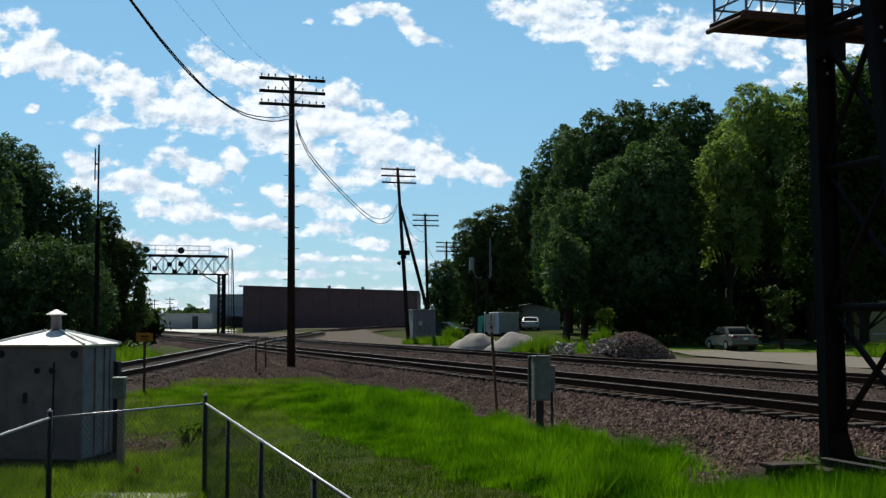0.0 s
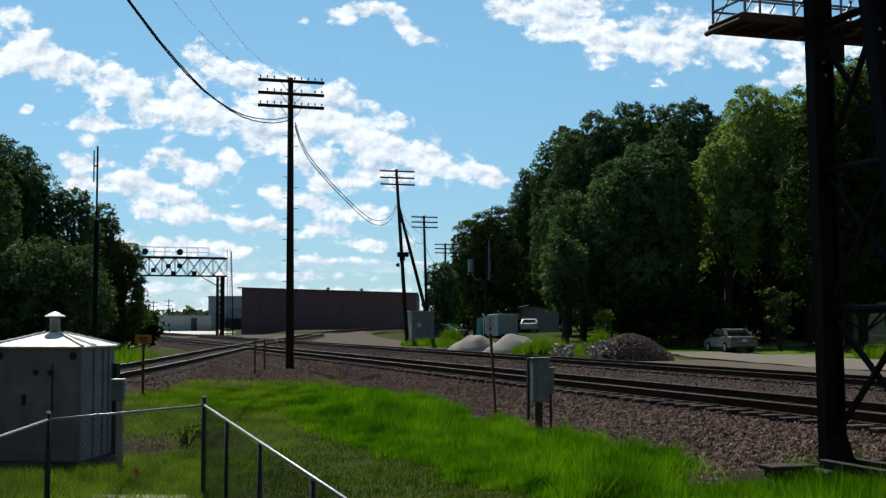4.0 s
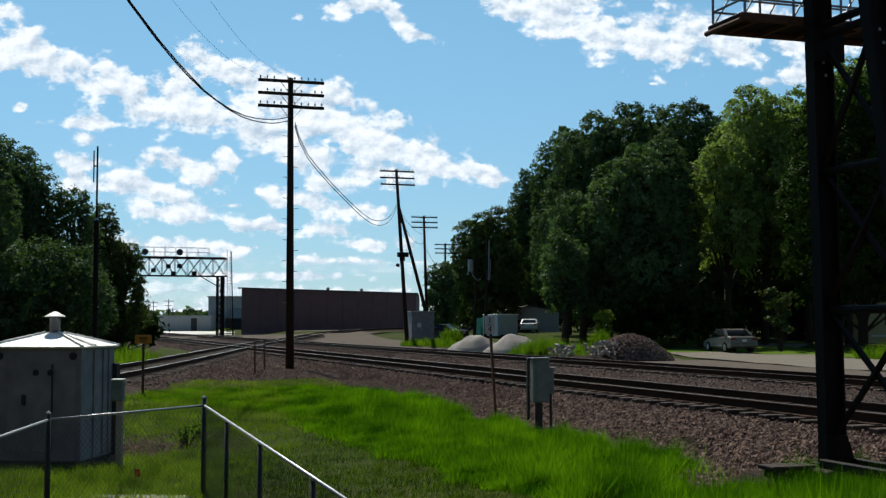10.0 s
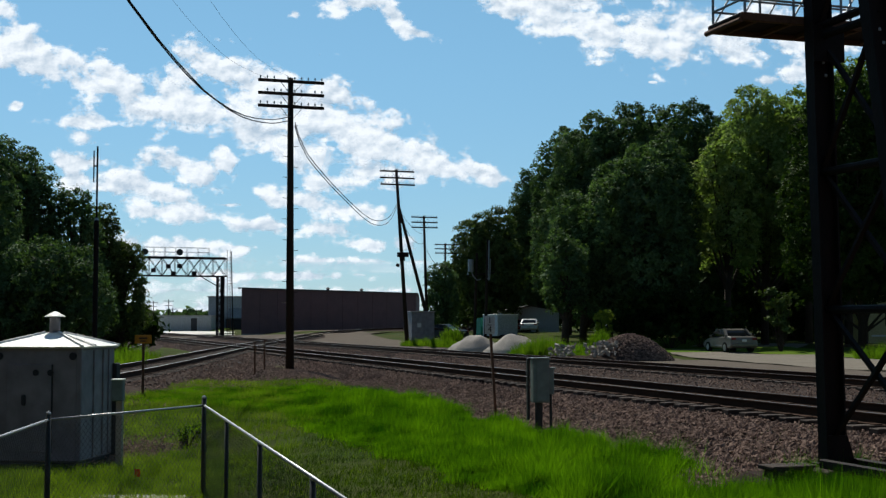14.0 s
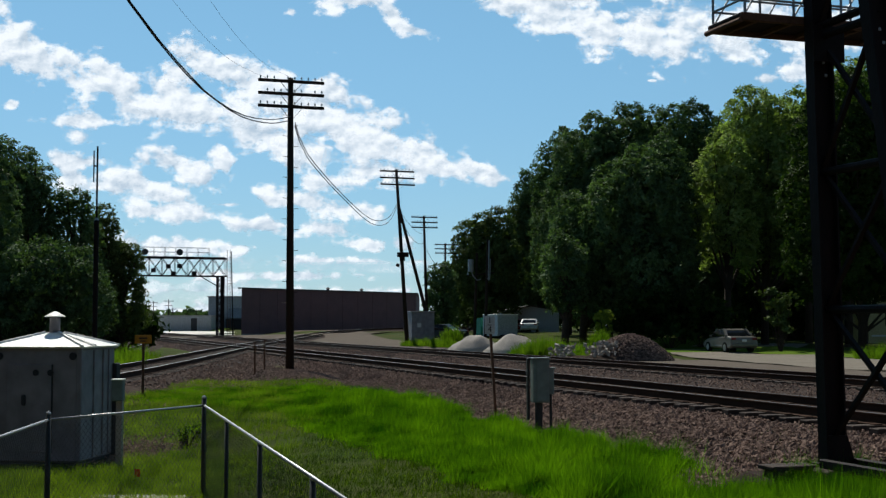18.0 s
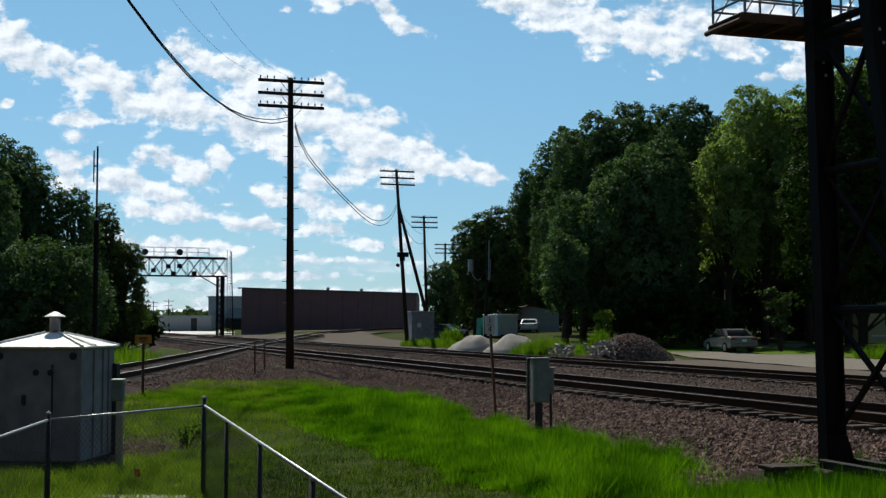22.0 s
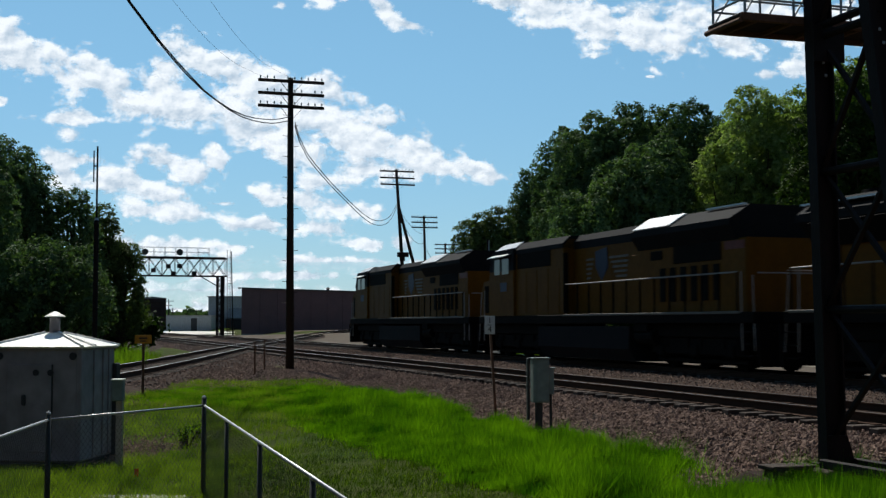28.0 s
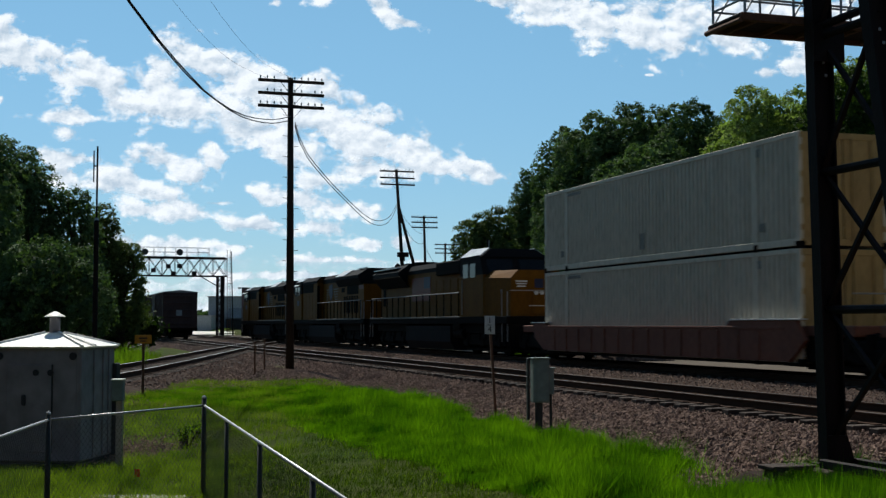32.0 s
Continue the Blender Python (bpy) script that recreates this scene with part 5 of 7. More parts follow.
# ---- freight train on the far track ----
def wheelset(root, y, name="wheelset"):
    g = Geo()
    for sx in (-1, 1):
        g.tube((sx * 0.69, 0, 0), (sx * 0.82, 0, 0), 0.53, n=18)
        g.tube((sx * 0.64, 0, 0), (sx * 0.69, 0, 0), 0.56, n=18)
    g.tube((-0.82, 0, 0), (0.82, 0, 0), 0.09, n=8)
    ob = part(name, g, M_LOCODARK, root)
    ob.location = (0, y, 0.53)
    return ob


def truck_frame(root, y, axles=3, pitch=1.98):
    g = Geo()
    L = pitch * (axles - 1)
    for sx in (-1, 1):
        g.box((sx * 1.08, y, 0.66), (0.16, L + 1.3, 0.50), 0.04)
        g.box((sx * 0.95, y, 0.24), (0.10, L + 1.1, 0.12), 0.02)
        for i in range(axles):
            yy = y + (i - (axles - 1) / 2) * pitch
            g.box((sx * 1.12, yy, 0.53), (0.22, 0.42, 0.36), 0.04)
            for o in (-0.36, 0.36):
                g.tube((sx * 1.12, yy + o, 0.62), (sx * 1.12, yy + o, 1.05), 0.10, n=8)
    g.box((0, y, 0.75), (2.0, 0.5, 0.3), 0.03)
    g.box((0, y, 0.34), (1.2, L + 1.0, 0.42), 0.05)
    part("truck_frame", g, M_LOCODARK, root)
    for i in range(axles):
        wheelset(root, y + (i - (axles - 1) / 2) * pitch)


def handrail(root, sx, y0, y1, z0, n, x=1.46):
    part("handrail", Geo().tube((sx * x, y0, z0 + 1.05), (sx * x, y1, z0 + 1.05), 0.022, n=6), M_HANDRAIL, root, "pale handrail")
    for i in range(n):
        y = y0 + (y1 - y0) * i / (n - 1)
        part("stanchion", Geo().tube((sx * x, y, z0), (sx * x, y, z0 + 1.05), 0.028, n=6), M_LOCODARK, root)


def end_steps(root, y, s, zs):
    """Steps and grab rails at one end; s points outwards."""
    for sx in (-1, 1):
        for i in range(4):
            part("step", Geo().box((sx * 1.32, y, 0.45 + i * 0.32), (0.34, 0.5, 0.04), 0.006), M_LOCODARK, root)
        part("grab_rail", Geo().tube((sx * 1.47, y - s * 0.3, 0.6), (sx * 1.47, y - s * 0.35, zs + 1.05), 0.02, n=6), M_HANDRAIL, root)
        part("grab_rail", Geo().tube((sx * 1.47, y + s * 0.3, 0.6), (sx * 1.42, y + s * 0.15, zs + 0.95), 0.02, n=6), M_HANDRAIL, root)
    part("pilot", Geo().prism(((-1.45, 0.25), (1.45, 0.25), (1.5, 1.3), (-1.5, 1.3)), y + s * 0.42, y + s * 0.50, 1), M_LOCODARK, root)
    part("coupler", Geo().box((0, y + s * 0.72, 0.86), (0.28, 0.55, 0.3), 0.05), M_LOCODARK, root)
    part("end_rail", Geo().tube((-1.35, y + s * 0.3, zs + 1.0), (1.35, y + s * 0.3, zs + 1.0), 0.02, n=6), M_HANDRAIL, root)


def loco_base(root, L, zs, tank, edge):
    """Underframe, fuel tank and trucks. y = 0 is the front coupler, the body runs to -L."""
    part("underframe", Geo().box((0, -L / 2, zs - 0.16), (3.0, L - 1.3, 0.30), 0.02), M_LOCODARK, root)
    for x in (-1.49, 1.49):
        part("walkway_edge", Geo().box((x, (edge[0] + edge[1]) / 2, zs - 0.02), (0.07, edge[0] - edge[1], 0.07), 0.01), M_DIMWHITE, root, "grimy white walkway edge")
    part("fuel_tank", Geo().prism(((-1.2, 0.13), (1.2, 0.13), (1.45, 0.45), (1.45, 1.22), (-1.45, 1.22), (-1.45, 0.5)), tank[1], tank[0], 1), M_TANK, root, "dusty grey fuel tank")
    for y in (-4.3, -L + 4.3):
        truck_frame(root, y)
        part("bolster_skirt", Geo().box((0, y, 1.12), (2.5, 5.6, 0.4), 0.03), M_LOCODARK, root)
    for sx in (-1, 1):
        part("air_reservoir", Geo().tube((sx * 1.2, tank[1] - 1.5, 0.9), (sx * 1.2, tank[1] - 0.3, 0.9), 0.24, n=12), M_LOCODARK, root)
        part("battery_box", Geo().box((sx * 1.22, tank[1] - 0.75, 1.3), (0.45, 0.9, 0.5), 0.03), M_LOCODARK, root)
    end_steps(root, -0.95, 1, zs)
    end_steps(root, -L + 0.95, -1, zs)


def windows_side(root, boxes, x):
    for sx in (-1, 1):
        for y, z, w, h in boxes:
            part("window", Geo().box((sx * x, y, z), (0.03, w, h), 0.006), M_GLASSDARK, root)


def loco_wide(label):
    """A modern wide-cab diesel with a broad radiator at the rear."""
    L, zs = 22.3, 1.62
    root = thing("locomotive", label, "locomotive", None, "locomotives")
    loco_base(root, L, zs, (-7.0, -14.4), (-9.4, -21.0))
    # nose and cab
    nose = [(-0.75, zs), (-0.75, 2.75), (-0.95, 3.02), (-2.0, 3.12), (-2.0, zs)]
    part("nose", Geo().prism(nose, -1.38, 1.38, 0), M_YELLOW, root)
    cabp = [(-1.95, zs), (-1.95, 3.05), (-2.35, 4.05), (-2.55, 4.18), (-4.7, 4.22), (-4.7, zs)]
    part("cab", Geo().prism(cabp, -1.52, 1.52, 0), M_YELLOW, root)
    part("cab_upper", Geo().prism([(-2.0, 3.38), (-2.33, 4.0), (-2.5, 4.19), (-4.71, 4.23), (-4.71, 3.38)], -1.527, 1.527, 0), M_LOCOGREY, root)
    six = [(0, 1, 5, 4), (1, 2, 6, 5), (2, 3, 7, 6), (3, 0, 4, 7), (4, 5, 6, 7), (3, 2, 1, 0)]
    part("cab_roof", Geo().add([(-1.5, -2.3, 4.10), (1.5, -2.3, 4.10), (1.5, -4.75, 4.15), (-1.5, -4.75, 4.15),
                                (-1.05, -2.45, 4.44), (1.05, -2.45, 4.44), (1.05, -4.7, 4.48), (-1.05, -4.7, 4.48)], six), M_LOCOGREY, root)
    for sx in (-1, 1):
        # Sunlit roof slope painted as a pale plate over the dark roof.
        part("roof_panel", Geo().add([(sx * 1.5, -2.4, 4.11), (sx * 1.5, -4.65, 4.15), (sx * 1.06, -4.62, 4.47), (sx * 1.06, -2.52, 4.44),
                                      (sx * 1.52, -2.4, 4.14), (sx * 1.52, -4.65, 4.18), (sx * 1.07, -4.62, 4.50), (sx * 1.07, -2.52, 4.47)], six), M_CABROOF, root, "roof slope with its sunlit tone put into the colour")
    part("hood_cap", Geo().prism([(-1.46, 3.98), (1.46, 3.98), (1.46, 4.14), (1.16, 4.42), (-1.16, 4.42), (-1.46, 4.14)], -4.72, -9.3, 1), M_LOCOGREY, root)
    windows_side(root, ((-2.95, 3.55, 0.62, 0.62), (-3.85, 3.55, 0.72, 0.62)), 1.53)
    for sx in (-1, 1):
        part("side_door", Geo().box((sx * 1.39, -1.35, 2.3), (0.03, 0.45, 1.1), 0.006), M_LOCODARK, root)
        part("sunshade", Geo().add([(sx * 1.53, -2.55, 4.0), (sx * 1.53, -4.35, 4.0), (sx * 1.8, -4.35, 3.9), (sx * 1.8, -2.55, 3.9),
                                    (sx * 1.53, -2.55, 4.03), (sx * 1.53, -4.35, 4.03), (sx * 1.8, -4.35, 3.93), (sx * 1.8, -2.55, 3.93)],
                                   [(0, 1, 2, 3), (7, 6, 5, 4), (0, 4, 5, 1), (1, 5, 6, 2), (2, 6, 7, 3), (3, 7, 4, 0)]), M_CABROOF, root)
        part("marking", Geo().box((sx * 1.523, -3.6, 2.75), (0.012, 0.7, 0.35)), M_NAVY, root)
        part("windscreen", Geo().prism([(-2.0, 3.2), (-2.32, 3.95), (-2.36, 3.95), (-2.04, 3.2)], min(sx * 0.2, sx * 1.3), max(sx * 0.2, sx * 1.3), 0), M_GLASSDARK, root)
    # auxiliary cab and long hood
    hood = lambda w, z, y0, y1, c=0.22: Geo().prism([(-w, zs), (w, zs), (w, z - c), (w - c, z), (-w + c, z), (-w, z - c)], y0, y1, 1)
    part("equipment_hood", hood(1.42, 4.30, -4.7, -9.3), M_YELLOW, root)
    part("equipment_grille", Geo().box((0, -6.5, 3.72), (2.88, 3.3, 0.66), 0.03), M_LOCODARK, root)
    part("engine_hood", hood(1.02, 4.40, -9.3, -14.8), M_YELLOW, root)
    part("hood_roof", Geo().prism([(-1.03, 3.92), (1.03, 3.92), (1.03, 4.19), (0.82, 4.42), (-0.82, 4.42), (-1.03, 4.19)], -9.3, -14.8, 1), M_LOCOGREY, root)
    part("exhaust", Geo().box((0, -12.6, 4.44), (0.9, 1.2, 0.14), 0.05), M_LOCODARK, root)
    for sx in (-1, 1):
        part("roof_edge", Geo().tube((sx * 1.40, -4.9, 4.16), (sx * 1.40, -8.3, 4.16), 0.02, n=6), M_HANDRAIL, root)
        part("recess_door", Geo().box((sx * 1.36, -9.32, 2.75), (0.16, 0.08, 2.1), 0.01), M_LOCODARK, root)
        for i in range(5):
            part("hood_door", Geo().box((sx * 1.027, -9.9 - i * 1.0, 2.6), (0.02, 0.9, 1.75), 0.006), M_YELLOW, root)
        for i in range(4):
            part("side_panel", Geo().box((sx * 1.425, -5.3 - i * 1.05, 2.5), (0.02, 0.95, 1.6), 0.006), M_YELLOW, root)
        shield = [(-11.1, 3.75), (-12.0, 3.85), (-12.1, 3.2), (-11.6, 2.75), (-11.15, 3.2)]
        part("emblem", Geo().prism(shield, min(sx * 1.036, sx * 1.05), max(sx * 1.036, sx * 1.05), 0), M_NAVY, root, "dark blue winged emblem")
        for i in range(5):
            part("emblem_wing", Geo().box((sx * 1.045, -12.9 - 0.05 * i, 3.5 - i * 0.16), (0.012, 1.4 - i * 0.16, 0.07)), M_DIMWHITE, root)
            part("emblem_wing", Geo().box((sx * 1.045, -10.7 + 0.03 * i, 3.5 - i * 0.16), (0.012, 0.6 - i * 0.08, 0.07)), M_DIMWHITE, root)
        part("nose_sill", Geo().box((sx * 1.44, -1.5, 1.62), (0.05, 1.3, 0.05), 0.01), M_DIMWHITE, root)
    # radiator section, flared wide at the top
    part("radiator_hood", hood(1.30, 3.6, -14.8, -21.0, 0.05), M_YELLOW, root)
    part("radiator_intake", Geo().box((0, -18.4, 3.3), (2.64, 2.7, 0.5), 0.02), M_LOCODARK, root)
    part("radiator_port", Geo().box((0, -16.0, 3.35), (2.66, 0.9, 0.42), 0.10), M_LOCODARK, root)
    part("red_stripe", Geo().box((0, -20.45, 3.42), (2.63, 1.0, 0.22)), M_REDSTRIPE, root, "faded red stripe")
    part("radiator_wing", Geo().prism([(-1.3, 3.55), (1.3, 3.55), (1.55, 3.95), (1.55, 4.12), (0.9, 4.52), (-0.9, 4.52), (-1.55, 4.12), (-1.55, 3.95)], -14.8, -20.6, 1), M_LOCOGREY, root)
    for sx in (-1, 1):
        for y0, y1 in ((-14.9, -17.2),):
            part("radiator_panel", Geo().add([(sx * 1.53, y0, 4.15), (sx * 0.93, y0, 4.53), (sx * 0.93, y1, 4.53), (sx * 1.53, y1, 4.15),
                                              (sx * 1.55, y0, 4.18), (sx * 0.95, y0, 4.56), (sx * 0.95, y1, 4.56), (sx * 1.55, y1, 4.18)], six), M_CABROOF, root, "pale sloping radiator screen")
        part("radiator_edge", Geo().bar((sx * 0.98, -18.5, 4.54), (sx * 0.98, -20.5, 4.54), 0.10, 0.05), M_CABROOF, root)
        for i in range(6):
            part("vent_louvre", Geo().box((sx * 1.31, -16.4 - i * 0.62, 2.45), (0.03, 0.34, 1.0), 0.01), M_LOCODARK, root)
        handrail(root, sx, -9.6, -20.8, zs, 13)
    part("horn", Geo().tube((0.3, -5.0, 4.35), (0.3, -4.4, 4.4), 0.05, 0.12, 8), M_LOCODARK, root)
    part("aerial_dome", Geo().lathe(((0.16, 0), (0.15, 0.08), (0.05, 0.14)), 10, (0, -3.4, 4.46)), M_LOCODARK, root)
    part("number_board", Geo().box((0, -2.38, 4.18), (1.6, 0.08, 0.2)), M_SIGNWHITE, root)
    return root


def loco_round(label):
    """A diesel with a tapered nose, square fans at the rear; its cab faces -y."""
    L, zs = 22.4, 1.62
    root = thing("locomotive", label, "locomotive", None, "locomotives")
    loco_base(root, L, zs, (-7.6, -14.6), (-0.9, -16.0))
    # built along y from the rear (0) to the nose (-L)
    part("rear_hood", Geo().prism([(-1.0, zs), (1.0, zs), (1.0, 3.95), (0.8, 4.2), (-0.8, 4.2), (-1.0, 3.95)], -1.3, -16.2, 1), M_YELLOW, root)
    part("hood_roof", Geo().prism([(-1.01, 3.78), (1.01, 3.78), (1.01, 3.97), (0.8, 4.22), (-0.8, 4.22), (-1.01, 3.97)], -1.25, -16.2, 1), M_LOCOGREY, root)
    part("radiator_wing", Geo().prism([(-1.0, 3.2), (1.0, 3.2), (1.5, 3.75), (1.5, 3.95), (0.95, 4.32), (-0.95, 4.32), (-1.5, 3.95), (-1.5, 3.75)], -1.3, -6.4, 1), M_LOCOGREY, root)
    for sx in (-1, 1):
        part("radiator_grille", Geo().add([(sx * 1.02, -1.8, 3.2), (sx * 1.49, -1.8, 3.72), (sx * 1.49, -6.8, 3.72), (sx * 1.02, -6.8, 3.2),
                                           (sx * 1.06, -1.8, 3.16), (sx * 1.53, -1.8, 3.70), (sx * 1.53, -6.8, 3.70), (sx * 1.06, -6.8, 3.16)],
                                          [(0, 1, 2, 3), (7, 6, 5, 4), (0, 4, 5, 1), (1, 5, 6, 2), (2, 6, 7, 3), (3, 7, 4, 0)]), M_LOCODARK, root)
        # The sunlit top edge is painted as a pale bar.
        part("roof_edge", Geo().bar((sx * 1.25, -1.4, 4.17), (sx * 1.25, -5.9, 4.17), 0.40, 0.05), M_CABROOF, root, "radiator top edge with its sunlit tone put into the colour")
        for i in range(8):
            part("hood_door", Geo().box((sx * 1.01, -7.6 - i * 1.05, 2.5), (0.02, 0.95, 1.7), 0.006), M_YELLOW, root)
        part("vent_louvre", Geo().box((sx * 1.03, -2.1, 2.7), (0.02, 0.5, 0.9), 0.01), M_LOCODARK, root)
        part("flag_marking", Geo().box((sx * 1.027, -8.8, 3.0), (0.012, 3.1, 1.15)), M_REDSTRIPE, root, "faded painted flag panel")
        part("flag_corner", Geo().box((sx * 1.036, -9.8, 3.3), (0.012, 1.0, 0.55)), M_NAVY, root)
        part("dynamic_brake", Geo().box((sx * 0.95, -13.4, 3.85), (0.5, 3.4, 0.6), 0.04), M_LOCODARK, root)
        handrail(root, sx, -0.95, -15.8, zs, 15)
    part("fan_deck", Geo().tube((0, -3, 4.3), (0, -3, 4.45), 0.7, n=16).tube((0, -4.8, 4.3), (0, -4.8, 4.45), 0.7, n=16).tube((0, -6.4, 4.3), (0, -6.4, 4.45), 0.6, n=16), M_LOCODARK, root)
    part("exhaust", Geo().box((0, -11.3, 4.1), (0.7, 1.0, 0.3), 0.05), M_LOCODARK, root)
    part("red_stripe", Geo().box((0, -1.28, 3.35), (2.0, 0.05, 0.2)), M_REDSTRIPE, root)
    part("cab_recess", Geo().box((0, -16.0, 2.8), (2.2, 0.4, 2.2), 0.02), M_LOCODARK, root)
    part("cab", Geo().prism([(-16.2, zs), (-16.2, 4.12), (-18.65, 4.15), (-19.1, 3.35), (-19.1, zs)], -1.52, 1.52, 0), M_YELLOW, root)
    part("cab_upper", Geo().prism([(-16.18, 3.35), (-16.18, 4.14), (-18.67, 4.17), (-19.12, 3.35)], -1.527, 1.527, 0), M_LOCOGREY, root)
    part("cab_roof", Geo().add([(-1.5, -16.1, 4.12), (1.5, -16.1, 4.12), (1.5, -18.8, 4.1), (-1.5, -18.8, 4.1),
                                (-1.0, -16.1, 4.5), (1.0, -16.1, 4.5), (1.0, -18.55, 4.46), (-1.0, -18.55, 4.46)],
                               [(0, 1, 5, 4), (1, 2, 6, 5), (2, 3, 7, 6), (3, 0, 4, 7), (4, 5, 6, 7), (3, 2, 1, 0)]), M_LOCOGREY, root)
    for sx in (-1, 1):
        # Pale plate: sunlight on this roof slope is put into its colour.
        part("roof_panel", Geo().add([(sx * 1.5, -16.2, 4.13), (sx * 1.5, -18.65, 4.11), (sx * 1.01, -18.45, 4.47), (sx * 1.01, -16.2, 4.51),
                                      (sx * 1.52, -16.2, 4.16), (sx * 1.52, -18.65, 4.14), (sx * 1.02, -18.45, 4.50), (sx * 1.02, -16.2, 4.54)],
                                     [(0, 1, 5, 4), (1, 2, 6, 5), (2, 3, 7, 6), (3, 0, 4, 7), (4, 5, 6, 7), (3, 2, 1, 0)]), M_CABROOF, root, "roof slope with its sunlit tone put into the colour")
    windows_side(root, ((-16.95, 3.55, 0.66, 0.6), (-17.85, 3.55, 0.66, 0.6)), 1.53)
    for sx in (-1, 1):
        part("windscreen", Geo().prism([(-18.71, 4.0), (-19.05, 3.4), (-19.13, 3.4), (-18.79, 4.0)], min(sx * 0.15, sx * 1.3), max(sx * 0.15, sx * 1.3), 0), M_GLASSDARK, root)
        part("cab_door_grab", Geo().tube((sx * 1.55, -16.5, 1.7), (sx * 1.55, -16.5, 3.2), 0.02, n=6), M_HANDRAIL, root)
    # tapered nose
    part("nose", Geo().add([(-1.5, -19.05, zs), (1.5, -19.05, zs), (1.5, -19.05, 3.2), (-1.5, -19.05, 3.2), (-1.1, -19.05, 3.5), (1.1, -19.05, 3.5),
                            (-1.2, -21.4, zs), (1.2, -21.4, zs), (1.2, -21.4, 3.12), (-1.2, -21.4, 3.12), (-0.85, -21.32, 3.46), (0.85, -21.32, 3.46)],
                           [(0, 6, 9, 3), (3, 9, 10, 4), (4, 10, 11, 5), (5, 11, 8, 2), (2, 8, 7, 1), (6, 7, 8, 11, 10, 9), (0, 3, 4, 5, 2, 1), (0, 1, 7, 6)]), M_YELLOW, root)
    part("nose_door", Geo().box((0.0, -21.41, 2.15), (0.6, 0.04, 0.9), 0.01), M_YELLOW, root)
    for i in range(3):
        part("nose_wing", Geo().box((-0.75 + 0.0, -21.42, 3.0 - i * 0.10), (0.5 - i * 0.06, 0.02, 0.05)), M_SIGNWHITE, root)
        part("nose_wing", Geo().box((0.75, -21.42, 3.0 - i * 0.10), (0.5 - i * 0.06, 0.02, 0.05)), M_SIGNWHITE, root)
    part("nose_emblem", Geo().box((0, -21.43, 2.92), (0.36, 0.02, 0.36)), M_NAVY, root)
    for x in (-0.12, 0.12):
        part("headlight", Geo().tube((x, -21.42, 2.55), (x, -21.46, 2.55), 0.09, n=10), M_CABROOF, root)
    return root


def well_car(label):
    """A double-stack well car; y = 0 is its front coupler, the body runs to -21.6."""
    L = 21.3
    root = thing("well_car", label, "railway wagon", None, "well cars")
    y0, y1 = -2.15, -L + 2.15
    for sx in (-1, 1):
        part("side_sill", Geo().prism([(y0 + 0.2, 1.32), (y0 - 0.9, 1.32), (y0 - 1.4, 1.18), (y1 + 3.6, 1.18), (y1 + 3.4, 1.38), (y1 + 0.3, 1.38), (y1 - 0.1, 0.9), (y1 + 0.6, 0.36), (y0 - 0.8, 0.36), (y0 + 0.1, 0.8)], min(sx * 1.34, sx * 1.46), max(sx * 1.34, sx * 1.46), 0), M_WELL, root)
        part("top_chord", Geo().box((sx * 1.40, (y0 + y1) / 2, 1.20), (0.16, abs(y1 - y0) - 1.6, 0.08), 0.01), M_WELL, root)
        part("deck_plate", Geo().box((sx * 1.38, y0 - 0.35, 1.35), (0.24, 1.5, 0.03), 0.005), M_CABROOF, root)
        part("deck_plate", Geo().box((sx * 1.38, y1 + 1.7, 1.41), (0.24, 3.2, 0.03), 0.005), M_CABROOF, root)
        for i in range(14):
            part("side_post", Geo().box((sx * 1.47, y0 - 1.8 - i * 1.02, 0.76), (0.04, 0.09, 0.76), 0.008), M_WELL, root)
    part("floor", Geo().box((0, (y0 + y1) / 2, 0.30), (2.7, abs(y1 - y0) - 0.6, 0.08), 0.01), M_LOCODARK, root)
    for y, s in ((y0 + 0.9, 1), (y1 - 0.9, -1)):
        part("end_platform", Geo().box((0, y - s * 0.2, 1.12), (2.5, 2.1, 0.26), 0.03), M_WELL, root)
        truck_frame(root, y, 2, 1.78)
        part("coupler", Geo().box((0, y + s * 1.2, 0.86), (0.25, 0.7, 0.3), 0.05), M_LOCODARK, root)
        part("end_rail", Geo().tube((-1.1, y + s * 0.6, 2.0), (1.1, y + s * 0.6, 2.0), 0.02, n=6), M_HANDRAIL, root)
    return root


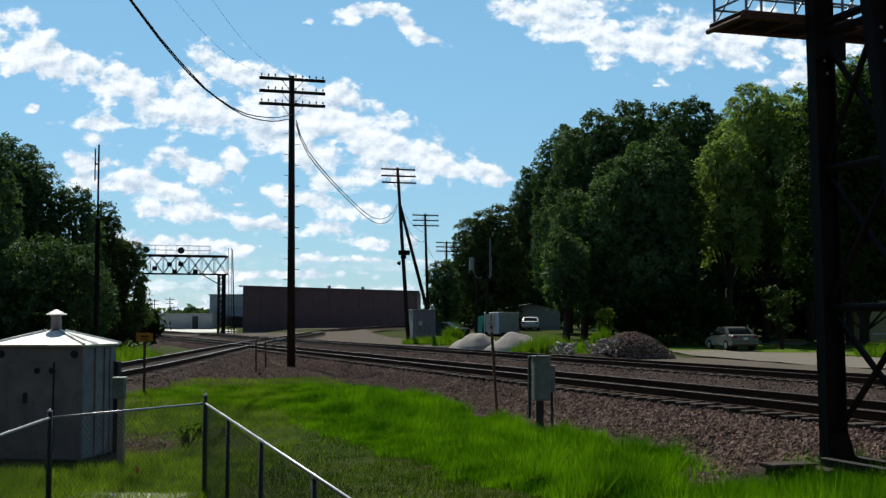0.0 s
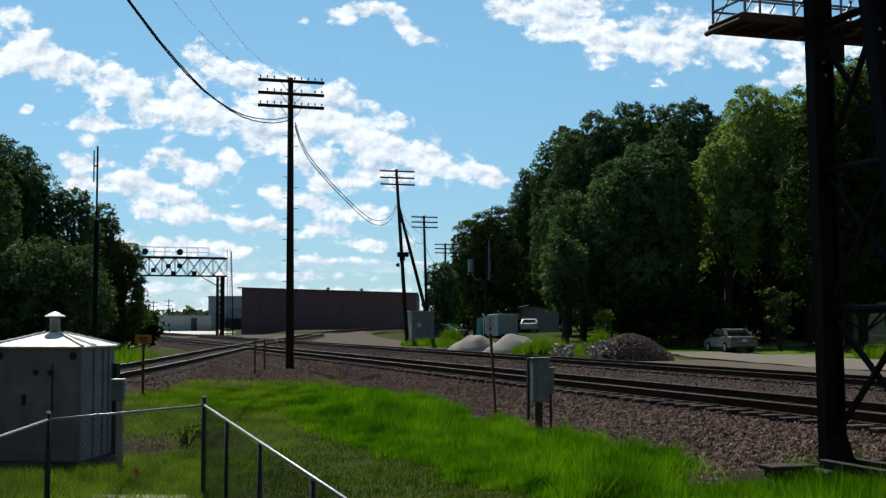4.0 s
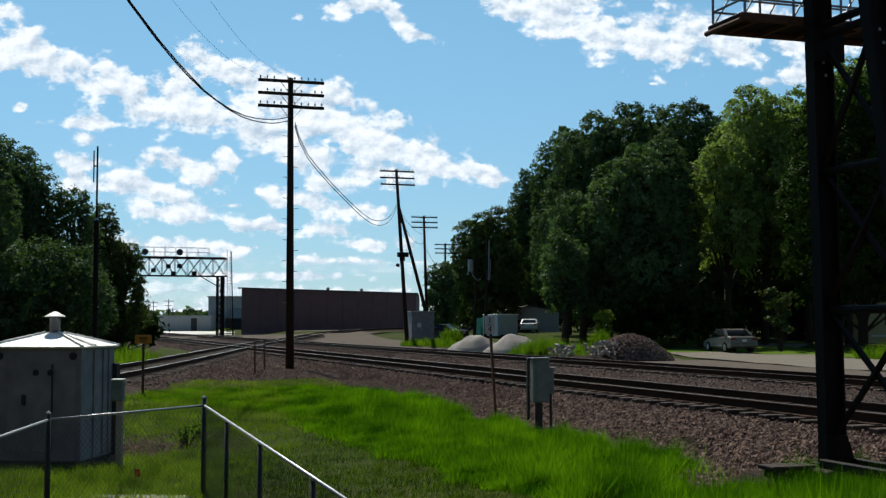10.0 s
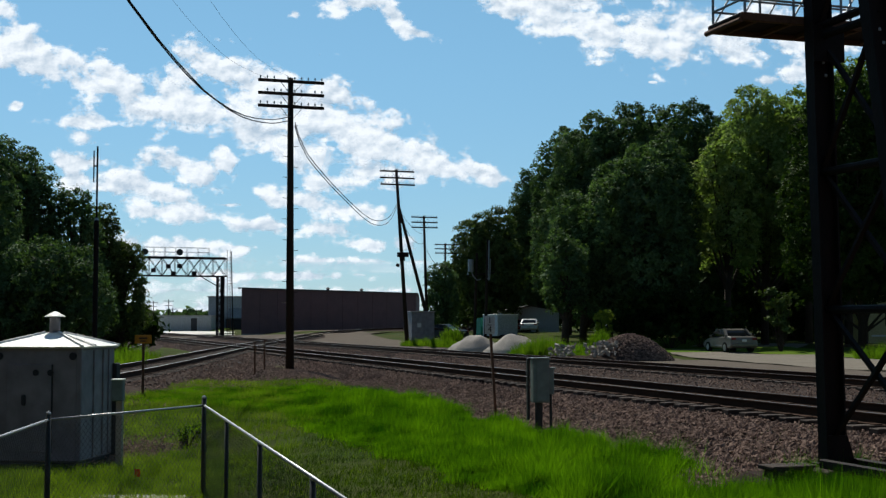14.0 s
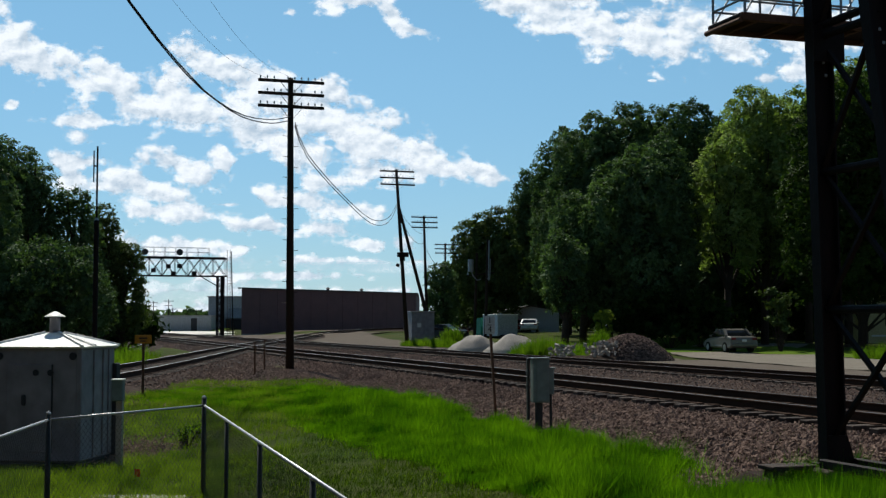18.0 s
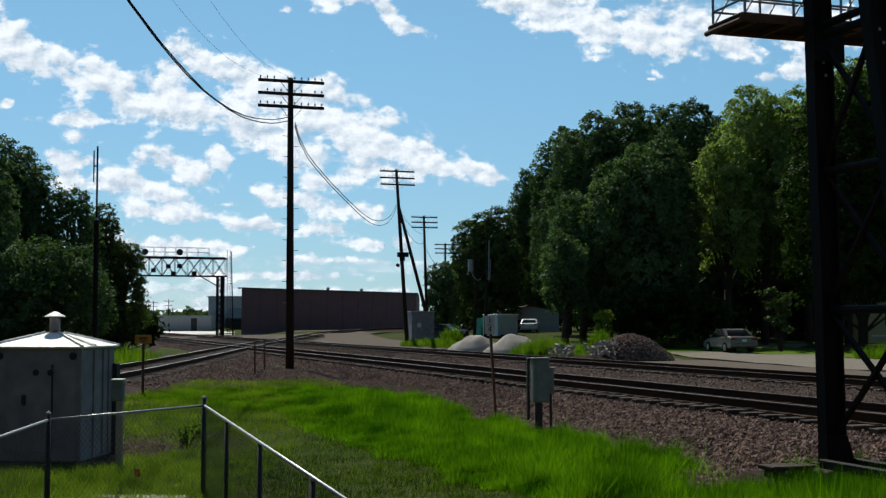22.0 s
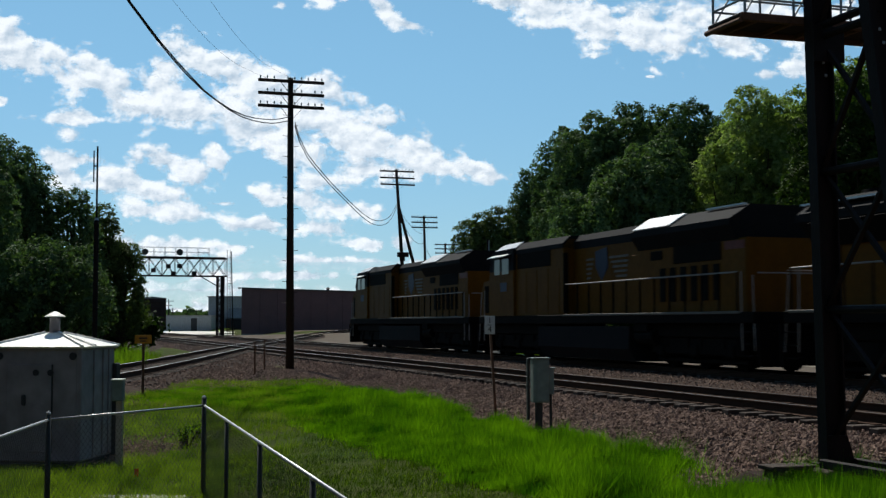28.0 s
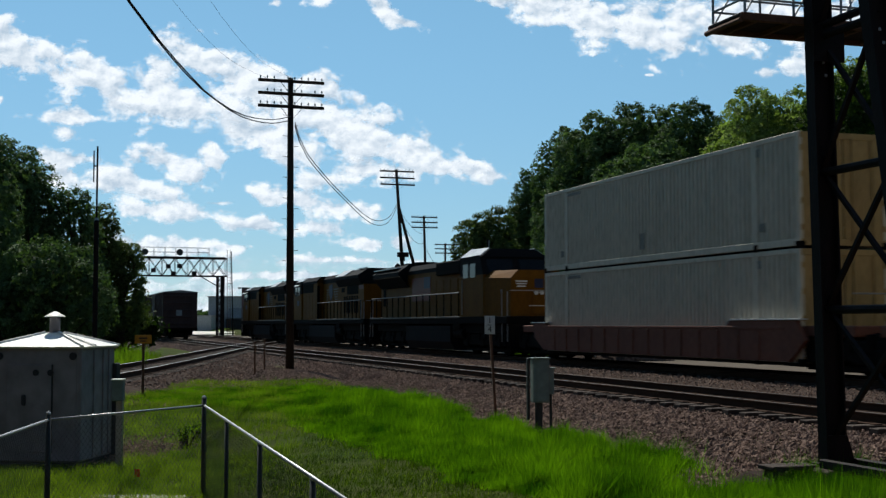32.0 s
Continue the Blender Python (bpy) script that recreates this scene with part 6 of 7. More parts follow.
def container(label, y_end, z):
    """A long corrugated container; its far end is at y_end, its doors at the other end."""
    L, W, H = 16.15, 2.59, 2.84
    root = thing("container", label, "shipping container", None, "containers")
    # corrugated side sheets
    for sx in (-1, 1):
        g = Geo()
        n, p = 70, []
        for i in range(n):
            ya = y_end - 0.15 - (L - 0.3) * i / n
            st = (L - 0.3) / n
            p += [(ya, 0.0), (ya - st * 0.42, 0.0), (ya - st * 0.5, -0.05), (ya - st * 0.92, -0.05)]
        for (y, o) in p:
            x = sx * (W / 2 - 0.012 + o)
            g.v += [(x, y, 0.16), (x, y, H - 0.10)]
        for i in range(len(p) - 1):
            g.f.append((2 * i, 2 * i + 1, 2 * i + 3, 2 * i + 2))
        part("side_panel", g, M_CONTAINER, root)
        part("bottom_rail", Geo().box((sx * (W / 2 - 0.04), y_end - L / 2, 0.09), (0.09, L - 0.2, 0.18), 0.01), M_CONTAINER, root)
        part("top_rail", Geo().box((sx * (W / 2 - 0.04), y_end - L / 2, H - 0.06), (0.08, L - 0.2, 0.12), 0.01), M_CONTAINER, root)
        for y in (y_end - 0.09, y_end - 1.98, y_end - L + 1.98, y_end - L + 0.09):
            part("corner_post", Geo().box((sx * (W / 2 - 0.055), y, H / 2), (0.12, 0.17, H), 0.01), M_CONTAINER, root)
            part("lock_casting", Geo().box((sx * (W / 2 - 0.08), y, 0.02), (0.19, 0.2, 0.19), 0.01), M_LOCODARK, root)
        for y, zz in ((y_end - 1.6, 0.55), (y_end - L + 1.7, 0.55), (y_end - L + 1.9, 2.5)):
            part("marking", Geo().box((sx * (W / 2 - 0.004), y, zz), (0.01, 0.28, 0.22)), M_FADED, root)
        part("marking", Geo().box((sx * (W / 2 - 0.004), y_end - L * 0.48, 0.62), (0.01, 0.32, 0.5)), M_FADED, root)
        part("marking", Geo().box((sx * (W / 2 - 0.004), y_end - 2.6, 2.6), (0.01, 1.1, 0.1)), M_FADED, root)
    part("roof", Geo().box((0, y_end - L / 2, H - 0.03), (W - 0.1, L - 0.1, 0.04), 0.01), M_CONTAINER, root)
    part("floor", Geo().box((0, y_end - L / 2, 0.1), (W - 0.1, L - 0.1, 0.1), 0.01), M_LOCODARK, root)
    part("front_wall", Geo().box((0, y_end - 0.06, H / 2), (W - 0.1, 0.06, H - 0.2), 0.01), M_CONTAINER, root)
    for sx in (-1, 1):
        d = part("door", Geo().box((sx * 0.61, y_end - L + 0.05, H / 2), (1.18, 0.06, H - 0.3), 0.01), M_CONTDOOR, root, "tan door with vertical lock bars")
        for x in (0.25, 0.85):
            part("lock_bar", Geo().tube((sx * x, y_end - L - 0.01, 0.12), (sx * x, y_end - L - 0.01, H - 0.12), 0.022, n=6), M_CONTDOOR, d)
        for i in range(4):
            part("hinge", Geo().box((sx * 1.2, y_end - L + 0.0, 0.45 + i * 0.66), (0.08, 0.05, 0.14)), M_CONTDOOR, d)
    part("door_header", Geo().box((0, y_end - L + 0.05, H - 0.09), (W - 0.1, 0.1, 0.16), 0.01), M_CONTDOOR, root)
    part("door_sill", Geo().box((0, y_end - L + 0.05, 0.09), (W - 0.1, 0.1, 0.16), 0.01), M_CONTDOOR, root)
    return root


def boxcar(label, roof=True):
    """A plain high-sided freight wagon; y = 0 is the end that leads."""
    L, W, H = 15.8, 3.0, 4.15
    root = thing("boxcar", label, "railway wagon", None, "boxcars")
    part("body", Geo().box((0, L / 2 + 0.3, (H + 0.95) / 2), (W, L, H - 0.95), 0.03), M_BOXCAR, root)
    part("roof", Geo().prism([(-W / 2 - 0.03, H - 0.06), (W / 2 + 0.03, H - 0.06), (W / 2 + 0.03, H), (0, H + 0.16), (-W / 2 - 0.03, H)], 0.25, L + 0.35, 1), M_GREYROOF, root)
    for sx in (-1, 1):
        for i in range(14):
            part("side_rib", Geo().box((sx * (W / 2 + 0.03), 0.9 + i * 1.15, (H + 0.95) / 2), (0.07, 0.12, H - 1.1), 0.01), M_BOXCAR, root)
        part("door", Geo().box((sx * (W / 2 + 0.06), L / 2 + 0.3, 2.5), (0.08, 2.6, 2.9), 0.02), M_BOXCAR, root)
        part("side_sill", Geo().box((sx * (W / 2 - 0.03), L / 2 + 0.3, 0.86), (0.12, L, 0.3), 0.02), M_LOCODARK, root)
    for i in range(5):
        part("end_rib", Geo().box((0, 0.27, 1.35 + i * 0.6), (W - 0.3, 0.09, 0.16), 0.03), M_BOXCAR, root)
    part("ladder", Geo().box((W / 2 - 0.35, 0.2, 2.4), (0.4, 0.04, 2.6), 0.01), M_BOXCAR, root)
    part("marking", Geo().box((-0.1, 0.22, 2.3), (0.5, 0.02, 0.5)), M_GREYROOF, root)
    part("underframe", Geo().box((0, L / 2 + 0.3, 0.9), (2.2, L - 0.4, 0.25), 0.02), M_LOCODARK, root)
    part("coupler", Geo().box((0, -0.05, 0.86), (0.28, 0.7, 0.3), 0.05), M_LOCODARK, root)
    for y in (2.4, L - 1.8):
        truck_frame(root, y, 2, 1.75)
    return root


L1 = "yellow and grey wide-cab diesel locomotive hauling the freight train"
loco_a = loco_wide(L1)
loco_b = copy_thing(loco_a, Matrix())
loco_c = loco_round("yellow diesel locomotive with a tapered nose, facing backwards in the train")
well_a = well_car("rust-red double-stack well car")
well_b = copy_thing(well_a, Matrix())
box_a = container("dirty white 53-foot container with tan doors in the well", 0.0, 0.34)
box_b = copy_thing(box_a, Matrix())
tagged(box_b, "dirty white 53-foot container with tan doors, stacked on top")
box_c, box_d = copy_thing(box_a, Matrix()), copy_thing(box_b, Matrix())
hop = [boxcar("dark brown boxcar with a grey roof, rolling on the near track")]
hop += [copy_thing(hop[0], Matrix()) for _ in range(3)]


# ---- clouds ----
def cloud_material():
    m = bpy.data.materials.new("cloud")
    m.use_nodes = True
    n, l = m.node_tree.nodes, m.node_tree.links
    n.clear()
    out = n.new("ShaderNodeOutputMaterial")
    em, tr, ms = n.new("ShaderNodeEmission"), n.new("ShaderNodeBsdfTransparent"), n.new("ShaderNodeMixShader")
    uv = n.new("ShaderNodeUVMap")
    co = n.new("ShaderNodeTexCoord")
    # all patches share one field of noise, so that they run together
    ma = n.new("ShaderNodeMapping")
    ma.inputs["Scale"].default_value = (0.85, 1.0, 1.2)
    l.new(co.outputs["Object"], ma.inputs["Vector"])
    t1, t2 = n.new("ShaderNodeTexNoise"), n.new("ShaderNodeTexNoise")
    for t in (t1, t2):
        t.inputs["Scale"].default_value, t.inputs["Detail"].default_value, t.inputs["Roughness"].default_value = 0.017, 9, 0.57
    up = n.new("ShaderNodeVectorMath")
    up.operation = "ADD"
    up.inputs[1].default_value = (-5.0, 0, 13.0)
    l.new(ma.outputs[0], up.inputs[0])
    l.new(ma.outputs[0], t1.inputs["Vector"])
    l.new(up.outputs[0], t2.inputs["Vector"])
    ln = n.new("ShaderNodeVectorMath")
    ln.operation = "LENGTH"
    ct = n.new("ShaderNodeVectorMath")
    ct.operation = "SUBTRACT"
    ct.inputs[1].default_value = (0.5, 0.5, 0)
    l.new(uv.outputs[0], ct.inputs[0])
    l.new(ct.outputs[0], ln.inputs[0])
    # density = noise - distance from the middle
    s = n.new("ShaderNodeMath")
    s.operation = "MULTIPLY_ADD"
    s.inputs[1].default_value, s.inputs[2].default_value = -2.0, -0.55
    l.new(ln.outputs[1], s.inputs[0])
    nz = n.new("ShaderNodeMath")
    nz.operation = "MULTIPLY_ADD"
    nz.inputs[1].default_value = 2.05
    l.new(t1.outputs[0], nz.inputs[0])
    l.new(s.outputs[0], nz.inputs[2])
    t3 = n.new("ShaderNodeTexNoise")
    t3.inputs["Scale"].default_value, t3.inputs["Detail"].default_value, t3.inputs["Roughness"].default_value = 0.06, 6, 0.6
    l.new(ma.outputs[0], t3.inputs["Vector"])
    fine = n.new("ShaderNodeMath")
    fine.operation = "MULTIPLY_ADD"
    fine.inputs[1].default_value = 0.45
    l.new(t3.outputs[0], fine.inputs[0])
    l.new(s.outputs[0], fine.inputs[2])
    l.new(fine.outputs[0], nz.inputs[2])
    al = n.new("ShaderNodeMapRange")
    al.interpolation_type = "SMOOTHSTEP"
    al.inputs["From Min"].default_value, al.inputs["From Max"].default_value = 0.16, 0.46
    l.new(nz.outputs[0], al.inputs[0])
    lim = n.new("ShaderNodeMath")
    lim.operation = "MULTIPLY"
    edge = n.new("ShaderNodeMapRange")
    edge.inputs["From Min"].default_value, edge.inputs["From Max"].default_value = 0.5, 0.42
    l.new(ln.outputs[1], edge.inputs[0])
    l.new(al.outputs[0], lim.inputs[0])
    l.new(edge.outputs[0], lim.inputs[1])
    cr = n.new("ShaderNodeMix")
    cr.data_type = "RGBA"
    cr.inputs[6].default_value, cr.inputs[7].default_value = (0.52, 0.62, 0.71, 1), (1.0, 1.02, 1.02, 1)
    # billow light and shade painted into the glow, from noise shifted towards the sun
    rel = n.new("ShaderNodeMath")
    rel.operation = "SUBTRACT"
    l.new(t1.outputs[0], rel.inputs[0])
    l.new(t2.outputs[0], rel.inputs[1])
    rr = n.new("ShaderNodeMapRange")
    rr.inputs["From Min"].default_value, rr.inputs["From Max"].default_value = -0.13, 0.07
    l.new(rel.outputs[0], rr.inputs[0])
    l.new(rr.outputs[0], cr.inputs[0])
    l.new(cr.outputs[2], em.inputs["Color"])
    em.inputs["Strength"].default_value = 0.86
    l.new(lim.outputs[0], ms.inputs[0])
    l.new(tr.outputs[0], ms.inputs[1])
    l.new(em.outputs[0], ms.inputs[2])
    l.new(ms.outputs[0], out.inputs["Surface"])
    return m


M_CLOUD = cloud_material()
CLOUD_BASE = 250.0
clouds = thing("clouds", "scattered white fair-weather clouds drifting in a blue sky", "clouds", kind="structure")


def cloud(x, y, w, h, tilt=0.0):
    """A cloud patch seen in the direction (x, y), w and h across, all in the units of on()."""
    e = max(0.055, (574.5 - y) / 2226.0)
    d = CLOUD_BASE / e
    cw, sw = math.cos(radians(tilt)), math.sin(radians(tilt))
    me = bpy.data.meshes.new("cloud")
    me.from_pydata([(x - 784 + a * w * cw + b * h * sw, 0, 574.5 - y - a * w * sw + b * h * cw) for a, b in ((-1, -1), (1, -1), (1, 1), (-1, 1))], [], [(0, 1, 2, 3)])
    lay = me.uv_layers.new(name="UVMap")
    for i, c in enumerate(((0, 0), (1, 0), (1, 1), (0, 1))):
        lay.data[i].uv = c
    me.materials.append(M_CLOUD)
    ob = new("cloud", me)
    ob.parent = clouds
    k = d / 2226.0
    ob.matrix_basis = Matrix.Translation((0, d, EYE)) @ Matrix.Diagonal((k, k, k, 1))
    ob.visible_shadow = False
    return ob


# the bank over the near trees
for row in ((88, 114, 235, 95, 28), (32, 90, 130, 80, 20), (155, 152, 110, 46, 20), (14, 28, 90, 40, 0), (-40, 70, 120, 80, 0), (50, 192, 26, 14, 0)):
    cloud(*row)
# the long bank behind the pole, with its ragged left edge
for row in ((248, 158, 150, 60, 45), (265, 203, 110, 70, 30), (162, 222, 110, 30, 0), (160, 248, 90, 34, 22), (345, 193, 220, 100, 20), (402, 130, 140, 74, 35), (465, 158, 190, 110, 20),
            (553, 208, 250, 130, 15), (483, 248, 190, 90, 15), (624, 224, 190, 110, 20), (664, 260, 160, 90, 0), (573, 280, 170, 70, 10), (345, 140, 80, 36, 30), (600, 175, 120, 50, 15)):
    cloud(*row)
for row in ((752, 280, 160, 80, 15), (800, 300, 150, 54, 15), (672, 308, 210, 56, 0), (600, 328, 120, 40, 0), (860, 312, 120, 34, 20),
            (322, 294, 110, 56, 10), (372, 314, 80, 54, 30), (410, 284, 70, 46, 55)):
    cloud(*row)
for row in ((230, 332, 210, 66, 5), (168, 292, 130, 36, 0), (300, 346, 120, 40, 10), (138, 322, 100, 46, 0), (338, 380, 180, 42, 3), (288, 376, 110, 28, 0), (468, 404, 120, 34, 3),
            (548, 360, 160, 46, 15), (628, 375, 110, 36, 10), (588, 409, 130, 32, 10), (648, 434, 130, 24, 5), (412, 365, 66, 12, 0), (336, 438, 180, 36, 3), (426, 443, 70, 20, 0), (236, 434, 140, 36, 0), (720, 436, 60, 34, 0)):
    cloud(*row)
# the bank behind the signal mast, and stray puffs
for row in ((915, 26, 140, 46, 15), (1005, 40, 190, 80, 15), (1078, 66, 190, 96, 15), (1158, 72, 230, 100, 5), (1238, 72, 180, 104, 5), (1198, 106, 170, 38, 5), (1308, 96, 120, 56, 10), (1015, 12, 260, 56, 0),
            (1318, 52, 130, 80, 0), (1368, 42, 110, 60, 0), (1398, 86, 80, 46, 0), (1420, 140, 58, 72, -45), (1360, 150, 44, 20, 0), (1163, 152, 12, 4, 0), (1500, 60, 120, 70, 0),
            (606, 22, 80, 34, 10), (656, 18, 110, 32, 0), (716, 46, 76, 34, 45), (762, 70, 56, 20, 20), (545, 34, 28, 22, 0)):
    cloud(*row)
# thin layers towards the horizon
for row in ((300, 470, 500, 34, 0), (640, 472, 360, 28, 2), (380, 510, 420, 26, 0), (520, 490, 300, 22, 0), (200, 480, 300, 34, 0),
            (350, 525, 620, 60, 0), (620, 535, 560, 50, 0), (180, 530, 480, 60, 0), (480, 550, 620, 34, 0), (300, 552, 480, 34, 0)):
    cloud(*row)


# ---- cables ----
for k, o in enumerate((0.0, 0.16)):
    cable("overhead_cable", [(-5.85 - o * 0.35, 47.9, 9.25 - o), (-5.9 - o * 0.35, 43.2, 8.36 - o * 0.8), (-6.0 - o * 0.35, 37.7, 7.58 - o * 0.3), (-6.1 - o * 0.35, 33.6, 7.31 + o * 0.2), (-6.2 - o * 0.35, 30.4, 7.37), (-6.4 - o * 0.35, 25.5, 7.86 + o * 0.2),
                             (-6.7, 15.0, 9.4), (-7.3, 0.0, 12.0), (-8.0, -20, 15)], 0.018, "thick black overhead cable sagging from the telegraph pole")
    cable("overhead_cable", [(-5.7, 48.1, 9.05 - o), (-5.54, 51.0, 8.25 - o), (-4.95, 62.0, 7.68 - o), (-4.26, 75.0, 7.56 - o * 1.6), (-3.75, 86, 8.6 - o * 2), (-3.35, 92.9, 10.3 - o)], 0.02,
          "thick black overhead cable sagging between the telegraph poles")
for dx in (-0.55, 0.35):
    cable("line_wire", [(-5.85 + dx, 47.8, 10.55), (-5.95 + dx, 36.0, 9.2), (-6.0 + dx, 24, 9.3), (-6.2 + dx, 8, 10.6), (-6.4 + dx, -20, 13)], 0.0035, "thin open line wire")
p2, p3, p4 = on(704, 372, 93), on(750, 430, 120), on(787, 470, 145)
cable("overhead_cable", sag(p2, p3, 0.9), 0.02, "black overhead cable between far telegraph poles")
cable("overhead_cable", sag(p3, p4, 0.9), 0.02, "black overhead cable between far telegraph poles")
p2 = on(703, 365, 93)
cable("line_wire", sag(p2, on(752, 415, 120), 0.5), 0.014, "thin line wire between far telegraph poles")

# boxes and lamp on the leaning pole
c = on(713, 451, 92.6)
root = thing("pole_transformer", "dark pole-top equipment case with a floodlight", "utility box", pose(c[0], c[1], c[2]))
part("case", Geo().box((0, 0, 0), (0.85, 0.35, 0.35), 0.03), M_STEEL, root)
part("bracket", Geo().box((-0.05, 0.1, -0.3), (0.4, 0.1, 0.3), 0.02), M_STEEL, root)
part("floodlight", Geo().tube((-0.42, -0.1, -0.85), (-0.32, -0.15, -0.7), 0.15, 0.12, 10), M_STEEL, root)
part("lamp_arm", Geo().bar((-0.35, 0, -0.75), (0.05, 0.1, -0.35), 0.04), M_STEEL, root)


def service_pole(px, ytop, depth, label, box=False, arms=()):
    a = on(px, ytop, depth)
    root = thing("service_pole", label, "utility pole", pose(a[0], depth, -0.45))
    h = a[2] + 0.45
    part("pole", Geo().tube((0, 0, -0.3), (0.03 * h, 0, h), 0.14, 0.09, 10), M_POLE, root)
    for zf, w in arms:
        part("cross_arm", Geo().bar((-w * 0.9, 0, zf * h - 0.15), (w * 0.5, 0, zf * h + 0.1), 0.09), M_POLE, root)
        part("insulator", Geo().lathe(((0.05, 0), (0.07, 0.1), (0.02, 0.25)), 8, (-w * 0.85, 0, zf * h - 0.12)), M_GLASSINS, root)
    if arms:
        part("conduit", Geo().tube((0.02 * h + 0.12, -0.12, h * 0.62), (0.03 * h + 0.08, -0.1, h * 0.99), 0.05, n=8), M_GALV, root, "pale riser pipe")
        part("drop_wire", Geo().pipe([(-1.25, -0.1, h * 0.80), (-1.1, -0.1, h * 0.74), (-0.9, -0.1, h * 0.66), (-0.6, -0.1, h * 0.62), (-0.3, -0.1, h * 0.63)], 0.045), M_GALV, root)
        part("drop_wire", Geo().pipe([(0.15, -0.1, h * 0.64), (0.35, -0.1, h * 0.62), (0.42, -0.1, h * 0.70), (0.42, -0.1, h * 0.82)], 0.04), M_GALV, root)
    if box:
        part("transformer", Geo().tube((-0.25, 0, h * 0.80), (-0.25, 0, h * 0.93), 0.24, n=12), M_GALV, root)
    return root


service_pole(858, 424, 96, "grey weathered service pole with a slanting arm", arms=((0.68, 1.5),))
service_pole(839, 448, 98, "dark service pole carrying a transformer", True)


# ---- rubble and weeds by the street ----
def rubble():
    rng = random.Random(5)
    a, b = on(972, 0, 59), on(1092, 0, 59)
    root = thing("rubble_pile", "tumbled pile of pale broken concrete and stones", "rubble", pose((a[0] + b[0]) / 2, 59, -0.46))
    w = b[0] - a[0]
    core = Geo().prism([(-1.0, -0.1), (0.75, -0.1), (0.35, 0.18), (-0.1, 0.3), (-0.5, 0.16)], -w * 0.48, w * 0.5, 0)
    part("soil", core, M_BALLAST, root)
    shapes = []
    for k in range(6):
        bm = bmesh.new()
        bmesh.ops.create_cube(bm, size=1.5)
        bmesh.ops.bevel(bm, geom=bm.edges[:], offset=0.16, segments=1, affect="EDGES")
        for v in bm.verts:
            v.co.x *= 0.9 + 0.5 * rng.random()
            v.co.y *= 0.6 + 0.4 * rng.random()
            v.co.z *= 0.5 + 0.4 * rng.random()
        me = bpy.data.meshes.new("rock")
        bm.to_mesh(me)
        bm.free()
        shapes.append(me)
    for i in range(230):
        x = max(-1.0, min(1.0, rng.choice((-0.65, 0.5, 0.7)) + rng.gauss(0, 0.22)))
        y = rng.uniform(-1, 0.6)
        h = max(0.0, 0.92 + 0.12 * x - 0.72 * abs(y + 0.2))
        r = 0.04 + 0.085 * rng.random() ** 1.5
        ob = part("rock", shapes[i % 6], M_ROCK, root)
        ob.matrix_basis = pose(x * w / 2, y * 0.9, max(0.05, h * rng.uniform(0.75, 1.0)), rng.uniform(0, 360), rng.uniform(0, 360), rng.uniform(0, 360)) @ Matrix.Diagonal((r, r, r, 1))


rubble()


def tall_weeds(x, y, z, h, r, seed):
    """A clump of rank grass: slender blades that lean out from the middle."""
    rng = np.random.default_rng(seed)
    n = 1100
    w, q = rng.uniform(0, 2 * np.pi, n), r * np.sqrt(rng.random(n))
    p = np.stack((q * np.cos(w), q * np.sin(w), np.full(n, -0.05)), axis=1)
    tall = h * rng.uniform(0.45, 1.15, n) * (1.15 - 0.5 * q / r)
    tip = p + np.stack((rng.normal(0, 0.12, n) + 0.25 * p[:, 0], rng.normal(0, 0.12, n) + 0.25 * p[:, 1], tall + 0.05), axis=1)
    s = np.stack((np.cos(w * 3), np.sin(w * 3), np.zeros(n)), axis=1) * rng.uniform(0.014, 0.03, (n, 1))
    root = thing("weed_clump", "rank light green grass and weeds in a clump", "weeds", pose(x, y, z))
    part("foliage", tri_mesh("foliage", np.stack((p - s, p + s, tip), axis=1).reshape(-1, 3)), M_WEED, root)


for i, (px, dep, h, r) in enumerate(((735, 91, 0.7, 0.9), (760, 92, 0.8, 1.1), (790, 88, 0.8, 1.0), (800, 90, 1.7, 0.7), (815, 86, 0.6, 0.9), (928, 70, 0.5, 0.8), (940, 69, 0.8, 0.9), (945, 66, 1.1, 1.0), (962, 65, 1.25, 0.8), (980, 66, 1.2, 0.8), (1006, 60, 0.55, 0.5), (1022, 59.4, 0.5, 0.5), (1034, 60.4, 0.6, 0.6), (995, 62, 0.8, 0.5), (1055, 61.5, 0.7, 0.5),
                                     (1030, 75, 0.8, 1.2), (1062, 80, 1.5, 0.6), (235, 52, 0.9, 1.0), (220, 48, 0.8, 1.0), (205, 45, 0.7, 0.9), (1558, 62, 0.9, 1.2))):
    a = on(px, 600, dep)
    tall_weeds(a[0], dep, base(a[0], dep), h, r, 80 + i)


# ---- grass ----
def footing(x, y, d):
    return max(base(x, y), main_profile(d)) if d > 8.9 else base(x, y)


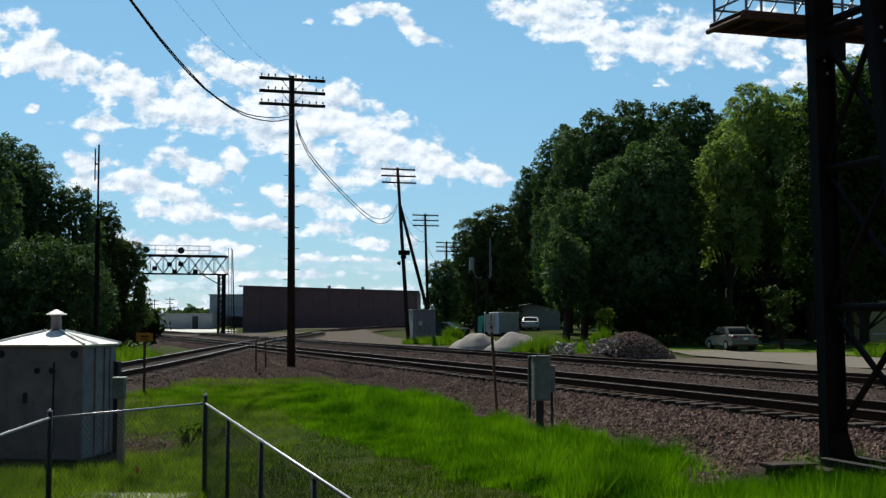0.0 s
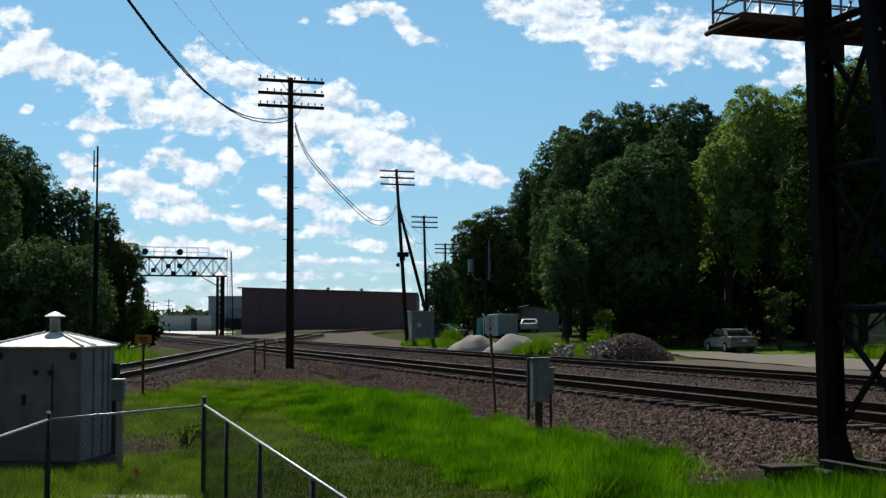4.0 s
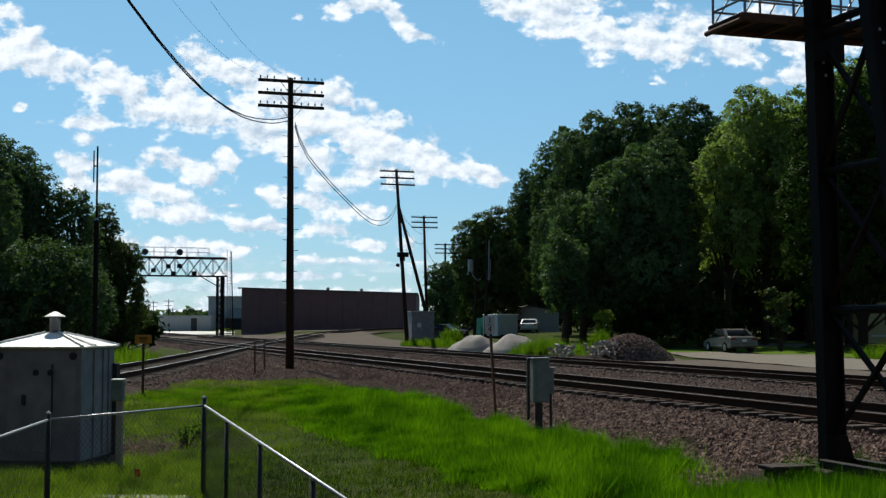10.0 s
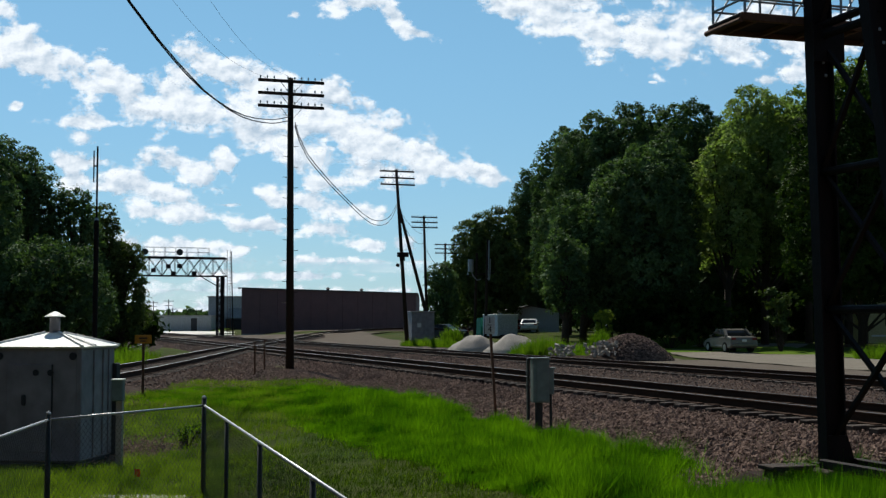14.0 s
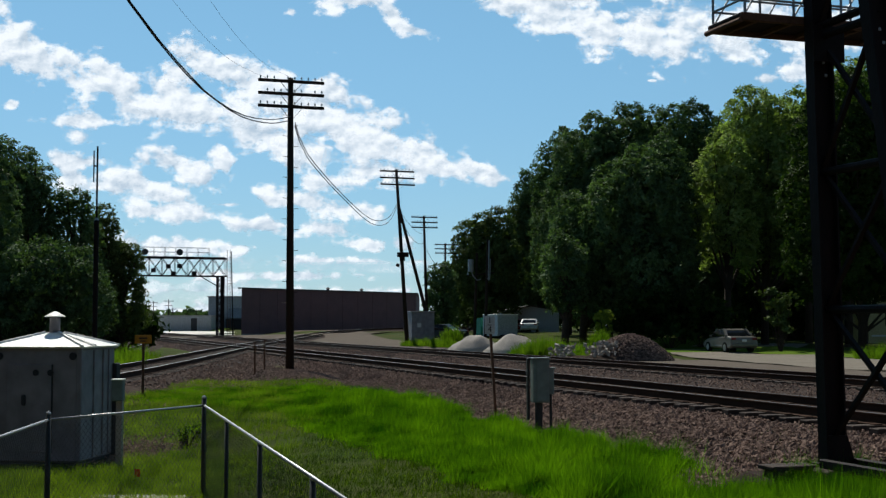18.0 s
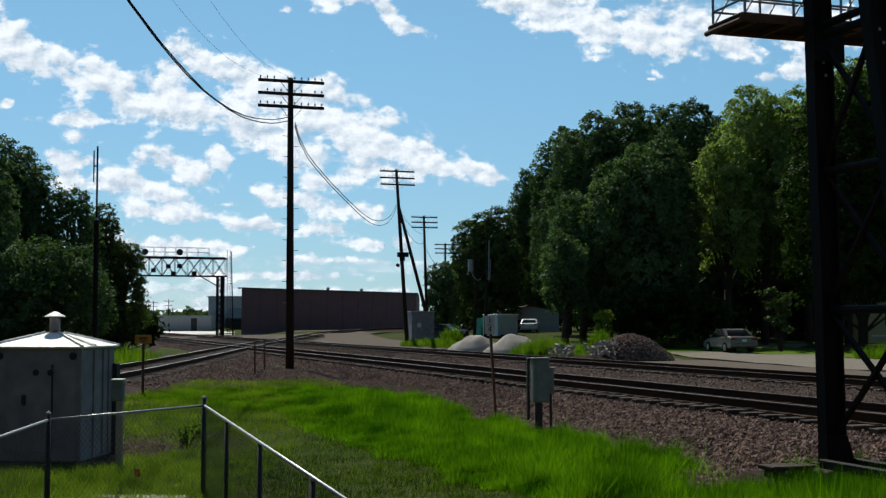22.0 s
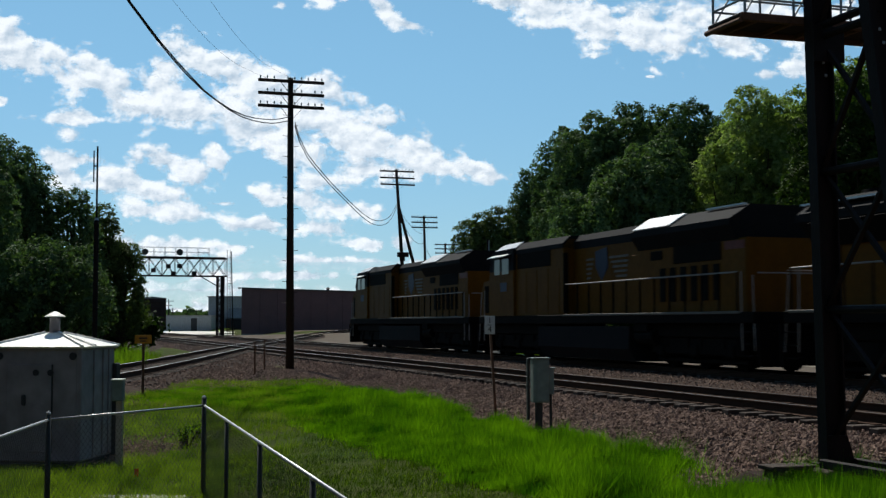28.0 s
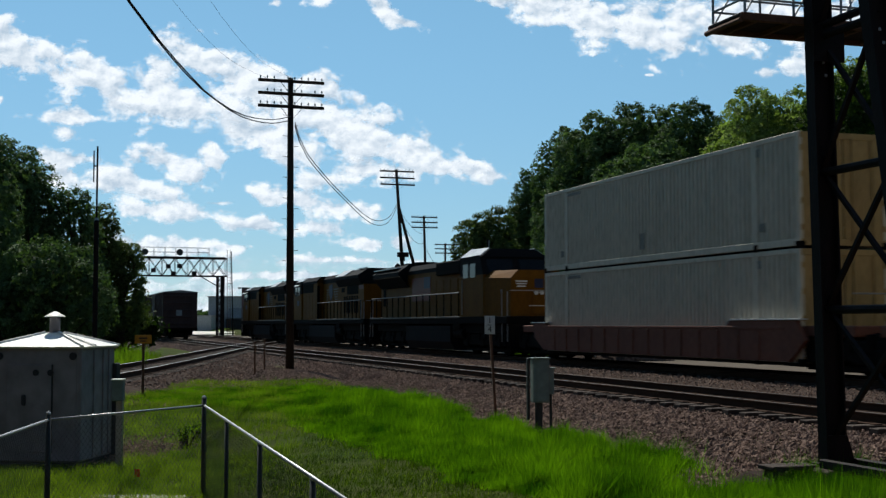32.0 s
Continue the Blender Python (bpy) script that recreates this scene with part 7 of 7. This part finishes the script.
def turf(name, label, m, n, keep, hgt, width, seed, tuft=0.36):
    """Grass blades strewn by density and height rules over the ground near the camera."""
    rng = np.random.default_rng(seed)
    v = []
    while len(v) < n:
        y = 11 + 39 * rng.random() ** 1.3
        x = rng.uniform(-0.37, 0.37) * y
        d, u = CT * x + ST * y, -ST * x + CT * y
        k = keep(x, y, u, d)
        if k <= 0 or rng.random() > k:
            continue
        v.append((x, y, footing(x, y, d), hgt(x, y, u, d)))
    a = np.array(v)
    m_ = len(a)
    h = a[:, 3:4] * (0.35 + 0.75 * rng.random((m_, 1)) ** 0.6)
    w = rng.uniform(0, 2 * np.pi, (m_, 1))
    # blades gather in tufts and lean out from each tuft's middle
    cell = np.floor(a[:, :2] / tuft)
    jit = np.modf(np.abs(np.sin(cell @ np.array(((12.9898, 39.346), (78.233, 11.135)))) * 437.585))[0]
    off = (a[:, :2] - (cell + 0.2 + 0.6 * jit) * tuft) / tuft
    h = h * np.clip(1.25 - 0.75 * np.linalg.norm(off, axis=1)[:, None], 0.45, 1.25) * (0.75 + 0.5 * jit[:, :1])
    lean = rng.normal(0, 0.36, (m_, 2)) + off * 0.7 + np.array((0.15, 0.04))
    s = np.concatenate((np.cos(w), np.sin(w), np.zeros((m_, 1))), axis=1) * width * rng.uniform(0.7, 1.4, (m_, 1))
    p = a[:, :3]
    tip = p + np.concatenate((lean * h, h * (1 - 0.25 * np.abs(lean[:, :1]))), axis=1)
    low = p - np.array((0, 0, 0.02))
    tagged(part(name, tri_mesh(name, np.stack((low - s, low + s, tip), axis=1).reshape(-1, 3)), m), label, "grass", kind="stuff")


def nz(x, y, s, k=0.0):
    return noise.noise((x * s, y * s, k))


def tall_keep(x, y, u, d):
    lim = 5.35 + 0.5 * nz(x, y, 0.35, 1.0) + 0.35 * nz(x, y, 1.3, 4.0) + 0.5 * ramp(18, 14.5, u) - 3.2 * ramp(25, 30, u)
    top = 8.55 + 0.4 * nz(x, y, 0.6, 2.0) + 0.35 * nz(x, y, 1.7, 5.5) - 0.7 * ramp(26, 31, u) - 6.0 * ramp(31.5, 35.0, u) + 0.55 * ramp(13.6, 13.2, u)
    if d > top or d < lim - 0.4 or x < -7.4 + nz(x, y, 0.5, 7.0):
        return 0
    # a gravelly gap slants across the grass before the footing
    gap = abs(u - 13.95 - 0.85 * (d - 8.0)) + 0.25 * nz(x, y, 1.6, 11.0)
    if gap < 0.72 and d > 6.7:
        return 0.03 if d > 7.5 else 0.3
    return ramp(lim - 0.4, lim + 0.2, d)


def tall_h(x, y, u, d):
    """Rounded lumps, higher along the ballast."""
    a = 0.5 + 0.9 * nz(x, y, 0.9, 3.0) + 0.7 * nz(x, y, 2.1, 5.0)
    lump = min(1.0, max(0.0, a))
    h = 0.10 + 0.27 * lump + 0.05 * nz(x, y, 5.0, 8.0)
    return h * (0.55 + 0.45 * ramp(5.3, 6.6, d)) * (1 - 0.35 * ramp(24, 31, u)) * (1 + 0.25 * ramp(19, 16, u) * ramp(13.5, 14.6, u)) * (1.4 - 0.4 * ramp(12.9, 13.5, u)) * (1 - 0.6 * ramp(1.6, 0.8, 13.95 + 0.85 * (d - 8.0) - u) * ramp(-0.2, 0.2, 13.95 + 0.85 * (d - 8.0) - u) * ramp(6.0, 7.2, d))


def low_keep(x, y, u, d):
    if abs(u - 13.95 - 0.85 * (d - 8.0)) < 0.5 and d > 7.4:
        return 0.12
    if d > 8.3 or u > 37 + 2 * nz(x, y, 0.4, 3.3) or x < -7.3 + 0.5 * nz(x, y, 0.6, 7.0) and y > 25:
        return 0
    if -8.6 < x < -5.2 and 18.9 + 0.4 * nz(x, y, 2.0, 4.0) < y < 21.8:
        return 0
    bare = nz(x, y, 0.45, 9.0) + 0.5 * nz(x, y, 1.7, 8.0)
    if (x + 5.35) ** 2 / 0.5 + (y - 22.0) ** 2 / 1.6 < 1 + nz(x, y, 2.5, 3.0):
        return 0.06
    return 0.25 if bare > 0.45 else 1.0


def low_h(x, y, u, d):
    return 0.07 + 0.06 * max(0, nz(x, y, 0.8, 6.0)) + (0.09 * max(0, nz(x, y, 0.5, 2.0)) + 0.05 if x < -2.5 else 0) + 0.20 * max(0, 0.2 + nz(x, y, 1.8, 6.5)) * ramp(-3.6, -4.4, x) * ramp(20.0, 18.6, y)


turf("long_grass", "bright green long uncut grass beside the tracks", M_GRASS, 300000, tall_keep, tall_h, 0.0058, 3, 0.3)
turf("mown_grass", "darker green mown grass outside the fence", M_MOWN, 100000, lambda x, y, u, d: low_keep(x, y, u, d) * ramp(-3.4, -2.2, x + 0.4 * nz(x, y, 0.7, 3.0)), lambda x, y, u, d: 0.06 + 0.05 * max(0, nz(x, y, 0.8, 6.0)), 0.0055, 6)
turf("short_grass", "shorter yellow-green patchy grass behind the fence", M_DRYGRASS, 110000, lambda x, y, u, d: low_keep(x, y, u, d) * (1 - 0.85 * ramp(-3.4, -2.2, x)), low_h, 0.005, 4)


# ---- loose ballast stones ----
def stones(name, label, n, pick, seed, lo, hi):
    rng = np.random.default_rng(seed)
    octa = np.array(((1, 0, -0.3), (0.31, 0.95, -0.3), (-0.81, 0.59, -0.3), (-0.81, -0.59, -0.3), (0.31, -0.95, -0.3), (0, 0, 1)), float)
    tri = np.array(((0, 1, 5), (1, 2, 5), (2, 3, 5), (3, 4, 5), (4, 0, 5)))
    c = np.array([pick(rng) for _ in range(n)])
    s = rng.uniform(lo, hi, (n, 1, 1))
    v = octa[None] * rng.uniform(0.65, 1.35, (n, 6, 3)) * s
    w = rng.uniform(0, 6.28, n)
    t = rng.uniform(-0.6, 0.6, n)
    cw, sw, c2, s2 = np.cos(w), np.sin(w), np.cos(t), np.sin(t)
    x, y, z = v[..., 0], v[..., 1], v[..., 2] * 0.8
    y, z = y * c2[:, None] - z * s2[:, None], y * s2[:, None] + z * c2[:, None]
    x, y = x * cw[:, None] - y * sw[:, None], x * sw[:, None] + y * cw[:, None]
    v = np.stack((x, y, z), axis=2) + c[:, None, :]
    tagged(part(name, tri_mesh(name, v[:, tri].reshape(-1, 3)), M_STONE), label, "ballast stones", kind="stuff")


def pick_main(rng):
    while True:
        u = 4 + 46 * rng.random() ** 1.5
        d = rng.uniform(8.6, 12.0) if rng.random() < 0.55 else rng.uniform(9.0, 21.4)
        if abs(abs(d - DN) - 0.7525) < 0.10 or abs(abs(d - DF) - 0.7525) < 0.10:
            continue
        if abs(d - DN) < 1.3 and rng.random() < 0.55:
            continue
        q = P(u, d, 0)
        return (q[0], q[1], footing(q[0], q[1], d) + rng.uniform(-0.01, 0.03))


stones("ballast_stones", "loose angular grey-brown ballast stones along the main tracks", 100000, pick_main, 9, 0.016, 0.036)


def pick_toe(rng):
    """Coarser stones on the foot of the slope, and where it spills into the grass."""
    if rng.random() < 0.7:
        u, d = rng.uniform(9, 26), 8.5 + 2.4 * rng.random() ** 1.2
    else:
        u, d = rng.uniform(12.0, 15.6), rng.uniform(7.4, 9.0)
    q = P(u, d, 0)
    return (q[0], q[1], footing(q[0], q[1], d) + rng.uniform(-0.01, 0.03))


stones("ballast_stones", "coarser angular brown-grey ballast stones at the foot of the slope", 17000, pick_toe, 19, 0.024, 0.052)


def pick_far(rng):
    while True:
        u, d = 46 + 70 * rng.random() ** 1.4, rng.uniform(9.0, 21.6)
        if abs(abs(d - DN) - 0.7525) > 0.10 and abs(abs(d - DF) - 0.7525) > 0.10:
            return P(u, d, main_profile(d) + rng.uniform(-0.01, 0.03))


stones("ballast_stones", "loose ballast stones further along the main tracks", 26000, pick_far, 23, 0.03, 0.06)


def pick_corner(rng):
    u, d = rng.uniform(34.0, 54.0), rng.uniform(3.0, 9.4)
    q = P(u, d, 0)
    return (q[0], q[1], footing(q[0], q[1], d) + rng.uniform(-0.01, 0.03))


stones("ballast_stones", "loose stones spread over the corner between the crossing tracks", 22000, pick_corner, 25, 0.022, 0.05)


def pick_bare(rng):
    x, y = rng.normal(-5.35, 0.42), rng.normal(22.0, 0.75)
    return (x, y, base(x, y) + rng.uniform(-0.008, 0.02))


stones("gravel_patch", "bare patch of pale gravel behind the fence", 2500, pick_bare, 21, 0.012, 0.03)


def pick_cross(rng):
    i = int(rng.integers(8, 42))
    p, t, s = line_frame(CROSS_LINE, min(i, len(CROSS_LINE) - 1))
    o = rng.uniform(-3.3, 3.3)
    if abs(abs(o) - 0.7525) < 0.1:
        o += 0.2
    q = p + t * rng.uniform(-1, 1) + s * o
    return (q.x, q.y, max(base(q.x, q.y), -0.2 - max(0, abs(o) - 1.45) * 0.45) + rng.uniform(-0.01, 0.03))


stones("ballast_stones", "loose angular grey-brown ballast stones along the crossing track", 40000, pick_cross, 10, 0.02, 0.045)


def pick_heap(rng):
    a, b = on(1034, 0, 60), on(1192, 0, 60)
    r = (b[0] - a[0]) / 2
    q, w = math.sqrt(rng.random()), rng.uniform(math.pi * 0.9, math.pi * 2.1)
    h = on(0, 593, 60)[2] + 0.45
    return ((a[0] + b[0]) / 2 + r * q * math.cos(w), 60 + 0.7 * r * q * math.sin(w), -0.45 + h * (1 - q ** 1.9) + rng.uniform(-0.02, 0.05))


stones("heap_stones", "loose crushed stones covering the heap", 5000, pick_heap, 14, 0.03, 0.075)
for i, (px, py, dep, h, r) in enumerate(((335, 770, 22.5, 0.35, 0.28), (352, 764, 23.2, 0.3, 0.22))):
    a = on(px, py, dep)
    shrub(a[0], dep, base(a[0], dep), h, r, 130 + i, "rank green weeds growing in the short grass", M_WEED, per=260, size=0.05, name="weed_clump", cat="weeds", clumps=8)
tagged(part("concrete_pad", Geo().box((-3.95, 15.6, -0.94), (1.5, 1.3, 0.1), 0.02), M_CONC), "small worn concrete pad inside the fence corner", "pavement", kind="structure")

# small red marker flag in the grass
a = on(243, 842, 17.2)
root = thing("marker_flag", "small orange-red marker flag on a wire in the grass", "flag", pose(a[0], 17.2, base(a[0], 17.2)))
part("wire", Geo().tube((0, 0, -0.05), (0, 0, 0.27), 0.003, n=5), M_GALV, root)
flag_cloth = part("flag", Geo().box((0.035, 0, 0.16), (0.08, 0.004, 0.10), 0.001), mat("flag_red", (0.75, 0.06, 0.015), 0.6, bump=0), root)

# unseen brick depot, added to close that side and block its low sky
depot = thing("depot", "plain dark brick building added unseen behind the viewer to block low sky", "building", pose(0, -3.0, -1.1))
part("wall", Geo().box((4, -4, 3.2), (46, 8, 6.4), 0.03), M_BRICK, depot)
part("roof", Geo().prism(((-9.2, 6.3), (1.0, 6.3), (-4, 9.0)), -20, 28, 0), M_SHINGLE, depot)
# Unseen trees added to cut sky light from the left and from behind.
for i, (x, y, h) in enumerate(((-27, 34, 15), (-25, 20, 15), (-24, 6, 15), (-24, -8, 15), (-34, -22, 15), (-16, -26, 16), (6, -24, 17), (26, -22, 15), (44, -14, 15), (-46, -6, 14), (-40, 16, 13))):
    tree(x, y, -1.0, h, 6.5, 2.5, 200 + i, "large dark green tree added out of view to block sky light", M_LEAFDARK, **far)


# ---- far woods and field on the horizon ----
def far_woods():
    rng = np.random.default_rng(77)
    blobs = []
    for i in range(520):
        w = math.radians(rng.uniform(-26, 26))
        r = rng.uniform(800, 900)
        h = rng.uniform(7, 11)
        blobs.append((r * math.sin(w), r * math.cos(w), h * 0.5 - 1, rng.uniform(5, 9), 5, h * 0.5))
    v = leaf_cloud(blobs, 0.4, 3.2, rng)
    tagged(part("far_woods", tri_mesh("far_woods", v), M_LEAFDARK), "far dark line of woods on the horizon", "woods", kind="stuff")


far_woods()
strip("crop_field", "bright green crop field far beyond the tracks", "field", [(-95.0, 150.0), (-62.0, 250.0), (-50.0, 420.0)], 46, 0.25, M_FIELD)


# ---- what moves ----
TRAIN_24, TRAIN_V = 31.64, 10.05       # place of the leading coupler at 24 s, and speed along the far track
CUT_32, CUT_V = 112.0, -6.8            # place of the boxcars' leading end at 32 s, and speed along the near track


def motions():
    times = [0.0, 8.0, 16.0] + [21.0 + 0.5 * i for i in range(22)] + [31.9, 32.0]
    def run(ob, d, back, z=0.0):
        walk(ob, [(t, at(TRAIN_24 + TRAIN_V * (t - 24.0) - back, d, z)) for t in times])
    run(loco_a, DF, -0.5)
    run(loco_b, DF, 21.8)
    run(loco_c, DF, 44.15)
    run(well_a, DF, 66.6)
    run(well_b, DF, 88.0)
    run(box_a, DF, 69.3, 0.32)
    run(box_b, DF, 69.3, 3.225)
    run(box_c, DF, 90.7, 0.32)
    run(box_d, DF, 90.7, 3.225)
    for i, ob in enumerate(hop):
        walk(ob, [(t, at(CUT_32 + CUT_V * (t - 32.0) + 16.6 * i, DN)) for t in times])
    # the wheels roll as the train passes
    def roll(ob, speed, t0):
        steps = [0.0] + [t0 + 0.07 * i for i in range(int((32.0 - t0) / 0.07) + 1)] + [32.0]
        for ch in ob.children:
            if ch.name.startswith("wheelset"):
                y, z = ch.location.y, ch.location.z
                walk(ch, [(t, pose(0, y, z, -math.degrees(speed * max(0.0, t - t0) / 0.53), 0, 0)) for t in steps])
    for ob, t0 in ((loco_a, 23.0), (loco_b, 25.0), (loco_c, 27.0), (well_a, 29.0), (well_b, 30.5)):
        roll(ob, TRAIN_V, t0)
    for ob in hop:
        roll(ob, CUT_V, 28.0)
    # crowns stirred by the wind: those of the near clump lean a little further
    for crown, seed, h in SWAY:
        if seed >= 200:
            continue
        big = 0.75 if 31 <= seed <= 35 else 0.22
        rows = []
        for i in range(27):
            t = 32.0 * i / 26
            a = math.sin(t * 1.05 + 0.05 * seed - 1.6) * 0.65 + math.sin(t * 2.3 + seed * 1.7) * 0.35
            b = math.sin(t * 1.6 + seed * 2.1)
            rows.append((t, pose(0, 0, 0, 0.3 * big * b, big * a, 0)))
        walk(crown, rows)
    # the marker flag flutters on its wire
    walk(flag_cloth, [(t, pose(0, 0, 0, 0, 0, 70 + 22 * math.sin(t * 2.9) if t < 8.5 or 26.5 < t < 29 else 14 * math.sin(t * 3.1))) for t in [0.8 * k for k in range(41)]])
    walk(clouds, [(t, pose(-0.55 * t, -2.1 * t, 0)) for t in (0.0, 0.5, 8.0, 16.0, 24.0, 31.5, 32.0)])


motions()
